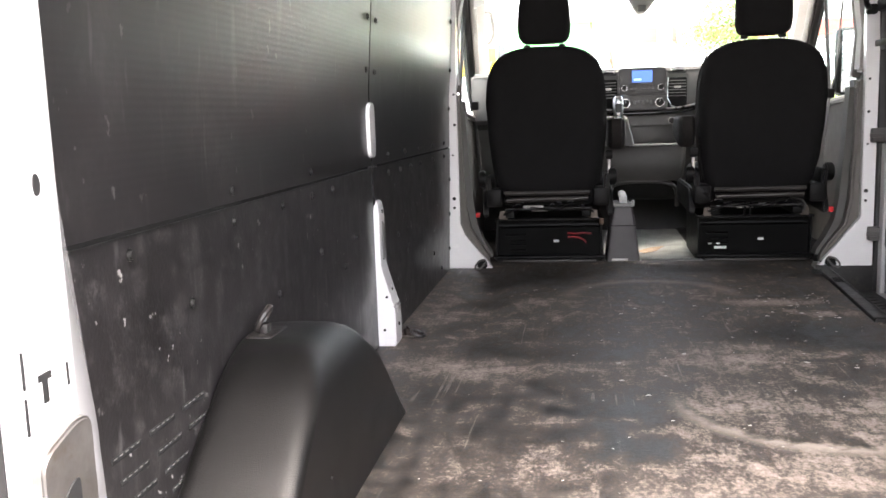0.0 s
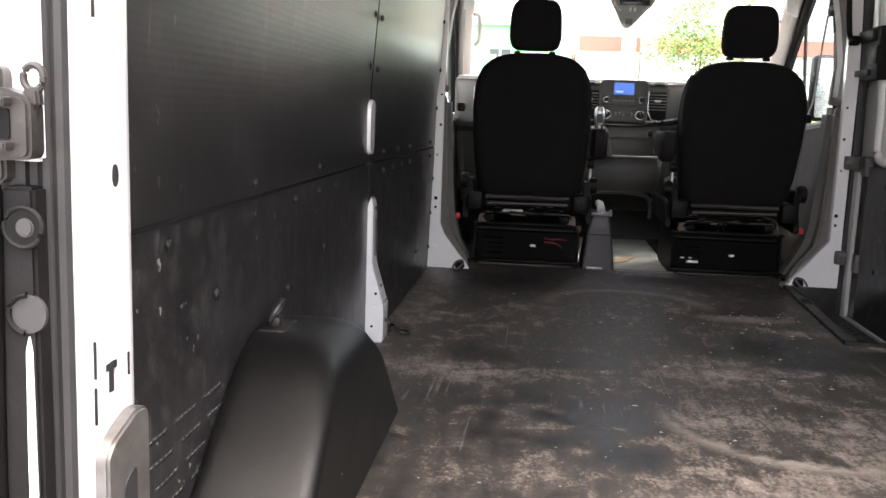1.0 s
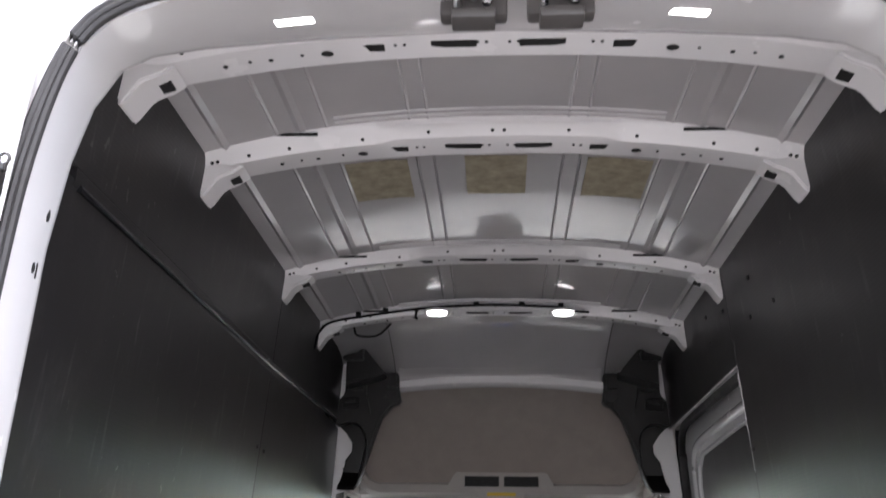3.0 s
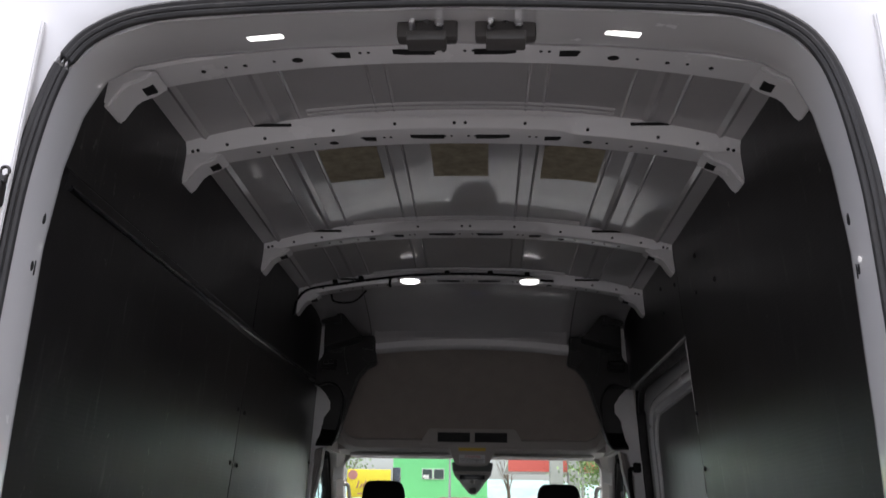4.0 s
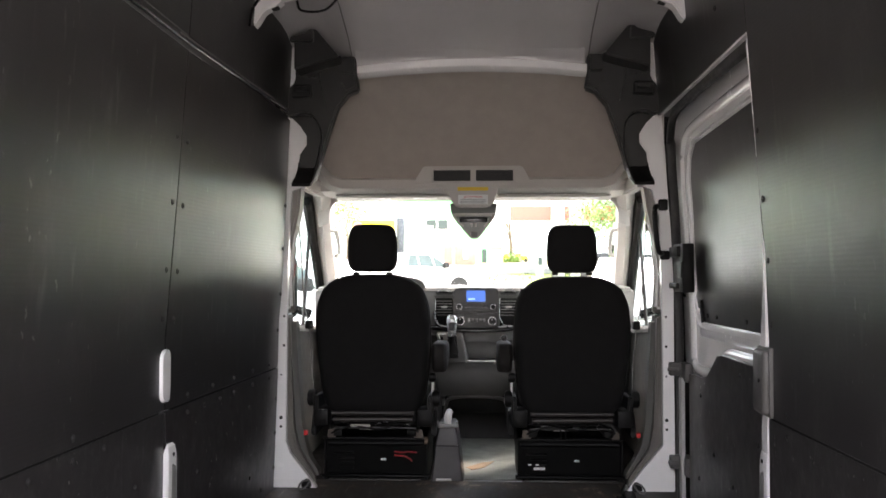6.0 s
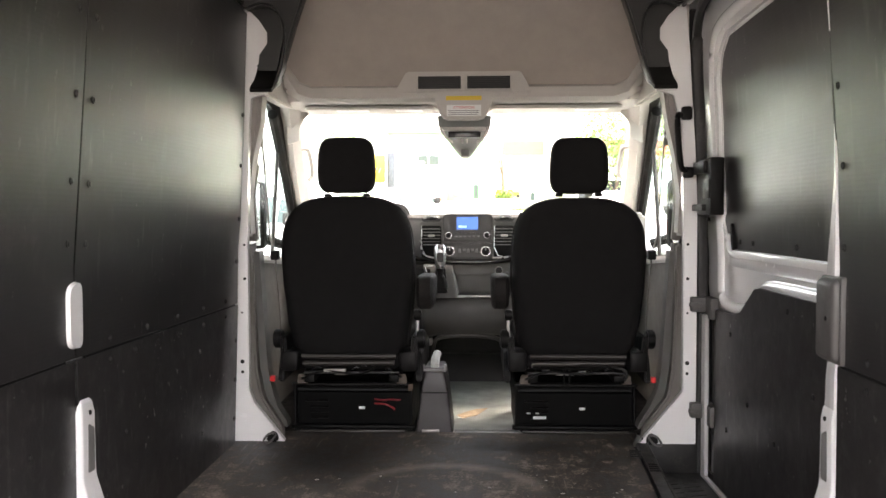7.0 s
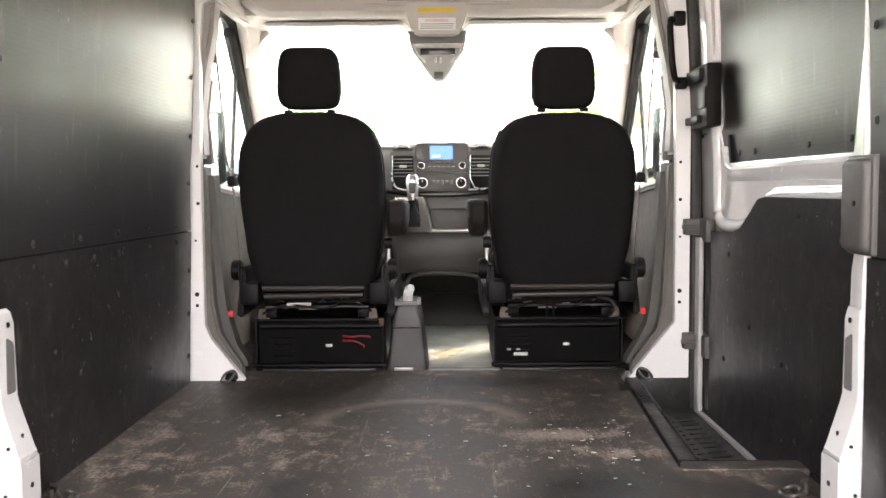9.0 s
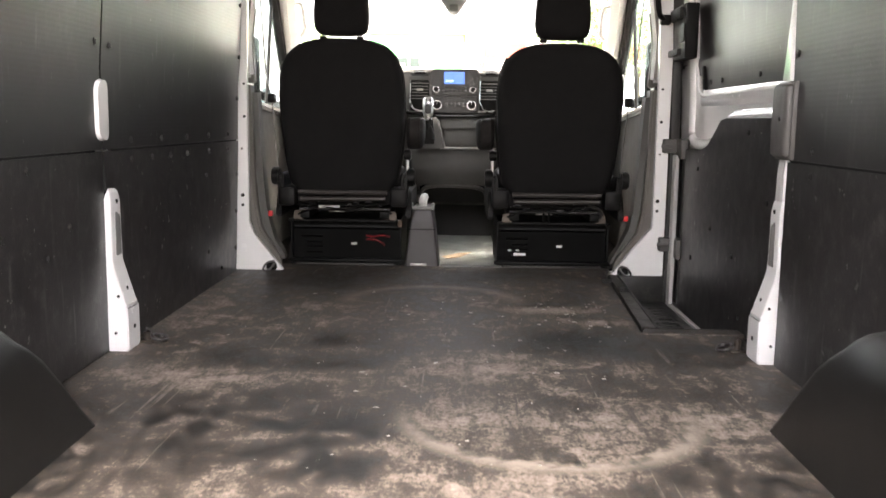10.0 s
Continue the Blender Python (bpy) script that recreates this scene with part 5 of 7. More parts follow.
for s in (-1, 1):
    tie_down(s * 0.858, 0.83, 0.291, s)
    t = tagged(thing("floor_ring", (s * 0.80, 1.95, 0)), "dark steel lashing ring lying flat beside the pillar foot", "tie-down ring", "tie-down rings")
    part("plate", box(*sorted((s * 0.80, s * 0.85)), 1.93, 1.985, 0.0, 0.006, 0.002), RUSTDARK, t)
    part("lug", tube([(s * 0.808, 1.935, 0.010), (s * 0.808, 1.98, 0.010)], 0.010, sides=10), RUSTDARK, t)
    part("upright", tube([(s * 0.825, 1.955, 0.004), (s * 0.826, 1.955, 0.026), (s * 0.822, 1.955, 0.034)], 0.010, sides=10), RUSTDARK, t)
    ringpts = [(s * (0.788 + 0.020 * math.cos(q)), 1.945 + 0.026 * math.sin(q), 0.013 + 0.007 * math.cos(q)) for q in [2 * math.pi * k / 18 for k in range(19)]]
    part("ring", tube(ringpts, 0.005, sides=8), HINGE, t)
    # pillar foot ring
    t = tagged(thing("pillar_ring", (s * 0.745, 3.15, 0.03)), "black folding tie-down ring at the pillar foot", "tie-down ring", "tie-down rings")
    cup = rounded([(0.700, 0.003), (0.748, 0.003), (0.742, 0.030), (0.725, 0.046), (0.706, 0.034)], 0.014)
    part("hub", prism(mirrored(cup, s), "y", 3.136, 3.164, 0.006), BLACK, t)
    pts = curve([(s * 0.708, 3.13, 0.044), (s * 0.735, 3.122, 0.038), (s * 0.752, 3.115, 0.014), (s * 0.742, 3.112, 0.006), (s * 0.722, 3.118, 0.014), (s * 0.704, 3.128, 0.038)], 5)
    part("ring", tube(pts, 0.0045, sides=8), LATCHGREY, t)

# flecks of dried paint and grit on the mat
rnd0 = random.Random(21)
fv, ff = [], []
for k in range(135):
    x, y = rnd0.gauss(0.25, 0.35), rnd0.gauss(2.0, 0.45)
    if k >= 95:
        x, y = rnd0.gauss(0.40, 0.10), rnd0.gauss(2.42, 0.12)
    if not (-0.7 < x < 0.57 and 0.3 < y < 3.1):
        continue
    r, a0, n = rnd0.choice((0.0015, 0.002, 0.002, 0.003, 0.003, 0.005, 0.008)), rnd0.uniform(0, 6), 5
    i = len(fv)
    for j in range(n):
        q = a0 + 2 * math.pi * j / n
        rr_ = r * rnd0.uniform(0.5, 1.2)
        fv.append((x + 1.2 * rr_ * math.cos(q), y + rr_ * math.sin(q), 0.0012))
    fv.append((x, y, 0.003))
    ff += [(i + j, i + (j + 1) % n, i + n) for j in range(n)]
me = bpy.data.meshes.new("flecks")
me.from_pydata(fv, [], ff)
solo("paint_flecks", me, FLECK, "pale flecks of dried paint and grit on the floor", "debris", kind="stuff")

# ---- cab: headliner, brackets, windscreen ----
head = thing("headliner", (0, 3.4, 1.6), "grey cloth headliner over the cab with a moulded storage lip", "headliner", kind="structure")
prof = [(3.15, 1.905), (3.24, 1.885), (3.36, 1.82), (3.47, 1.72), (3.55, 1.60), (3.595, 1.48), (3.61, 1.40)]
rings = []
for y, z in prof:
    k = (1.905 - z) / 0.5
    row = []
    for i in range(-10, 11):
        x = 0.76 * i / 10
        e = max(0.0, abs(x) - 0.56) / 0.2
        row.append((x, y - 0.10 * e * e * k, z - 0.02 * (abs(x) / 0.76) ** 2 * (1 - k) + 0.0))
    rings.append(row + [(x, y + 0.02, z + 0.02) for x, y, z in reversed(row)])
part("cloth", loft(rings), HEADLINER, head)
# front lip
lip = bmesh.new()
rings = []
for i in range(-14, 15):
    x = 0.745 * i / 14
    e = max(0.0, abs(x) - 0.66) / 0.085
    up = 0.10 * e * e
    rings.append([(x, 3.575 - 0.10 * e, 1.412 + up), (x, 3.60 - 0.10 * e, 1.425 + up), (x, 3.64 - 0.08 * e, 1.41 + up), (x, 3.70, 1.36 + up * 0.3), (x, 3.60 - 0.06 * e, 1.352 + up * 0.4), (x, 3.572 - 0.10 * e, 1.37 + up)])
loft(rings, lip)
part("lip", lip, BEIGE, head, "pale moulded lip")
for s in (-1, 1):
    side = [(3.2, 1.34), (3.2, 1.55), (3.45, 1.62), (3.62, 1.52), (3.9, 1.42), (3.9, 1.36), (3.6, 1.34)]
    part("side_trim", prism(side, "x", s * 0.75, s * 0.80, 0.01), BEIGE, head, "beige side trim")
    part("side_filler", prism([(3.19, 1.38), (3.19, 2.08), (3.3, 2.06), (3.66, 1.8), (3.93, 1.45), (3.93, 1.38)], "x", s * 0.80, s * 0.86), BEIGE, head)
# vents in the lip
VZ = -0.008
vent = thing("roof_vent", (0, 3.57, 1.43), "beige twin grille vent in the headliner lip", "vent")
part("surround", prism([(-0.288, 1.395 + VZ), (0.297, 1.395 + VZ), (0.247, 1.485 + VZ), (-0.235, 1.485 + VZ)], "y", 3.555, 3.60, 0.006), BEIGE, vent)
for x0, x1 in ((-0.185, -0.005), (0.022, 0.202)):
    part("grille_frame", box(x0 - 0.009, x1 + 0.009, 3.549, 3.557, 1.404 + VZ, 1.470 + VZ, 0.003), BEIGE, vent)
    g = bmesh.new()
    box(x0, x1, 3.5465, 3.551, 1.411 + VZ, 1.463 + VZ, 0, g)
    part("grille", g, HOLE, vent)
    for k in range(6):
        part("grille_slat", box(x0, x1, 3.5445, 3.5475, 1.415 + VZ + 0.008 * k, 1.4175 + VZ + 0.008 * k), DARKTRIM, vent)
# overhead console with labels
oc = thing("overhead_console", (0.007, 3.58, 1.32), "beige overhead console with warning labels", "console")
part("body", prism([(-0.115, 1.40), (0.128, 1.40), (0.128, 1.36), (0.102, 1.288), (0.07, 1.278), (-0.06, 1.278), (-0.09, 1.288), (-0.115, 1.36)], "y", 3.552, 3.66, 0.008), BEIGE, oc)
part("yellow_sticker", box(-0.068, 0.082, 3.549, 3.552, 1.355, 1.373), YELLOWLABEL, oc, "yellow warning sticker")
lab = part("label", box(-0.065, 0.080, 3.549, 3.552, 1.289, 1.335), WHITELABEL, oc, "white label with red heading")
fc = bpy.data.curves.new("heading", "FONT")
fc.body, fc.size, fc.align_x = "ATTENTION", 0.016, "CENTER"
fm = new("heading_text", fc)
me = bpy.data.meshes.new_from_object(fm)
bpy.data.objects.remove(fm)
me.transform(Matrix.Translation((0.0075, 3.5485, 1.319)) @ Matrix.Rotation(radians(90), 4, "X"))
part("heading", me, RED, lab)
for k, (a, b) in enumerate(((-0.058, 0.073), (-0.056, 0.070), (-0.058, 0.066))):
    part("text_bar", box(a, b, 3.5483, 3.549, 1.310 - 0.008 * k, 1.3125 - 0.008 * k), GREYTRIM, lab)
# mirror housing pod under it
pod = bmesh.new()
rings = []
for z, w, y in ((1.298, 0.120, 3.67), (1.262, 0.117, 3.71), (1.235, 0.108, 3.78), (1.20, 0.075, 3.88), (1.165, 0.045, 3.97), (1.145, 0.025, 4.0), (1.14, 0.015, 4.0)):
    c = rounded([(-w, -0.05), (w, -0.05), (w * 0.8, 0.06), (-w * 0.8, 0.06)], 0.02, 3)
    rings.append([(0.008 + x, y + d, z) for x, d in c])
mh = thing("mirror_pod", (0.008, 3.85, 1.2), "dark grey sensor pod at the top of the windscreen", "sensor pod")
part("shell", loft(rings, pod), PODGREY, mh)
part("slot", box(-0.062, 0.078, 3.636, 3.65, 1.206, 1.232, 0.003), GLOSSBLACK, mh, "dark sensor window")
for q in (-0.002, 0.018):
    part("nub", box(q - 0.004, q + 0.004, 3.70, 3.74, 1.188, 1.206, 0.003), BEIGE, mh)
for q in (-1, 1):
    part("strut", tube([(0.008 + q * 0.10, 3.648, 1.25), (0.008 + q * 0.082, 3.70, 1.212), (0.008 + q * 0.055, 3.76, 1.195)], 0.005, sides=6), BEIGE, mh)
part("band", box(-0.085, 0.10, 3.64, 3.66, 1.236, 1.252, 0.004), BEIGE, mh)
part("snout", box(-0.012, 0.028, 3.90, 3.945, 1.142, 1.175, 0.006), GREYTRIM, mh)
for s in (-1, 1):
    v = tagged(thing("sun_visor", (s * 0.42, 3.85, 1.33)), "beige sun visor folded up under the header", "sun visor", "sun visors")
    part("board", prism(rounded([(s * 0.13, 3.70), (s * 0.70, 3.70), (s * 0.72, 3.93), (s * 0.10, 3.93)], 0.03), "z", 1.338, 1.352, 0.005), BEIGE, v)
    for x in ((0.56, 0.42), (0.30, 0.18)) if s < 0 else ((0.50, 0.64),):
        a, b = sorted((s * x[0], s * x[1]))
        part("sticker", box(a, b, 3.72, 3.80, 1.3355, 1.338), WHITELABEL, v)


def bracket(s):
    def mirrored(pts, side):
        return [(side * (x + (0.014 if side > 0 else 0.0)), z) for x, z in pts]
    shape = [(0.768, 1.964), (0.772, 1.995), (0.717, 2.015), (0.698, 2.036), (0.680, 2.033), (0.575, 1.906), (0.499, 1.906), (0.497, 1.821), (0.486, 1.757), (0.533, 1.738), (0.579, 1.683), (0.611, 1.591), (0.653, 1.452), (0.682, 1.362), (0.694, 1.352), (0.690, 1.372), (0.670, 1.42), (0.655, 1.50), (0.656, 1.575), (0.672, 1.622), (0.70, 1.648), (0.74, 1.655), (0.79, 1.640), (0.808, 1.646), (0.832, 1.674), (0.812, 1.735), (0.800, 1.765), (0.770, 1.800)]
    b = tagged(thing("roof_bracket", (s * 0.66, 3.14, 1.35)), "black moulded plastic roof corner cover above the door pillar", "corner cover", "roof corner covers")
    part("cover", prism(mirrored(shape, s), "y", 3.09, 3.155, 0.008), MOULDED, b)
    shape = [(0.748, 1.82), (0.748, 1.930), (0.752, 1.960), (0.692, 1.980), (0.674, 2.0), (0.657, 1.997), (0.555, 1.874)]
    part("upper_wing", prism(mirrored(shape, s), "y", 2.965, 3.10, 0.006), MOULDED, b)
    part("block", prism(mirrored([(0.503, 1.825), (0.565, 1.83), (0.565, 1.895), (0.505, 1.898)], s), "y", 3.072, 3.095, 0.006), MOULDED, b)
    part("block", prism(mirrored([(0.495, 1.765), (0.54, 1.750), (0.572, 1.79), (0.565, 1.822), (0.503, 1.816)], s), "y", 3.078, 3.095, 0.006), MOULDED, b)
    part("upper_pad", prism(mirrored([(0.672, 1.81), (0.760, 1.82), (0.760, 1.955), (0.672, 1.965)], s), "y", 3.080, 3.095, 0.005), MOULDED, b)
    part("top_ledge", prism(mirrored([(0.662, 1.935), (0.762, 1.935), (0.766, 1.957), (0.692, 1.977), (0.675, 1.994), (0.662, 1.985)], s), "y", 2.945, 2.968, 0.005), MOULDED, b)
    part("recess", prism(mirrored([(0.703, 1.735), (0.772, 1.73), (0.777, 1.768), (0.708, 1.772)], s), "y", 3.080, 3.0915), HOLE, b)
    rimz = rounded([(0.695, 1.727), (0.780, 1.722), (0.786, 1.776), (0.700, 1.780)], 0.01)
    part("recess_rim", tube([(s * (x + (0.014 if s > 0 else 0.0)), 3.086, z) for x, z in rimz + rimz[:1]], 0.004, sides=6), MOULDED, b)
    # the lower part is a deep cup with a floor that curves out to the rim
    cup = [(0.64, 1.52), (0.66, 1.64), (0.74, 1.67), (0.80, 1.65), (0.758, 1.609), (0.728, 1.563), (0.728, 1.522), (0.758, 1.480), (0.764, 1.42), (0.665, 1.42)]
    part("cup_back", prism(mirrored(cup, s), "y", 3.142, 3.155), MOULDED, b)
    rings = []
    for y, z, a, c in ((3.154, 1.44, 0.66, 0.766), (3.145, 1.425, 0.664, 0.768), (3.13, 1.40, 0.672, 0.770), (3.11, 1.375, 0.682, 0.774), (3.092, 1.358, 0.692, 0.780), (3.084, 1.345, 0.700, 0.783)):
        q = 0.014 if s > 0 else 0.0
        rings.append([(s * (a + q), y, z), (s * (c + q), y, z), (s * (c + q), y + 0.008, z - 0.012), (s * (a + q), y + 0.008, z - 0.012)])
    part("cup_floor", loft(rings), MOULDED, b, "glossy curved floor of the moulded cup")
    edge = [(0.694, 1.352), (0.670, 1.42), (0.655, 1.50), (0.656, 1.575), (0.672, 1.622), (0.70, 1.648), (0.74, 1.655), (0.79, 1.640)]
    part("cup_edge", tube(curve([(s * (x + (0.014 if s > 0 else 0.0)), 3.090, z) for x, z in edge], 4), 0.004, sides=8), MOULDED, b)
    ridge = [(0.655, 1.955), (0.662, 1.955), (0.668, 1.80), (0.640, 1.70), (0.632, 1.70), (0.660, 1.80)]
    part("ridge", prism(mirrored(ridge, s), "y", 3.078, 3.095, 0.003), MOULDED, b)
    part("hook", prism(mirrored(rounded([(0.712, 1.752), (0.765, 1.75), (0.768, 1.764), (0.714, 1.767)], 0.004), s), "y", 3.066, 3.082, 0.003), MOULDED, b)
    return b


for s in (-1, 1):
    bracket(s)
# pale bar between the brackets, and the roof panel turning down to meet it
rings, skirt = [], []
for i in range(-12, 13):
    x = 0.60 * i / 12
    z = 1.928 - 0.029 * (abs(x) / 0.5) ** 2
    rings.append([(x, 3.106, z - 0.034), (x, 3.116, z - 0.028), (x, 3.17, z - 0.028), (x, 3.17, z - 0.078), (x, 3.118, z - 0.076), (x, 3.104, z - 0.066), (x, 3.102, z - 0.05)])
    if abs(x) < 0.505:
        skirt.append([(x, 3.06, skin_z(x, 3.06) - 0.001), (x, 3.085, 0.55 * (skin_z(x, 3.06)) + 0.45 * (z - 0.03)), (x, 3.103, z - 0.022), (x, 3.106, z - 0.031), (x, 3.114, z - 0.031), (x, 3.12, z), (x, 3.12, skin_z(x, 3.12) + 0.006), (x, 3.06, skin_z(x, 3.06) + 0.006)])
part("front_skirt", loft(skirt), ROOF, ceiling)
solo("header_bow", loft(rings), WHITE, "white painted roof bow across the cab", "roof bow", kind="structure")

# windscreen, pillars and cab doors
ws = thing("window_1", (0, 4.3, 0.9), "clear raked windscreen", "windscreen", kind="structure")
rings = []
for i in range(-8, 9):
    x = i / 8
    bow = 0.10 * (1 - x * x)
    a, b = Vector((0.80 * x, 3.86 + bow, 1.405)), Vector((0.90 * x, 4.66 + bow * 1.4, 0.80))
    rings.append([a, b, b + Vector((0, 0.004, 0.004)), a + Vector((0, 0.004, 0.004))])
pane = part("pane", loft(rings), GLASS, ws)
pane.visible_shadow = False
rings = []
for i in range(-8, 9):
    x = i / 8
    bow = 0.10 * (1 - x * x)
    rings.append([(0.80 * x, 3.85 + bow, 1.415), (0.80 * x, 3.90 + bow, 1.365), (0.80 * x, 3.88 + bow, 1.35), (0.80 * x, 3.6, 1.36), (0.80 * x, 3.6, 1.40)])
part("header_trim", loft(rings), BEIGE, ws, "beige trim above the windscreen")


def a_pillar(s):
    fil = [(0.82, 1.38), (0.66, 1.365)] + [(0.765 - 0.10 + 0.10 * math.sin(a), 1.255 + 0.10 * math.cos(a)) for a in [radians(9 * k) for k in range(1, 11)]] + [(0.765, 1.22), (0.82, 1.20)]
    part("corner_fillet", prism(mirrored(fil, s), "y", 3.915, 3.93), BEIGE, ws)
    rings = []
    for y, z, x, w in ((3.72, 1.42, 0.772, 0.055), (3.84, 1.385, 0.785, 0.05), (3.95, 1.32, 0.80, 0.042), (4.15, 1.17, 0.825, 0.04), (4.4, 0.99, 0.85, 0.045), (4.66, 0.80, 0.88, 0.05)):
        rings.append([(s * (x - w), y + 0.03, z + 0.02), (s * (x - w * 0.9), y - 0.03, z - 0.015), (s * x, y - 0.055, z - 0.03), (s * (x + w), y - 0.03, z - 0.02), (s * (x + w), y + 0.03, z + 0.03), (s * x, y + 0.05, z + 0.05)])
    ap = part("windscreen_post", loft(rings), BEIGE, ws, "beige trimmed windscreen post")
    part("post_handle", tube(curve([(s * 0.775, 4.03, 1.19), (s * 0.748, 4.05, 1.18), (s * 0.752, 4.17, 1.08), (s * 0.782, 4.25, 1.05)], 6), 0.011), BEIGE, ap)


def cab_door(s):
    d = thing("door_4" if s < 0 else "door_5", (s * 0.93, 3.9, 0.0), "grey trimmed cab door with a black window frame", "cab door", kind="structure")
    low = [(3.30, -0.12), (4.62, -0.12), (4.66, 0.62), (4.2, 0.66), (3.36, 0.72), (3.30, 0.72)]
    part("trim_panel", prism(low, "x", s * 0.86, s * 0.96, 0.02), DOORTRIM, d, "grey moulded door panel")
    sill = [(3.30, 0.715), (4.2, 0.655), (4.66, 0.615), (4.66, 0.59), (3.30, 0.69)]
    part("sill_cap", prism(sill, "x", s * 0.84, s * 0.975, 0.01), BEIGE, d)
    loop = [(s * 0.925, 3.44, 0.72), (s * 0.90, 3.47, 1.1), (s * 0.87, 3.52, 1.34), (s * 0.862, 3.64, 1.405), (s * 0.86, 3.80, 1.39), (s * 0.872, 3.92, 1.33), (s * 0.892, 4.2, 1.14), (s * 0.92, 4.55, 0.88), (s * 0.93, 4.7, 0.76)]
    part("window_frame", tube(curve(loop, 6), 0.040, flat=1.0), BLACK, d, "black window frame and seal")
    inner = [(x - s * 0.008, y - 0.040, z - 0.004) for x, y, z in loop[3:]]
    part("window_channel", tube(curve(inner, 6), 0.012), GREYTRIM, d, "grey felt channel")
    outer = [(x, y - 0.014, z - 0.062) for x, y, z in loop[4:]]
    part("window_seal", tube(curve(outer, 6), 0.025), BLACK, d)
    part("divider", tube([(s * 0.925, 4.02, 0.66), (s * 0.888, 4.02, 1.24)], 0.010), RUBBER, d)
    g = loft([[(s * 0.925, 3.42, 0.66), (s * 0.93, 4.72, 0.66), (s * 0.934, 4.72, 0.66), (s * 0.929, 3.42, 0.66)], [(s * 0.868, 3.5, 1.38), (s * 0.868, 3.86, 1.38), (s * 0.872, 3.86, 1.38), (s * 0.872, 3.5, 1.38)]])
    g = part("pane", g, SIDEGLASS, d)
    g.visible_shadow = False
    m = thing("door_mirror", (s * 1.1, 4.3, 0.75), "black door mirror outside the cab window", "door mirror")
    part("housing", box(min(s * 1.02, s * 1.22), max(s * 1.02, s * 1.22), 4.25, 4.36, 0.70, 1.05, 0.03, segs=3), BLACK, m)
    part("arm", tube([(s * 0.95, 4.36, 0.72), (s * 1.06, 4.32, 0.76)], 0.025), BLACK, m)
    part("mirror_glass", box(min(s * 1.035, s * 1.205), max(s * 1.035, s * 1.205), 4.244, 4.25, 0.72, 1.03, 0.004), SILVER, m)
    # belt
    b = tagged(thing("seat_belt", (s * 0.79, 3.35, 0.6)), "black seat belt hanging from its pillar anchor", "seat belt", "seat belts")
    part("anchor", prism(mirrored(rounded([(0.812, 1.15), (0.842, 1.15), (0.838, 1.235), (0.815, 1.235)], 0.012), s), "y", 3.39, 3.42, 0.005), DOORTRIM, b)
    part("anchor_bolt", disc((s * 0.822, 3.388, 1.185), 0.011, 0.006, (0, 1, 0), sides=14, bevel=0.002), SILVER, b)
    web = curve([(s * 0.812, 3.415, 1.155), (s * 0.803, 3.43, 1.0), (s * 0.79, 3.43, 0.80), (s * 0.768, 3.43, 0.70), (s * 0.745, 3.42, 0.45), (s * 0.735, 3.40, 0.2)], 5)
    rings = [[p + Vector((0, -0.022, 0)), p + Vector((s * 0.003, -0.022, 0)), p + Vector((s * 0.008, 0.022, 0)), p + Vector((s * 0.005, 0.022, 0))] for p in web]
    part("webbing", loft(rings), BELT, b)
    part("tongue", box(min(s * 0.75, s * 0.782), max(s * 0.75, s * 0.782), 3.38, 3.43, 0.69, 0.73, 0.006), BLACK, b)
    part("buckle_button", box(min(s * 0.742, s * 0.762), max(s * 0.742, s * 0.762), 3.27, 3.29, 0.212, 0.236, 0.004), RED, b, "red button")


for s in (-1, 1):
    a_pillar(s)
    cab_door(s)

# ---- cab floor, dash ----
cab_floor = prism([(-0.88, 3.337), (0.88, 3.337), (0.88, 4.6), (-0.88, 4.6)], "z", -0.06, -0.012)
solo("cab_floor", cab_floor, CABFLOOR, "worn grey vinyl cab floor", "floor", kind="structure")
for s in (-1, 1):
    fm = [(s * 0.21 + 0.02, 3.345), (s * 0.87, 3.345), (s * 0.87, 4.5), (s * 0.21 + 0.02, 4.5)]
    solo("floor_mat", prism(fm, "z", -0.011, -0.004, 0.002), BLACK, "black rubber mat under the seat and footwell", "floor mat", "floor mats")
solo("floor_edge_strip", box(-0.03, 0.235, 3.322, 3.35, -0.012, 0.006, 0.003), GREYTRIM, "grey trim strip at the cab floor edge", "trim", kind="structure")
solo("toe_board", prism([(4.45, -0.06), (4.68, 0.30), (4.70, 0.30), (4.70, -0.06)], "x", -0.88, 0.88), DARKTRIM, "black carpeted toe board under the dash", "toe board", kind="structure")
solo("tan_patch", prism([(0.0, 3.62), (0.06, 3.68), (0.11, 3.83), (0.05, 3.80), (-0.03, 3.68)], "z", -0.0125, -0.010), ORANGE, "tan worn patch on the cab floor", "patch")

dash = thing("dashboard", (0, 4.2, 0.5), "dark grey moulded dashboard with a silver trimmed centre", "dashboard")
top = [(4.02, 0.85), (4.035, 0.872), (4.10, 0.882), (4.4, 0.888), (4.68, 0.86), (4.68, 0.55), (4.2, 0.55), (4.06, 0.62), (4.03, 0.70)]
part("upper", prism(top, "x", -0.86, 0.86, 0.015), DASH, dash)
part("lower", prism([(4.12, 0.62), (4.6, 0.62), (4.6, 0.20), (4.25, 0.25), (4.18, 0.45)], "x", -0.86, 0.86, 0.02), DASH, dash)
part("hood", prism(rounded([(-0.62, 0.86), (-0.60, 0.92), (-0.5, 0.935), (-0.36, 0.935), (-0.28, 0.92), (-0.25, 0.86)], 0.03), "y", 4.04, 4.3, 0.01), DASH, dash, "instrument hood")
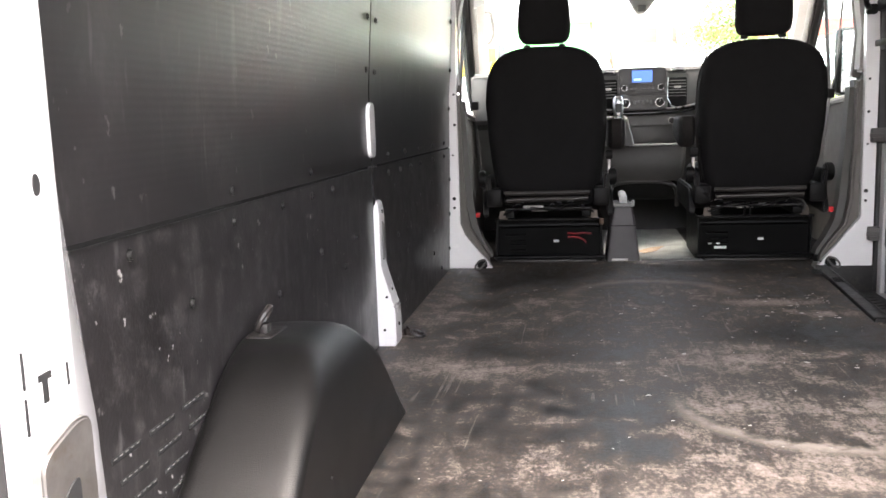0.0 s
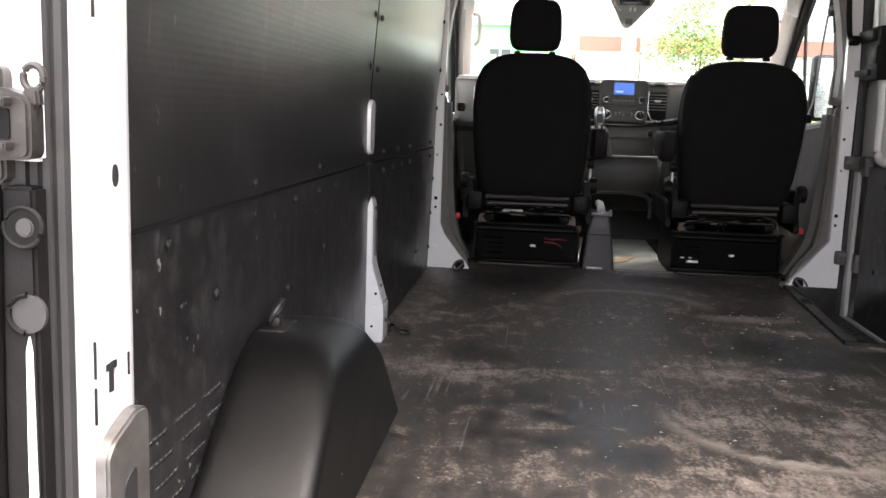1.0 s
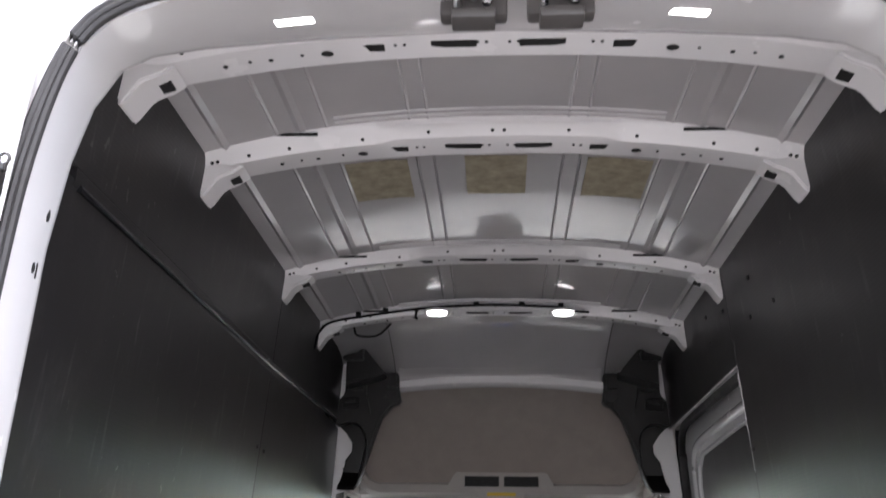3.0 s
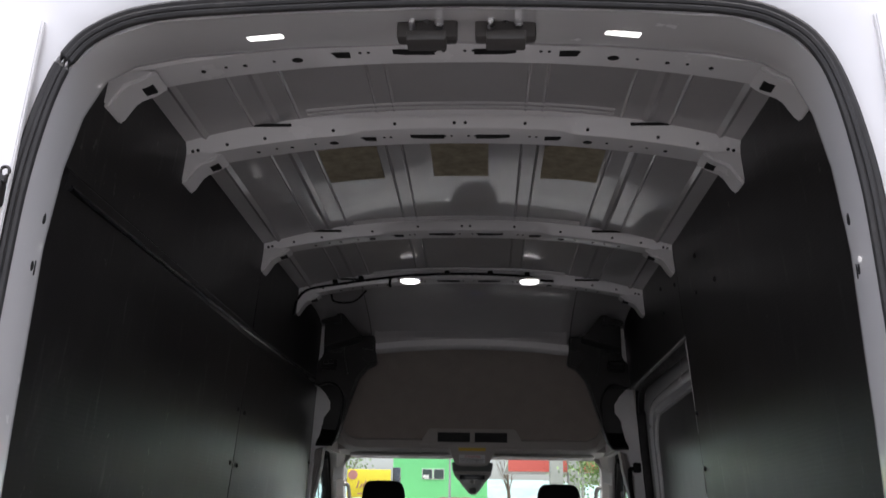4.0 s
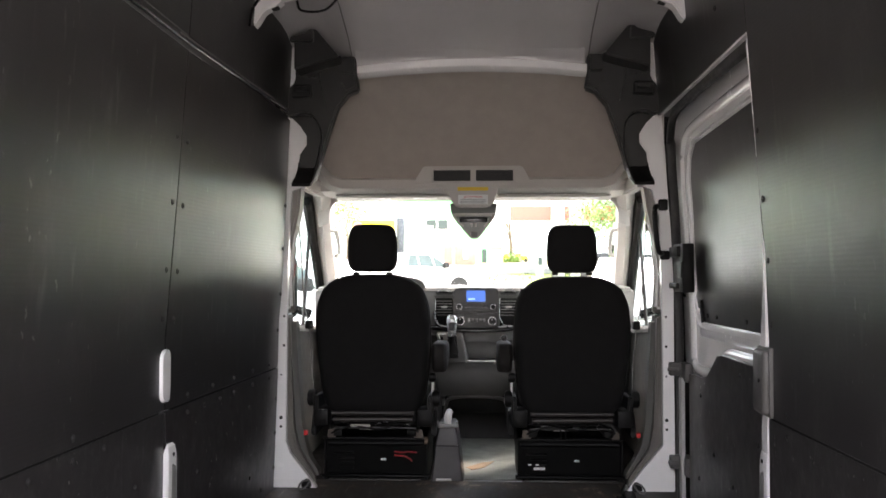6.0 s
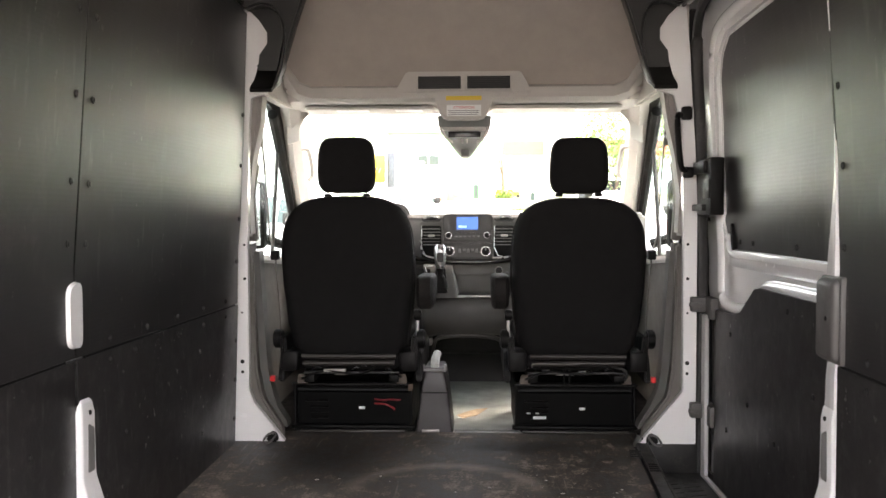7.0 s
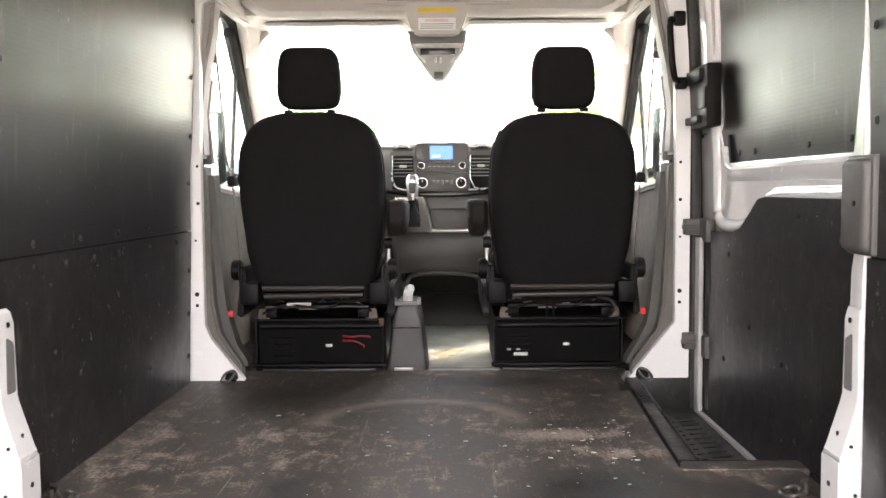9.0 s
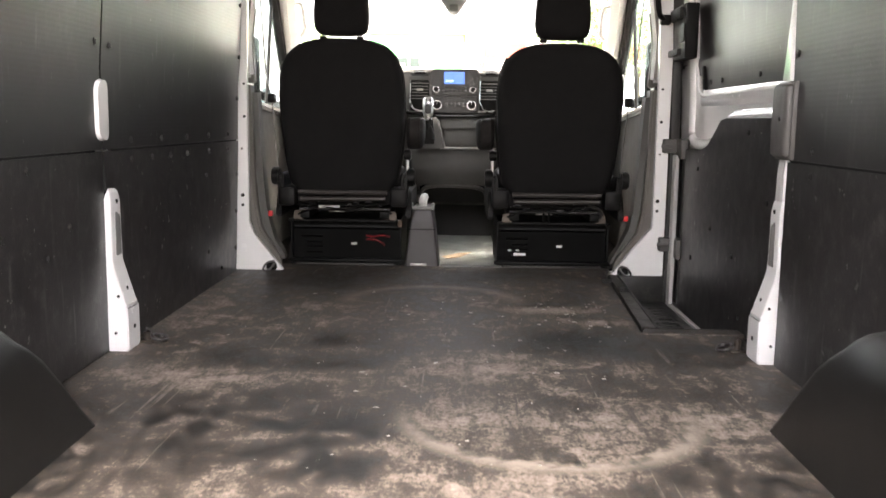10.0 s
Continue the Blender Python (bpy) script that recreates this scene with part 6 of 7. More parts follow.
# centre stack
cs = part("radio_panel", prism(rounded([(-0.098, 0.745), (0.132, 0.745), (0.135, 0.86), (0.125, 0.876), (-0.088, 0.876), (-0.102, 0.86)], 0.014), "y", 4.0, 4.06, 0.006), RADIO, dash, "dark radio panel")
part("screen", box(-0.035, 0.066, 3.996, 4.0, 0.803, 0.862), SCREEN, cs, "glowing blue display")
part("screen_icon", box(-0.026, 0.012, 3.995, 3.9955, 0.812, 0.822), ICON, cs)
for x, z, r in ((-0.073, 0.776, 0.014), (0.107, 0.776, 0.014)):
    kb = part("knob", disc((x, 3.988, z), r - 0.001, 0.034, (0, 1, 0), sides=20, bevel=0.003), BLACK, cs)
    part("knob_ring", disc((x, 3.996, z), r + 0.0008, 0.012, (0, 1, 0), sides=20, bevel=0.002), SILVER, kb)
for k in range(6):
    for z in (0.768, 0.784):
        part("key", box(-0.045 + 0.021 * k, -0.031 + 0.021 * k, 3.996, 4.0, z, z + 0.006, 0.001), DARKTRIM if z > 0.77 else GREYTRIM, cs)
hp = part("climate_panel", prism(rounded([(-0.10, 0.665), (0.132, 0.665), (0.135, 0.742), (-0.103, 0.742)], 0.012), "y", 4.005, 4.06, 0.005), RADIO, dash, "black climate panel")
for x in (-0.068, 0.102):
    kb = part("knob", disc((x, 3.992, 0.70), 0.0195, 0.034, (0, 1, 0), sides=24, bevel=0.003), BLACK, hp)
    part("pointer", box(x - 0.001, x + 0.001, 3.974, 3.976, 0.704, 0.716), WHITELABEL, kb)
    part("knob_ring", disc((x, 3.999, 0.70), 0.0222, 0.014, (0, 1, 0), sides=24, bevel=0.002), SILVER, kb)
for k in range(5):
    part("key", box(-0.028 + 0.020 * k, -0.014 + 0.020 * k, 4.001, 4.005, 0.692 + 0.008 * (k % 2), 0.712, 0.001), GREYTRIM, hp)


def air_vent(x0, x1):
    v = part("air_vent", box(x0, x1, 4.012, 4.06, 0.665, 0.825, 0.012), BLACK, dash, "slatted air vent")
    for k in range(6):
        part("vent_slat", box(x0 + 0.008, x1 - 0.008, 4.004, 4.03, 0.728 + 0.015 * k, 0.7325 + 0.015 * k, 0.001), GREYTRIM, v)
    part("vent_tab", box((x0 + x1) / 2 - 0.016, (x0 + x1) / 2 + 0.016, 3.998, 4.01, 0.768, 0.779, 0.002), BEIGE, v)
    part("vent_rim", tube([(x0 + 0.004, 4.01, 0.82), (x0 + 0.002, 4.01, 0.72), (x0 + 0.02, 4.008, 0.68), (x1 - 0.01, 4.006, 0.662)], 0.0025, sides=6), SILVER, v)
    part("storage_lid", prism(rounded([(x0, 0.855), (x1, 0.855), (x1 - 0.01, 0.84), (x0 + 0.01, 0.84)], 0.004), "y", 4.02, 4.05, 0.002), DARKTRIM, v)


air_vent(-0.205, -0.105)
air_vent(0.14, 0.24)
air_vent(-0.76, -0.66)
air_vent(0.66, 0.76)
part("trim_band", tube(curve([(-0.34, 4.03, 0.70), (-0.24, 4.015, 0.668), (-0.10, 4.0, 0.651), (0.02, 3.997, 0.648), (0.14, 4.0, 0.651), (0.28, 4.015, 0.668), (0.40, 4.03, 0.70)], 6), 0.011, sides=10), GLOSSBLACK, dash, "gloss black band across the dash")
part("trim_line", tube(curve([(0.135, 4.0, 0.668), (0.20, 4.0, 0.672), (0.27, 4.005, 0.685), (0.42, 4.015, 0.72)], 5), 0.004, sides=8), SILVER, dash)
part("trim_line", tube(curve([(-0.105, 4.0, 0.668), (-0.17, 4.0, 0.674), (-0.20, 4.005, 0.70), (-0.208, 4.008, 0.75)], 5), 0.0035, sides=8), SILVER, dash)
for x in (-0.155, 0.195):
    g = part("speaker_grille", disc((x, 4.036, 0.852), 0.036, 0.03, (0, 0.85, 0.5), sides=24, bevel=0.004, flat=0.45), BLACK, dash, "oval speaker grille")
    part("grille_rim", tube([(x + 0.036 * math.cos(q), 4.022 - 0.004 * math.sin(q), 0.858 + 0.014 * math.sin(q)) for q in [2 * math.pi * k / 20 for k in range(21)]], 0.002, sides=6), GREYTRIM, g)
for x0, x1, sl in ((-0.212, -0.103, 0.012), (0.138, 0.247, -0.012)):
    part("vent_surround", prism([(x0, 0.838), (x1, 0.838), (x1 + max(sl, 0) * 0.3, 0.668), (x0 + sl, 0.668)], "y", 4.016, 4.06, 0.004), COVERGREY, dash, "grey vent surround")
for k in (-1, 1):
    part("panel_wing", prism([(0.017 + k * 0.118, 0.80), (0.017 + k * 0.126, 0.775), (0.017 + k * 0.124, 0.755), (0.017 + k * 0.112, 0.748), (0.017 + k * 0.112, 0.80)], "y", 3.998, 4.04, 0.003), DASH, cs)
part("socket", disc((0.165, 4.038, 0.607), 0.0165, 0.03, (0, 1, 0), sides=18, bevel=0.003), GLOSSBLACK, dash)
part("socket_ring", disc((0.165, 4.04, 0.607), 0.019, 0.01, (0, 1, 0), sides=18, bevel=0.002), STEEL, dash)
part("switch_panel", prism(rounded([(-0.05, 0.585), (0.22, 0.585), (0.22, 0.645), (-0.05, 0.645)], 0.01), "y", 4.05, 4.15, 0.006), DASH, dash)

cons = thing("centre_console", (0, 4.0, 0.3), "dark grey lower console with an open shelf", "console")
part("tray", loft([[(x, y, z) for x, y in rounded([(-w, f), (w + 0.02, f), (w + 0.02, 4.3), (-w, 4.3)], 0.03)] for z, w, f in ((0.305, 0.185, 3.965), (0.33, 0.195, 3.945), (0.40, 0.205, 3.935), (0.475, 0.212, 3.95), (0.488, 0.212, 3.96))]), CONSOLE, cons)
part("tray_rim", tube(curve([(-0.052, 3.955, 0.50), (-0.045, 3.95, 0.490), (0.06, 3.95, 0.488), (0.19, 3.955, 0.490), (0.2, 3.96, 0.50)], 5), 0.006, sides=10), PODGREY, cons, "pale rounded shelf rim")
part("shelf_pad", box(-0.03, 0.19, 4.0, 4.12, 0.486, 0.492, 0.003), DARKTRIM, cons)
part("shelf_end", prism(rounded([(4.0, 0.49), (4.12, 0.49), (4.12, 0.60), (4.04, 0.60)], 0.015), "x", 0.195, 0.215, 0.004), CONSOLE, cons)
part("shelf_back", box(-0.05, 0.20, 4.12, 4.14, 0.485, 0.59, 0.005), DASH, cons)
part("skirt", prism([(3.98, 0.31), (4.3, 0.29), (4.3, 0.18), (4.05, 0.20), (4.01, 0.23)], "x", -0.15, 0.19, 0.01), BLACK, cons)
part("skirt_rim", tube(curve([(-0.15, 4.03, 0.17), (-0.146, 4.0, 0.24), (-0.12, 3.975, 0.29), (0.0, 3.968, 0.303), (0.15, 3.975, 0.29), (0.186, 4.0, 0.24), (0.19, 4.03, 0.17)], 6), 0.010), CONSOLE, cons)
gear = thing("gear_lever", (-0.11, 3.95, 0.5), "silver topped automatic gear lever on a raised console", "gear lever")
part("plinth", loft([[(x, y, z) for x, y in rounded([(a, f), (b, f), (b, 4.14), (a, 4.14)], 0.012)] for z, a, b, f in ((0.488, -0.165, -0.03, 3.895), (0.53, -0.172, -0.036, 3.90), (0.60, -0.185, -0.052, 3.915), (0.630, -0.192, -0.062, 3.925), (0.638, -0.188, -0.07, 3.935))]), CONSOLE, gear)
part("boot", loft([[(-0.108 + w * math.cos(q), 3.885 + 0.7 * w * math.sin(q), z) for q in [2 * math.pi * k / 14 for k in range(14)]] for z, w in ((0.535, 0.036), (0.56, 0.032), (0.585, 0.021), (0.60, 0.015))]), BLACK, gear, "black lever boot")
part("gear_scale", prism(rounded([(-0.158, 0.545), (-0.146, 0.535), (-0.156, 0.622), (-0.172, 0.622)], 0.004), "y", 3.886, 3.90), GLOSSBLACK, gear, "dark gear position strip")
part("cheek", loft([[(-0.032 - k * 0.03, 3.905 + 0.03 * k, 0.495 + 0.135 * k), (-0.028 - k * 0.03, 3.905 + 0.03 * k, 0.495 + 0.135 * k), (-0.026 - k * 0.03, 4.10, 0.495 + 0.135 * k), (-0.03 - k * 0.03, 4.10, 0.495 + 0.135 * k)] for k in (0.0, 0.5, 1.0)]), GREYTRIM, gear, "grey side cheek")
part("gate", prism(rounded([(-0.135, 0.51), (-0.075, 0.51), (-0.085, 0.63), (-0.13, 0.63)], 0.008), "y", 3.889, 3.93, 0.001), BLACK, gear)
part("gate_trim", tube([(-0.143, 3.888, 0.53), (-0.16, 3.895, 0.58), (-0.182, 3.91, 0.634), (-0.135, 3.91, 0.637)], 0.0025, sides=6), SILVER, gear)
rings = []
for z, w, d in ((0.535, 0.014, 0.012), (0.60, 0.013, 0.012), (0.625, 0.019, 0.015), (0.66, 0.024, 0.019), (0.70, 0.029, 0.021), (0.722, 0.027, 0.019), (0.736, 0.016, 0.01)):
    rings.append([(-0.108 + w * math.cos(a), 3.88 + d * math.sin(a), z) for a in [2 * math.pi * k / 14 for k in range(14)]])
part("shaft", loft(rings[:3]), BLACK, gear)
part("knob", loft(rings[2:]), SILVER, gear, "silver gear knob")
part("knob_inset", prism(rounded([(-0.122, 0.655), (-0.094, 0.655), (-0.092, 0.70), (-0.124, 0.70)], 0.01), "y", 3.852, 3.862, 0.002), DARKTRIM, gear)
wheel = thing("steering_wheel", (-0.44, 3.86, 0.72), "black steering wheel behind the driver's seat", "steering wheel")
tilt = Matrix.Translation((-0.44, 3.86, 0.72)) @ Matrix.Rotation(radians(-30), 4, "X")
pts = [tilt @ Vector((0.19 * math.cos(a), 0, 0.19 * math.sin(a))) for a in [2 * math.pi * k / 40 for k in range(41)]]
part("rim", tube(pts, 0.015), BLACK, wheel)
b = disc((0, 0, 0), 0.07, 0.05, (0, 1, 0), bevel=0.012)
b.transform(tilt)
part("hub", b, BLACK, wheel)
for a in (0, math.pi, -math.pi / 2):
    part("spoke", tube([tilt @ Vector((0.06 * math.cos(a), 0, 0.06 * math.sin(a))), tilt @ Vector((0.185 * math.cos(a), 0, 0.185 * math.sin(a)))], 0.014), BLACK, wheel)

hb = thing("handbrake", (-0.11, 3.4, 0), "handbrake lever with a grey plastic housing", "handbrake")
part("housing", loft([[(x, y, z) for x, y in rounded([(-0.11 - w, 3.325 + o2), (-0.11 + w, 3.325 + o2), (-0.11 + w, 3.56), (-0.11 - w, 3.56)], 0.012)] for z, w, o2 in ((-0.01, 0.075, 0.0), (0.02, 0.072, 0.0), (0.17, 0.055, 0.004), (0.24, 0.042, 0.01), (0.25, 0.036, 0.016))]), BRAKEGREY, hb)
part("cradle", box(-0.152, -0.068, 3.328, 3.40, 0.243, 0.258, 0.004), GREYTRIM, hb)
for x in (-0.155, -0.065):
    part("cradle_ear", box(x - 0.006, x + 0.006, 3.326, 3.36, 0.245, 0.272, 0.003), PODGREY, hb)
part("seam", box(-0.167, -0.053, 3.3245, 3.33, 0.158, 0.162), BLACK, hb)
part("lever", tube(curve([(-0.108, 3.365, 0.235), (-0.108, 3.358, 0.262), (-0.108, 3.375, 0.280), (-0.108, 3.45, 0.286), (-0.108, 3.56, 0.28)], 5), 0.018), LEVER_AND_SHADE, hb, "pale grey lever")
part("fixing", box(-0.16, -0.09, 3.318, 3.33, 0.0, 0.012, 0.002), STEEL, hb, "rusty foot bracket")


def seat(s):
    cx = -0.440 if s < 0 else 0.453
    st = tagged(thing("front_seat", (cx, 3.45, 0)), "black cloth bucket seat on a black steel pedestal, seen from behind" if s < 0 else "black cloth passenger seat on a black steel pedestal", "seat", "front seats")
    rings = []
    for z, w, d0, d1 in ((0.325, 0.20, 3.235, 3.33), (0.36, 0.225, 3.215, 3.36), (0.45, 0.240, 3.19, 3.38), (0.6, 0.255, 3.165, 3.37), (0.72, 0.259, 3.15, 3.35), (0.79, 0.254, 3.147, 3.335), (0.82, 0.2485, 3.147, 3.328), (0.845, 0.242, 3.148, 3.32), (0.866, 0.233, 3.149, 3.315), (0.884, 0.222, 3.150, 3.31), (0.900, 0.208, 3.152, 3.303), (0.914, 0.191, 3.156, 3.297), (0.926, 0.170, 3.160, 3.29), (0.936, 0.145, 3.166, 3.284), (0.943, 0.115, 3.173, 3.278), (0.947, 0.08, 3.184, 3.27)):
        w *= 0.988
        c = rounded([(-w, d0), (w, d0), (w, d1), (-w, d1)], 0.05, 5)
        rings.append([(cx + x, y + (0.02 * (abs(x) / w) ** 3 if y < d0 + 0.05 else 0), z) for x, y in c])
    drop = 0.0 if s < 0 else 0.010
    rings = [[(x, y, z - drop * max(0.0, z - 0.36) / 0.59) for x, y, z in r] for r in rings]
    back = part("backrest", loft(rings), FABRIC, st)
    for k in (-1, 1):
        pts = [(cx + k * w, y, z) for z, w, y in ((0.36, 0.222, 3.31), (0.45, 0.237, 3.31), (0.6, 0.252, 3.30), (0.74, 0.250, 3.28), (0.82, 0.240, 3.26), (0.88, 0.216, 3.25))]
        part("piping", tube(curve(pts, 3), 0.008), SEATSIDE, back)
    rings = []
    for k in range(19):
        u = -1 + 2 * k / 18
        u = math.copysign(1 - (1 - abs(u)) ** 1.6, u)
        f = (1 - abs(u) ** 3.4) ** (1 / 3.4) if abs(u) < 1 else 0.0
        f = 0.40 + 0.60 * f
        z = 1.065 + 0.107 * u
        w, d = 0.110 * f * (1.0 - 0.04 * u), 0.058 * f
        c = rounded([(-w, 3.22 - d), (w, 3.22 - d), (w, 3.22 + d), (-w, 3.22 + d)], 0.7 * d, 5)
        rings.append([(cx + x, y, z - 0.6 * drop) for x, y in c])
    part("headrest", loft(rings), FABRIC, st)
    for k in (-0.075, 0.075):
        part("headrest_post", disc((cx + k, 3.225, 0.955), 0.006, 0.05, (0, 0, 1), sides=10), SILVER, st)
        part("post_collar", box(cx + k - 0.014, cx + k + 0.014, 3.21, 3.24, 0.942, 0.956, 0.003), BLACK, st)
    rings = []
    for y, w, z0, z1 in ((3.30, 0.20, 0.26, 0.37), (3.36, 0.235, 0.25, 0.40), (3.6, 0.25, 0.25, 0.41), (3.76, 0.245, 0.26, 0.41), (3.80, 0.22, 0.29, 0.39)):
        c = rounded([(-w, z0), (w, z0), (w, z1), (-w, z1)], 0.04, 4)
        rings.append([(cx + x, y, z) for x, z in c])
    part("cushion", loft(rings), FABRIC, st)
    part("lower_tube", tube([(cx - 0.185, 3.225, 0.322), (cx + 0.185, 3.225, 0.322)], 0.010), TUBEBROWN, st)
    # recliner covers
    for k in (-1, 1):
        x0, x1 = sorted((cx + k * 0.198, cx + k * 0.270))
        part("recliner_cover", box(x0, x1, 3.222, 3.36, 0.262, 0.342, 0.012), BLACK, st)
        sh = rounded([(cx + k * 0.243, 0.325), (cx + k * 0.270, 0.325), (cx + k * 0.268, 0.39), (cx + k * 0.258, 0.405), (cx + k * 0.246, 0.39)], 0.014)
        part("recliner_arm", prism(sh, "y", 3.225, 3.40, 0.008), BLACK, st)
        part("side_shield", prism(rounded([(3.24, 0.21), (3.80, 0.23), (3.80, 0.33), (3.30, 0.33)], 0.04), "x", cx + k * 0.262, cx + k * 0.285, 0.006), BLACK, st)
        part("recliner_knob", disc((cx + k * 0.283, 3.27, 0.385), 0.038, 0.035, (1, 0, 0), sides=20, bevel=0.006), BLACK, st)
    # armrest towards the middle of the cab
    k = -s
    ax = cx + k * 0.30
    arm = rounded([(3.19, 0.555), (3.24, 0.50), (3.50, 0.545), (3.53, 0.60), (3.50, 0.632), (3.21, 0.637)], 0.03)
    part("armrest", loft([[(ax + o, 3.36 + (yy - 3.36) * f, 0.578 + (zz - 0.578) * f) for yy, zz in arm] for o, f in ((-0.036, 0.72), (-0.031, 0.9), (-0.02, 1.0), (0.02, 1.0), (0.031, 0.9), (0.036, 0.72))]), SEATSIDE, st)
    part("armrest_pivot", disc((cx + k * 0.268, 3.27, 0.48), 0.022, 0.03, (1, 0, 0), bevel=0.004), BLACK, st)
    part("recliner_link", box(min(cx + k * 0.262, cx + k * 0.275), max(cx + k * 0.262, cx + k * 0.275), 3.262, 3.285, 0.36, 0.47, 0.004), STEEL, st)
    # pedestal: open topped pressed box
    ped = thing("seat_pedestal", (cx, 3.5, 0.0), "black pressed steel seat pedestal with cables behind it", "seat pedestal", "seat pedestals")
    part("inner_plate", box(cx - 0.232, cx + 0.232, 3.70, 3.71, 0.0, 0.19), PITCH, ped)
    part("top_flange", box(cx - 0.245, cx + 0.245, 3.322, 3.36, 0.188, 0.197, 0.003), BLACKSTEEL, ped)
    part("foot_flange", box(cx - 0.25, cx + 0.25, 3.325, 3.36, 0.012, 0.026, 0.003), BLACKSTEEL, ped)
    for j in (-1, 1):
        part("side_plate", box(cx + j * 0.236 - 0.003, cx + j * 0.236 + 0.003, 3.342, 3.78, 0.0, 0.19), BLACKSTEEL, ped)
    part("base_plate", box(cx - 0.235, cx + 0.235, 3.343, 3.78, -0.012, 0.012), BLACKSTEEL, ped)
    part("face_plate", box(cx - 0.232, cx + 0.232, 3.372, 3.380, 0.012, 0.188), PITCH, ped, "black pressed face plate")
    part("face_fold", prism([(3.362, 0.160), (3.372, 0.150), (3.372, 0.166), (3.364, 0.168)], "x", cx - 0.225, cx + 0.225), BLACKSTEEL, ped)
    for j, z in enumerate((0.045, 0.07, 0.09, 0.115)):
        part("louvre", prism([(3.366, z), (3.373, z - 0.003), (3.373, z + 0.009)], "x", cx - 0.175 - 0.006 * (j == 3) * 4, cx - 0.105), BLACKSTEEL, ped)
    part("tool_clip", box(cx + 0.02, cx + 0.045, 3.365, 3.371, 0.083, 0.094, 0.002), WHITELABEL, ped, "small white label")
    part("rim_strip", box(cx - 0.235, cx + 0.235, 3.3205, 3.3225, 0.190, 0.193), BLACK, ped)
    for k2, z in ((-0.04, 0.228),):
        part("slide_lever", box(cx + k2 - 0.035, cx + k2 + 0.035, 3.34, 3.35, z, z + 0.006, 0.002), STEEL, st)
    for j in (-1, 1):
        if s < 0 and j > 0:
            part("rail_end", box(cx + j * 0.236 - 0.010, cx + j * 0.236 + 0.010, 3.315, 3.335, 0.168, 0.198, 0.003), TANDARK, st, "tan rail end block")
    part("foot_strip", box(cx - 0.21, cx + 0.21, 3.312, 3.326, 0.0, 0.010, 0.003), TUBEBROWN, ped)
    # seat slide rails and cross rods
    for j in (-0.17, 0.17):
        part("slide_rail", box(cx + j - 0.02, cx + j + 0.02, 3.30, 3.78, 0.205, 0.235, 0.004), BLACKSTEEL, st)
    part("cross_rod", tube([(cx - 0.19, 3.30, 0.245), (cx + 0.19, 3.30, 0.245)], 0.005), DARKTRIM, st)
    part("cross_rod", tube([(cx - 0.17, 3.32, 0.275), (cx + 0.12, 3.32, 0.27)], 0.005), STEEL, st)
    part("rear_tube", tube([(cx - 0.178, 3.235, 0.292), (cx + 0.178, 3.235, 0.296)], 0.011, sides=10), TUBEBROWN, st, "dull brown steel cross tube")
    for j, (a, z, w) in enumerate(((-0.135, 0.262, 0.022), (-0.115, 0.272, 0.012), (0.02, 0.262, 0.016), (0.05, 0.268, 0.02), (0.10, 0.272, 0.03), (0.15, 0.255, 0.012)) if s < 0 else ((-0.16, 0.268, 0.03), (-0.10, 0.252, 0.035), (0.085, 0.276, 0.014), (0.105, 0.280, 0.014), (0.13, 0.262, 0.012), (0.05, 0.248, 0.04))):
        part("spring_clip", tube([(cx + a - w, 3.305, z - 0.004 * (-1) ** j), (cx + a, 3.298, z + 0.006), (cx + a + w, 3.304, z)], 0.0022, sides=6), SILVER, st, "bright spring wire")
    for a in (-0.2, 0.2):
        part("rail_bracket", prism(rounded([(cx + a - 0.022, 0.198), (cx + a + 0.022, 0.198), (cx + a + 0.016, 0.236), (cx + a - 0.016, 0.236)], 0.006), "y", 3.312, 3.322, 0.002), RUSTDARK, st)
    if s > 0:
        for a in (-0.045, -0.022):
            part("hanger", box(cx + a - 0.004, cx + a + 0.004, 3.31, 3.325, 0.198, 0.285, 0.002), BLACKSTEEL, st)
        part("wire_loop", tube(curve([(cx + 0.14, 3.30, 0.275), (cx + 0.185, 3.295, 0.262), (cx + 0.20, 3.30, 0.235), (cx + 0.18, 3.31, 0.205)], 5), 0.006, sides=8), DARKTRIM, st)
    part("cable", tube(curve([(cx - 0.2, 3.30, 0.22), (cx - 0.1, 3.29, 0.255), (cx + 0.03, 3.29, 0.24), (cx + 0.12, 3.30, 0.27), (cx + 0.2, 3.31, 0.225)], 6), 0.005), BLACK, st)
    if s < 0:
        part("cable", tube(curve([(cx + 0.085, 3.365, 0.125), (cx + 0.12, 3.355, 0.123), (cx + 0.15, 3.355, 0.126), (cx + 0.19, 3.365, 0.121)], 4), 0.004), REDCABLE, ped, "red battery cable")
        part("cable", tube(curve([(cx + 0.085, 3.365, 0.107), (cx + 0.13, 3.355, 0.106), (cx + 0.16, 3.355, 0.092), (cx + 0.165, 3.365, 0.082)], 4), 0.004), REDCABLE, ped, "red battery cable")
        part("lever_bar", box(cx - 0.11, cx - 0.02, 3.285, 3.30, 0.25, 0.262, 0.003), BEIGE, st)
    else:
        part("label", box(cx - 0.165, cx - 0.112, 3.364, 3.370, 0.046, 0.058, 0.002), WHITELABEL, ped, "small white label")
        for a in (-0.183, -0.148):
            part("label", box(cx + a - 0.008, cx + a + 0.008, 3.364, 3.370, 0.066, 0.073, 0.002), WHITELABEL, ped)
    return st


for s in (-1, 1):
    seat(s)

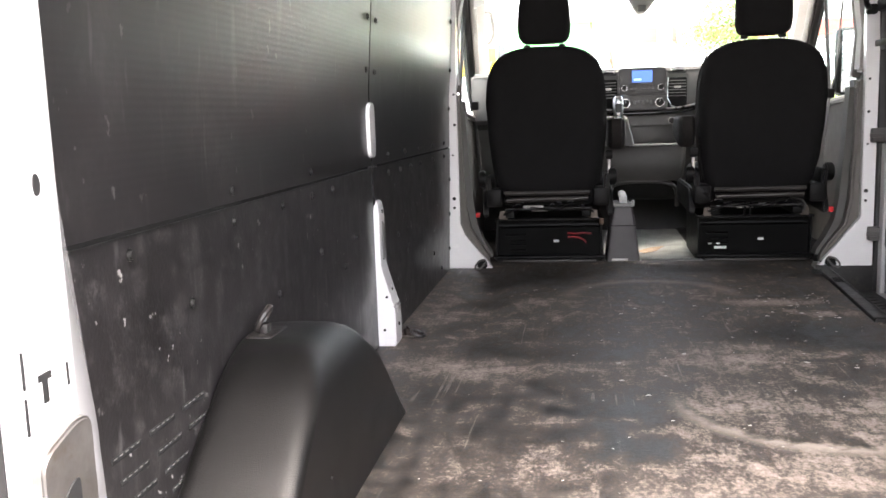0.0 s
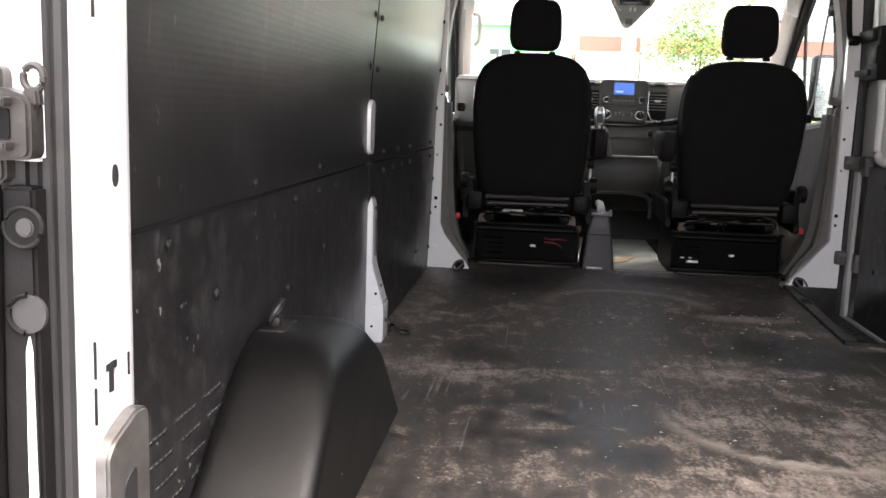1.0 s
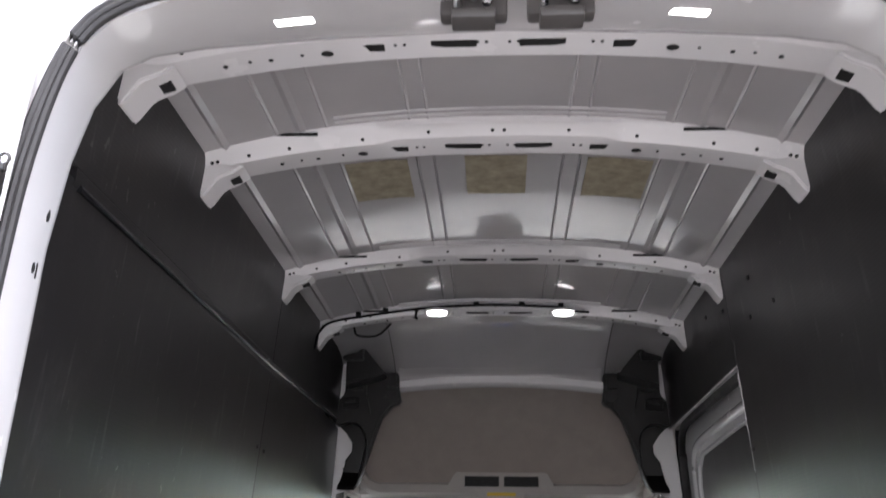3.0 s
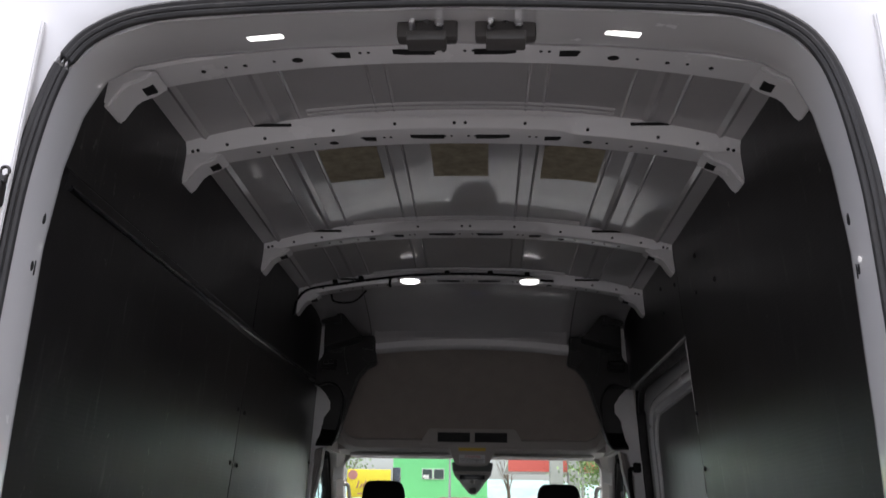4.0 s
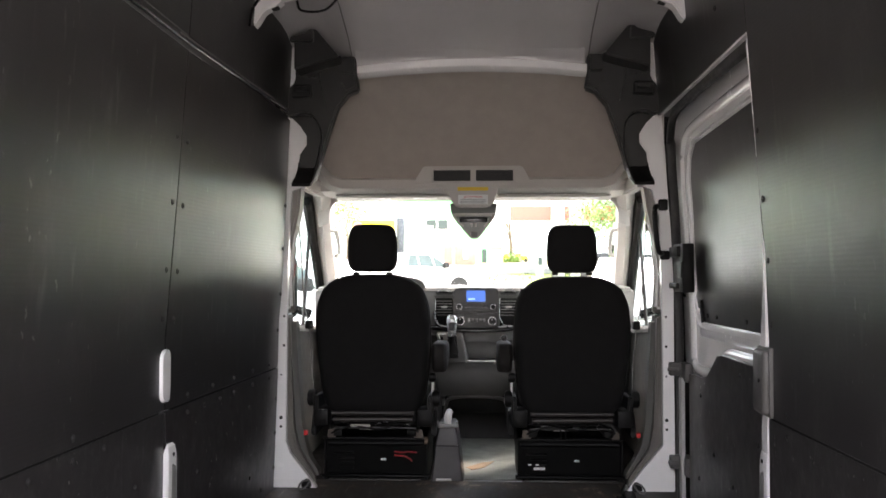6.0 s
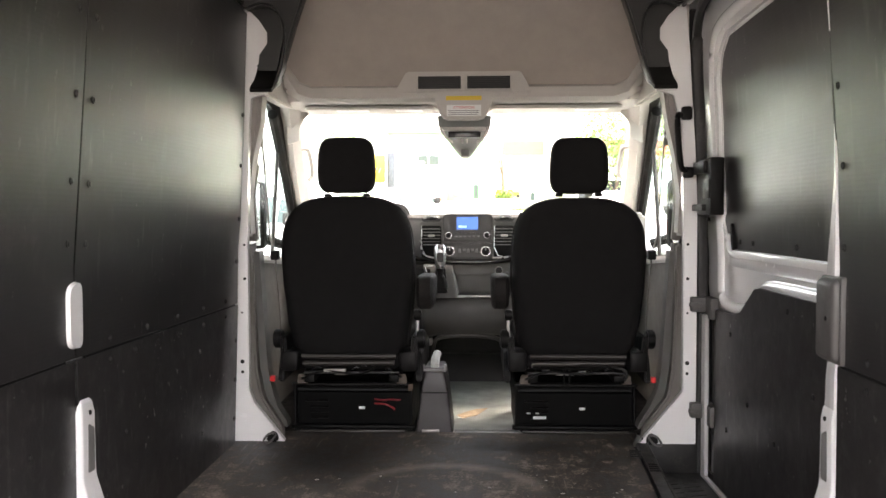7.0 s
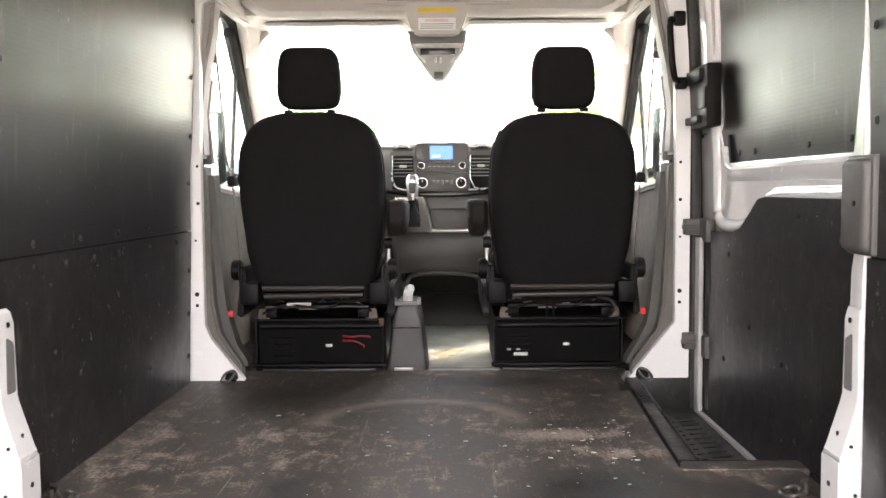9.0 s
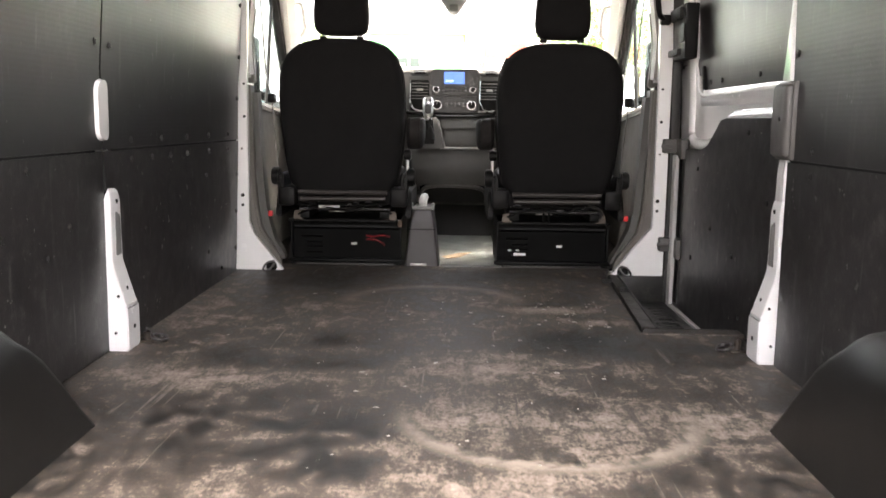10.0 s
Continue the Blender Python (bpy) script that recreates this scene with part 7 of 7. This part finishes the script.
# ---- outside ----
ASPHALT = mat("asphalt", (0.15, 0.146, 0.14), 0.9, vary=0.2, scale=0.8, grain=0.4, grain_scale=60)
GRASS = mat("grass", (0.17, 0.22, 0.065), 0.9, vary=0.3, scale=0.4, grain=0.6, grain_scale=30, stain=(0.28, 0.26, 0.11), stain_amount=0.7, stain_scale=0.2)
DRYGRASS = mat("dry_grass", (0.19, 0.21, 0.08), 0.9, vary=0.3, scale=0.3, grain=0.6, grain_scale=30, stain=(0.1, 0.15, 0.04), stain_amount=0.6, stain_scale=0.2)
GREENWALL = mat("green_cladding", (0.17, 0.62, 0.24), 0.6, vary=0.06, scale=0.5)
DARKGLASS = mat("dark_window", (0.05, 0.07, 0.07), 0.12)
YELLOW = mat("yellow_paint", (0.75, 0.6, 0.03), 0.6, vary=0.05)
RUST = mat("oxide_red", (0.42, 0.19, 0.16), 0.7, vary=0.2, scale=1)
ROADGREY = mat("road_surface", (0.24, 0.24, 0.235), 0.85, vary=0.1, scale=0.6)
CONCRETE = mat("concrete", (0.33, 0.33, 0.32), 0.85, vary=0.1, scale=0.6)
REDCLAD = mat("red_fascia", (0.62, 0.12, 0.1), 0.5, vary=0.06)
BARK = mat("bark", (0.12, 0.09, 0.07), 0.9, vary=0.3, scale=4, grain=0.8, grain_scale=20)
DIRT = mat("dirt", (0.27, 0.22, 0.13), 0.95, vary=0.25, scale=0.5, grain=0.5, grain_scale=30)
LEAF = mat("leaf", (0.2, 0.31, 0.1), 0.6, vary=0.35, scale=1.5)
# woods colour paled towards blue-green to paint in distance haze
HILL = mat("hazed_woods", (0.34, 0.45, 0.43), 1.0, vary=0.2, scale=0.05, spec=0.0)
TYRE = mat("tyre", (0.02, 0.02, 0.02), 0.8)
CARWHITE = mat("car_white", (0.8, 0.8, 0.8), 0.25, vary=0.01, coat=0.6)
CARDARK = mat("car_dark", (0.03, 0.035, 0.045), 0.25, vary=0.05, coat=0.6)

GROUND = [(-400, -4.0), (-60, -0.9), (-5, -0.68), (14, -0.68), (26, -0.42), (50, 0.55), (70, 1.5), (100, 2.6), (160, 4.2), (500, 11.0), (1500, 30.0)]


def ground_z(y):
    return interp(y, GROUND)


def strip(y0, y1, x0, x1, material, name, label, category, lift=0.0):
    ys = sorted({y0, y1} | {y for y, _ in GROUND if y0 < y < y1} | {y0 + (y1 - y0) * k / 6 for k in range(7)})
    xs = [x0, x0 / 3, 0, x1 / 3, x1]
    bm = bmesh.new()
    rows = [[bm.verts.new((x, y, ground_z(y) + lift)) for x in xs] for y in ys]
    for a, b in zip(rows, rows[1:]):
        for i in range(len(xs) - 1):
            bm.faces.new((a[i], a[i + 1], b[i + 1], b[i]))
    return solo(name, bm, material, label, category, kind="structure")


strip(-400, 1500, -1200, 1200, ASPHALT, "ground", "grey asphalt of the parking lot", "ground")
strip(42.5, 63, -80, 80, GRASS, "verge", "rough green grass verge before the road", "grass", 0.02)
strip(63.3, 84.5, -200, 200, ROADGREY, "road", "pale grey road beyond the verge", "road", 0.03)
strip(84.7, 100, -200, 200, DIRT, "shoulder", "brown dirt shoulder along the road", "dirt", 0.03)
strip(100.2, 900, -900, 900, DRYGRASS, "field", "dry grass field across the road", "field", 0.02)
# tufts along the verge
rnd = random.Random(5)
tv, tf = [], []
for k in range(1800):
    x, y = rnd.uniform(-16, 22), rnd.uniform(42.7, 62.5)
    z = ground_z(y)
    h, a = rnd.choice((0.04, 0.06, 0.08, 0.1, 0.2)) * rnd.uniform(0.6, 1.1), rnd.uniform(0, 3.14)
    dx, dy = 0.07 * math.cos(a), 0.07 * math.sin(a)
    i = len(tv)
    tv += [(x - dx, y - dy, z), (x + dx, y + dy, z), (x + rnd.uniform(-0.1, 0.1), y, z + h)]
    tf.append((i, i + 1, i + 2))
me = bpy.data.meshes.new("tufts")
me.from_pydata(tv, [], tf)
solo("grass_tufts", me, GRASS, "green grass tufts on the verge", "grass", kind="stuff")

# green building
gz = ground_z(96)
gb = thing("green_building", (-4.5, 100, gz), "bright green building with two dark windows", "building")
part("wall", box(-9.6, 0.43, 96, 108, gz - 0.5, 9.6), GREENWALL, gb)
part("roof", box(-9.9, 0.7, 95.7, 108.3, 9.6, 9.95), CONCRETE, gb)
for x in (-6.5, -5.28):
    w = part("window", box(x, x + 1.14, 95.93, 96.0, 6.1, 7.2), WHITELABEL, gb)
    part("pane", box(x + 0.06, x + 1.08, 95.9, 95.94, 6.16, 7.14), DARKGLASS, w)
part("blind", box(-6.38, -5.75, 95.88, 95.905, 6.2, 6.55), WHITELABEL, gb, "white blind in the window")
part("doorway", box(-0.45, 0.02, 95.93, 96.0, gz, gz + 1.5), DARKGLASS, gb)
for i in range(13):
    for j in range(5):
        x, z = -9.3 + 0.75 * i + 0.37 * (j % 2), gz + 2.0 + 1.1 * j
        if not (-6.9 < x < -3.8 and 5.6 < z < 7.6) and x < 0.3:
            part("cladding_clip", prism([(x - 0.12, z), (x, z + 0.16), (x + 0.12, z), (x, z - 0.07)], "y", 95.96, 96.0), GREENWALL, gb)
cz = ground_z(86)
cont = thing("shipping_container", (-2.6, 87, cz), "oxide red corrugated shipping container", "container")
part("body", box(-4.1, -1.05, 86, 88.5, cz, 3.95, 0.03), RUST, cont)
for k in range(14):
    part("corrugation", box(-4.05 + 0.21 * k, -3.94 + 0.21 * k, 85.94, 86.0, cz + 0.1, 3.85), RUST, cont)
part("notice", box(-2.2, -1.75, 85.9, 85.95, cz + 0.6, 3.8), WHITELABEL, cont)
shed = thing("small_shed", (1.0, 92, ground_z(92)), "small grey shed beside the green building", "shed")
part("wall", box(0.45, 1.66, 92, 94, ground_z(92), 4.0), CONCRETE, shed)
part("roof", prism([(0.35, 4.0), (1.76, 4.0), (1.76, 4.1), (0.35, 4.2)], "y", 91.8, 94.2), CONCRETE, shed)
mz = ground_z(100)
for x, l in ((1.9, 1.1), (3.3, 1.4)):
    mc = tagged(thing("yellow_machine", (x, 100, mz)), "yellow construction machine far across the field", "machine", "yellow machines")
    part("body", box(x, x + l, 100, 101, mz + 0.25, mz + 0.75, 0.05), YELLOW, mc)
    part("cab", box(x + 0.1, x + 0.6, 100.1, 100.9, mz + 0.75, mz + 1.0, 0.05), YELLOW, mc)
    for k in (0.25, l - 0.25):
        part("wheel", disc((x + k, 100, mz + 0.22), 0.22, 0.2, (0, 1, 0)), TYRE, mc)

# yellow sign board on posts
sz = ground_z(42)
sg = thing("sign_board", (-5.4, 42, sz), "yellow sign board with dark red lettering bars", "sign")
part("board", box(-6.42, -4.35, 42, 42.12, 2.36, 3.66, 0.02), YELLOW, sg)
part("badge", disc((-6.15, 41.98, 3.4), 0.22, 0.03, (0, 1, 0), sides=24), RUST, sg)
for a in ((-5.95, 2.78, -5.85, 3.12), (-5.8, 2.8, -5.68, 3.0), (-5.66, 2.82, -5.5, 3.15), (-5.42, 2.8, -5.3, 3.1), (-5.26, 2.82, -5.12, 3.02), (-5.0, 2.8, -4.92, 3.2), (-4.86, 2.82, -4.74, 3.05), (-4.66, 2.82, -4.56, 3.05)):
    part("text_bar", tube([(a[0], 41.985, a[1]), (a[2], 41.985, a[3])], 0.03, sides=6), RUST, sg)
part("text_bar", box(-5.9, -4.8, 41.985, 41.995, 2.5, 2.57), RUST, sg)
for x in (-6.2, -4.6):
    part("post", box(x - 0.06, x + 0.06, 42.02, 42.14, sz, 2.36), CONCRETE, sg)
solo("dark_cabinet", box(-4.3, -3.95, 42.4, 43.0, ground_z(42.4), 3.8, 0.03), CARDARK, "dark tall cabinet standing beside the sign", "cabinet")


# vehicles
def wheel_set(v, pts, r, axis):
    for p in pts:
        w = part("wheel", disc(p, r, 0.26, axis, sides=28, bevel=0.03), TYRE, v)
        n = Vector(axis)
        part("rim", disc(Vector(p) - n * 0.12, r * 0.62, 0.05, axis, sides=24, bevel=0.01), SILVER, w)


def pickup(name, m, paint, label):
    """A crew cab pickup: +x is its front; built at the origin, then set by m."""
    v = thing(name, (0, 0, 0), label, "pickup truck")
    side = [(-2.9, 0.55), (-2.9, 1.25), (-1.05, 1.27), (-1.0, 1.30), (-0.75, 1.86), (-0.5, 1.93), (0.55, 1.93), (0.85, 1.84), (1.45, 1.32), (2.55, 1.20), (2.8, 1.10), (2.88, 0.6), (2.6, 0.42), (-2.7, 0.45)]
    def half(z):
        return 0.98 if z < 1.3 else 0.98 - 0.28 * (z - 1.3) / 0.63
    bm = loft([[(x, k * half(z), z) for x, z in side] for k in (-1, -0.94, 0.94, 1)])
    part("body", bm, paint, v)
    for k in (-1, 1):
        for a in ([(-0.68, 1.36), (-0.52, 1.82), (-0.18, 1.83), (-0.16, 1.36)], [(-0.08, 1.36), (-0.10, 1.83), (0.50, 1.83), (0.58, 1.36)], [(0.66, 1.36), (0.60, 1.80), (0.82, 1.72), (1.25, 1.36)]):
            bmw = loft([[(x, k * (half(z) + 0.004), z) for x, z in a], [(x, k * (half(z) + 0.012), z) for x, z in a]])
            part("side_window", bmw, DARKGLASS, v)
        for x in (-0.12, 0.62, -0.95):
            part("door_gap", box(x - 0.006, x + 0.006, k * 0.978 - 0.004, k * 0.978 + 0.008, 0.62, 1.34), TYRE, v)
        for x in (-0.3, 0.42):
            part("door_handle", box(x - 0.1, x + 0.08, k * 0.985 - 0.015, k * 0.985 + 0.03, 1.13, 1.17, 0.01), TYRE, v)
        part("wing_mirror", box(1.0, 1.2, k * 1.08 - 0.12, k * 1.08 + 0.12, 1.32, 1.55, 0.04), TYRE, v)
        part("arch", disc((1.85, k * 0.985, 0.50), 0.47, 0.03, (0, 1, 0), sides=28), TYRE, v)
        part("arch", disc((-1.75, k * 0.985, 0.50), 0.47, 0.03, (0, 1, 0), sides=28), TYRE, v)
        part("tail_lamp", box(-2.92, -2.85, k * 0.88 - 0.09, k * 0.88 + 0.09, 0.85, 1.2, 0.01), RED, v)
        part("head_lamp", box(2.72, 2.86, k * 0.78 - 0.16, k * 0.78 + 0.16, 0.88, 1.05, 0.02), SILVER, v)
    wheel_set(v, [(x, k * 0.88, 0.40) for x in (1.85, -1.75) for k in (-1, 1)], 0.40, (0, 1, 0))
    v.matrix_basis = m
    return v


pickup("pickup_truck", pose(-3.2, 37.2, ground_z(37.2), 0, 1.5, 35), CARWHITE, "white crew cab pickup parked in the lot ahead")
pickup("parked_truck", pose(-3.6, 16.6, ground_z(16), 0, 0, -30), CARWHITE, "white truck parked close beside the lot")
pickup("far_truck", pose(3.7, 22.5, ground_z(22.5), 0, 0, 84), CARWHITE, "white truck with red tail lamps parked ahead")
pickup("dark_truck", pose(10.0, 68, ground_z(68) + 0.03, 0, 1.5, 8), CARDARK, "dark vehicle crossing on the road")

# fuel station canopy
cano = thing("station_canopy", (8, 66, ground_z(62)), "red edged filling station canopy on grey columns", "canopy")
part("fascia", box(1.7, 30, 60, 60.3, 4.8, 5.75), REDCLAD, cano, "red fascia")
part("deck", box(1.7, 30, 60.3, 74, 5.45, 5.7), WHITELABEL, cano)
for x, w in ((4.35, 0.84), (5.52, 0.74)):
    part("column", box(x, x + w, 58, 59.0, ground_z(58), 6.2, 0.05), CONCRETE, cano)
pump = thing("fuel_pump", (3.6, 58, ground_z(58)), "grey fuel pump on a low kerb", "fuel pump")
part("body", box(3.3, 3.8, 58, 58.5, ground_z(58), ground_z(58) + 1.6, 0.05), CONCRETE, pump)
part("panel", box(3.45, 3.7, 57.96, 58.0, ground_z(58) + 0.8, ground_z(58) + 1.3), DARKGLASS, pump)


def tree(name, x, y, height, leafy, seed, label):
    r = random.Random(seed)
    z0 = ground_z(y)
    t = thing(name, (x, y, z0), label, "tree")
    wood = bmesh.new()
    tips = []

    def limb(p, d, length, rad, depth):
        pts, rads = [p], [rad]
        q, dd = p.copy(), d.copy()
        for k in range(4):
            wob = 0.05 if depth == 3 else 0.2
            dd = (dd + Vector((r.uniform(-wob, wob), r.uniform(-wob, wob), r.uniform(-.02, .16)))).normalized()
            q = q + dd * length / 4
            pts.append(q.copy())
            rads.append(rad * (1 - 0.16 * (k + 1)))
        tube(pts, rads, wood, 6)
        tips.append(q.copy())
        if depth:
            for k in range(r.randint(4, 6) if depth == 3 else r.randint(2, 4)):
                s0 = pts[r.randint(2, 4)]
                nd = (dd + Vector((r.uniform(-.85, .85), r.uniform(-.85, .85), r.uniform(.0, .6)))).normalized()
                limb(s0.copy(), nd, length * r.uniform(0.55, 0.8), rads[-1] * 0.75, depth - 1)

    limb(Vector((x, y, z0 - 0.1)), Vector((0, 0, 1)), height * 0.45, height * 0.03, 3)
    part("trunk", wood, BARK, t)
    if leafy:
        vs, fs = [], []
        for c in tips:
            for k in range(leafy):
                p = c + Vector((r.gauss(0, .45), r.gauss(0, .45), r.gauss(0, .4)))
                u = Vector((r.uniform(-1, 1), r.uniform(-1, 1), r.uniform(-1, 1))).normalized() * r.uniform(0.05, 0.10)
                w = u.cross(Vector((r.uniform(-1, 1), r.uniform(-1, 1), r.uniform(-1, 1)))).normalized() * 0.05
                i = len(vs)
                vs += [p - u, p + w, p + u, p - w]
                fs.append((i, i + 1, i + 2, i + 3))
        me = bpy.data.meshes.new("leaves")
        me.from_pydata(vs, [], fs)
        part("crown", me, LEAF, t)
    return t


tree("bare_tree", 2.8, 98, 10.0, 0, 3, "nearly bare tree standing by the road")
tree("leafy_tree", 6.2, 40, 5.0, 75, 8, "green leafy tree beside the station")
tree("leafy_tree", 9.2, 46, 7.0, 34, 11, "green leafy tree beside the station")
tree("leafy_tree", -8.2, 52, 6.0, 26, 14, "green leafy tree behind the sign")
bz = ground_z(97)
vs, fs = [], []
for k in range(500):
    p = Vector((2.85 + rnd.gauss(0, .5), 97.5 + rnd.gauss(0, .4), bz + abs(rnd.gauss(0, .6))))
    u = Vector((rnd.uniform(-1, 1), rnd.uniform(-1, 1), rnd.uniform(-1, 1))).normalized() * 0.13
    w = u.cross(Vector((0.3, 0.5, 1))).normalized() * 0.08
    i = len(vs)
    vs += [p - u, p + w, p + u, p - w]
    fs.append((i, i + 1, i + 2, i + 3))
me = bpy.data.meshes.new("bush")
me.from_pydata(vs, [], fs)
solo("bush", me, LEAF, "green bush at the foot of the bare tree", "bush")
# poles
for x, y, h in ((-3.15, 85.4, 7.2), (6.3, 57, 8.0)):
    pz = ground_z(y)
    solo("utility_pole", tube([(x, y, pz), (x, y, pz + h)], [0.13, 0.09]), CONCRETE, "slim grey pole beside the road", "pole", "poles")
# far wooded ridge, its haze put into the colour
rings = []
for k in range(41):
    x = -900 + 45 * k
    top = 33 + 3 * math.sin(k * 0.7) + 2 * math.sin(k * 1.9 + 1) + (2 if k > 20 else 0)
    rings.append([(x, 620, 5), (x, 640, top * 0.75), (x, 680, top), (x, 720, 5)])
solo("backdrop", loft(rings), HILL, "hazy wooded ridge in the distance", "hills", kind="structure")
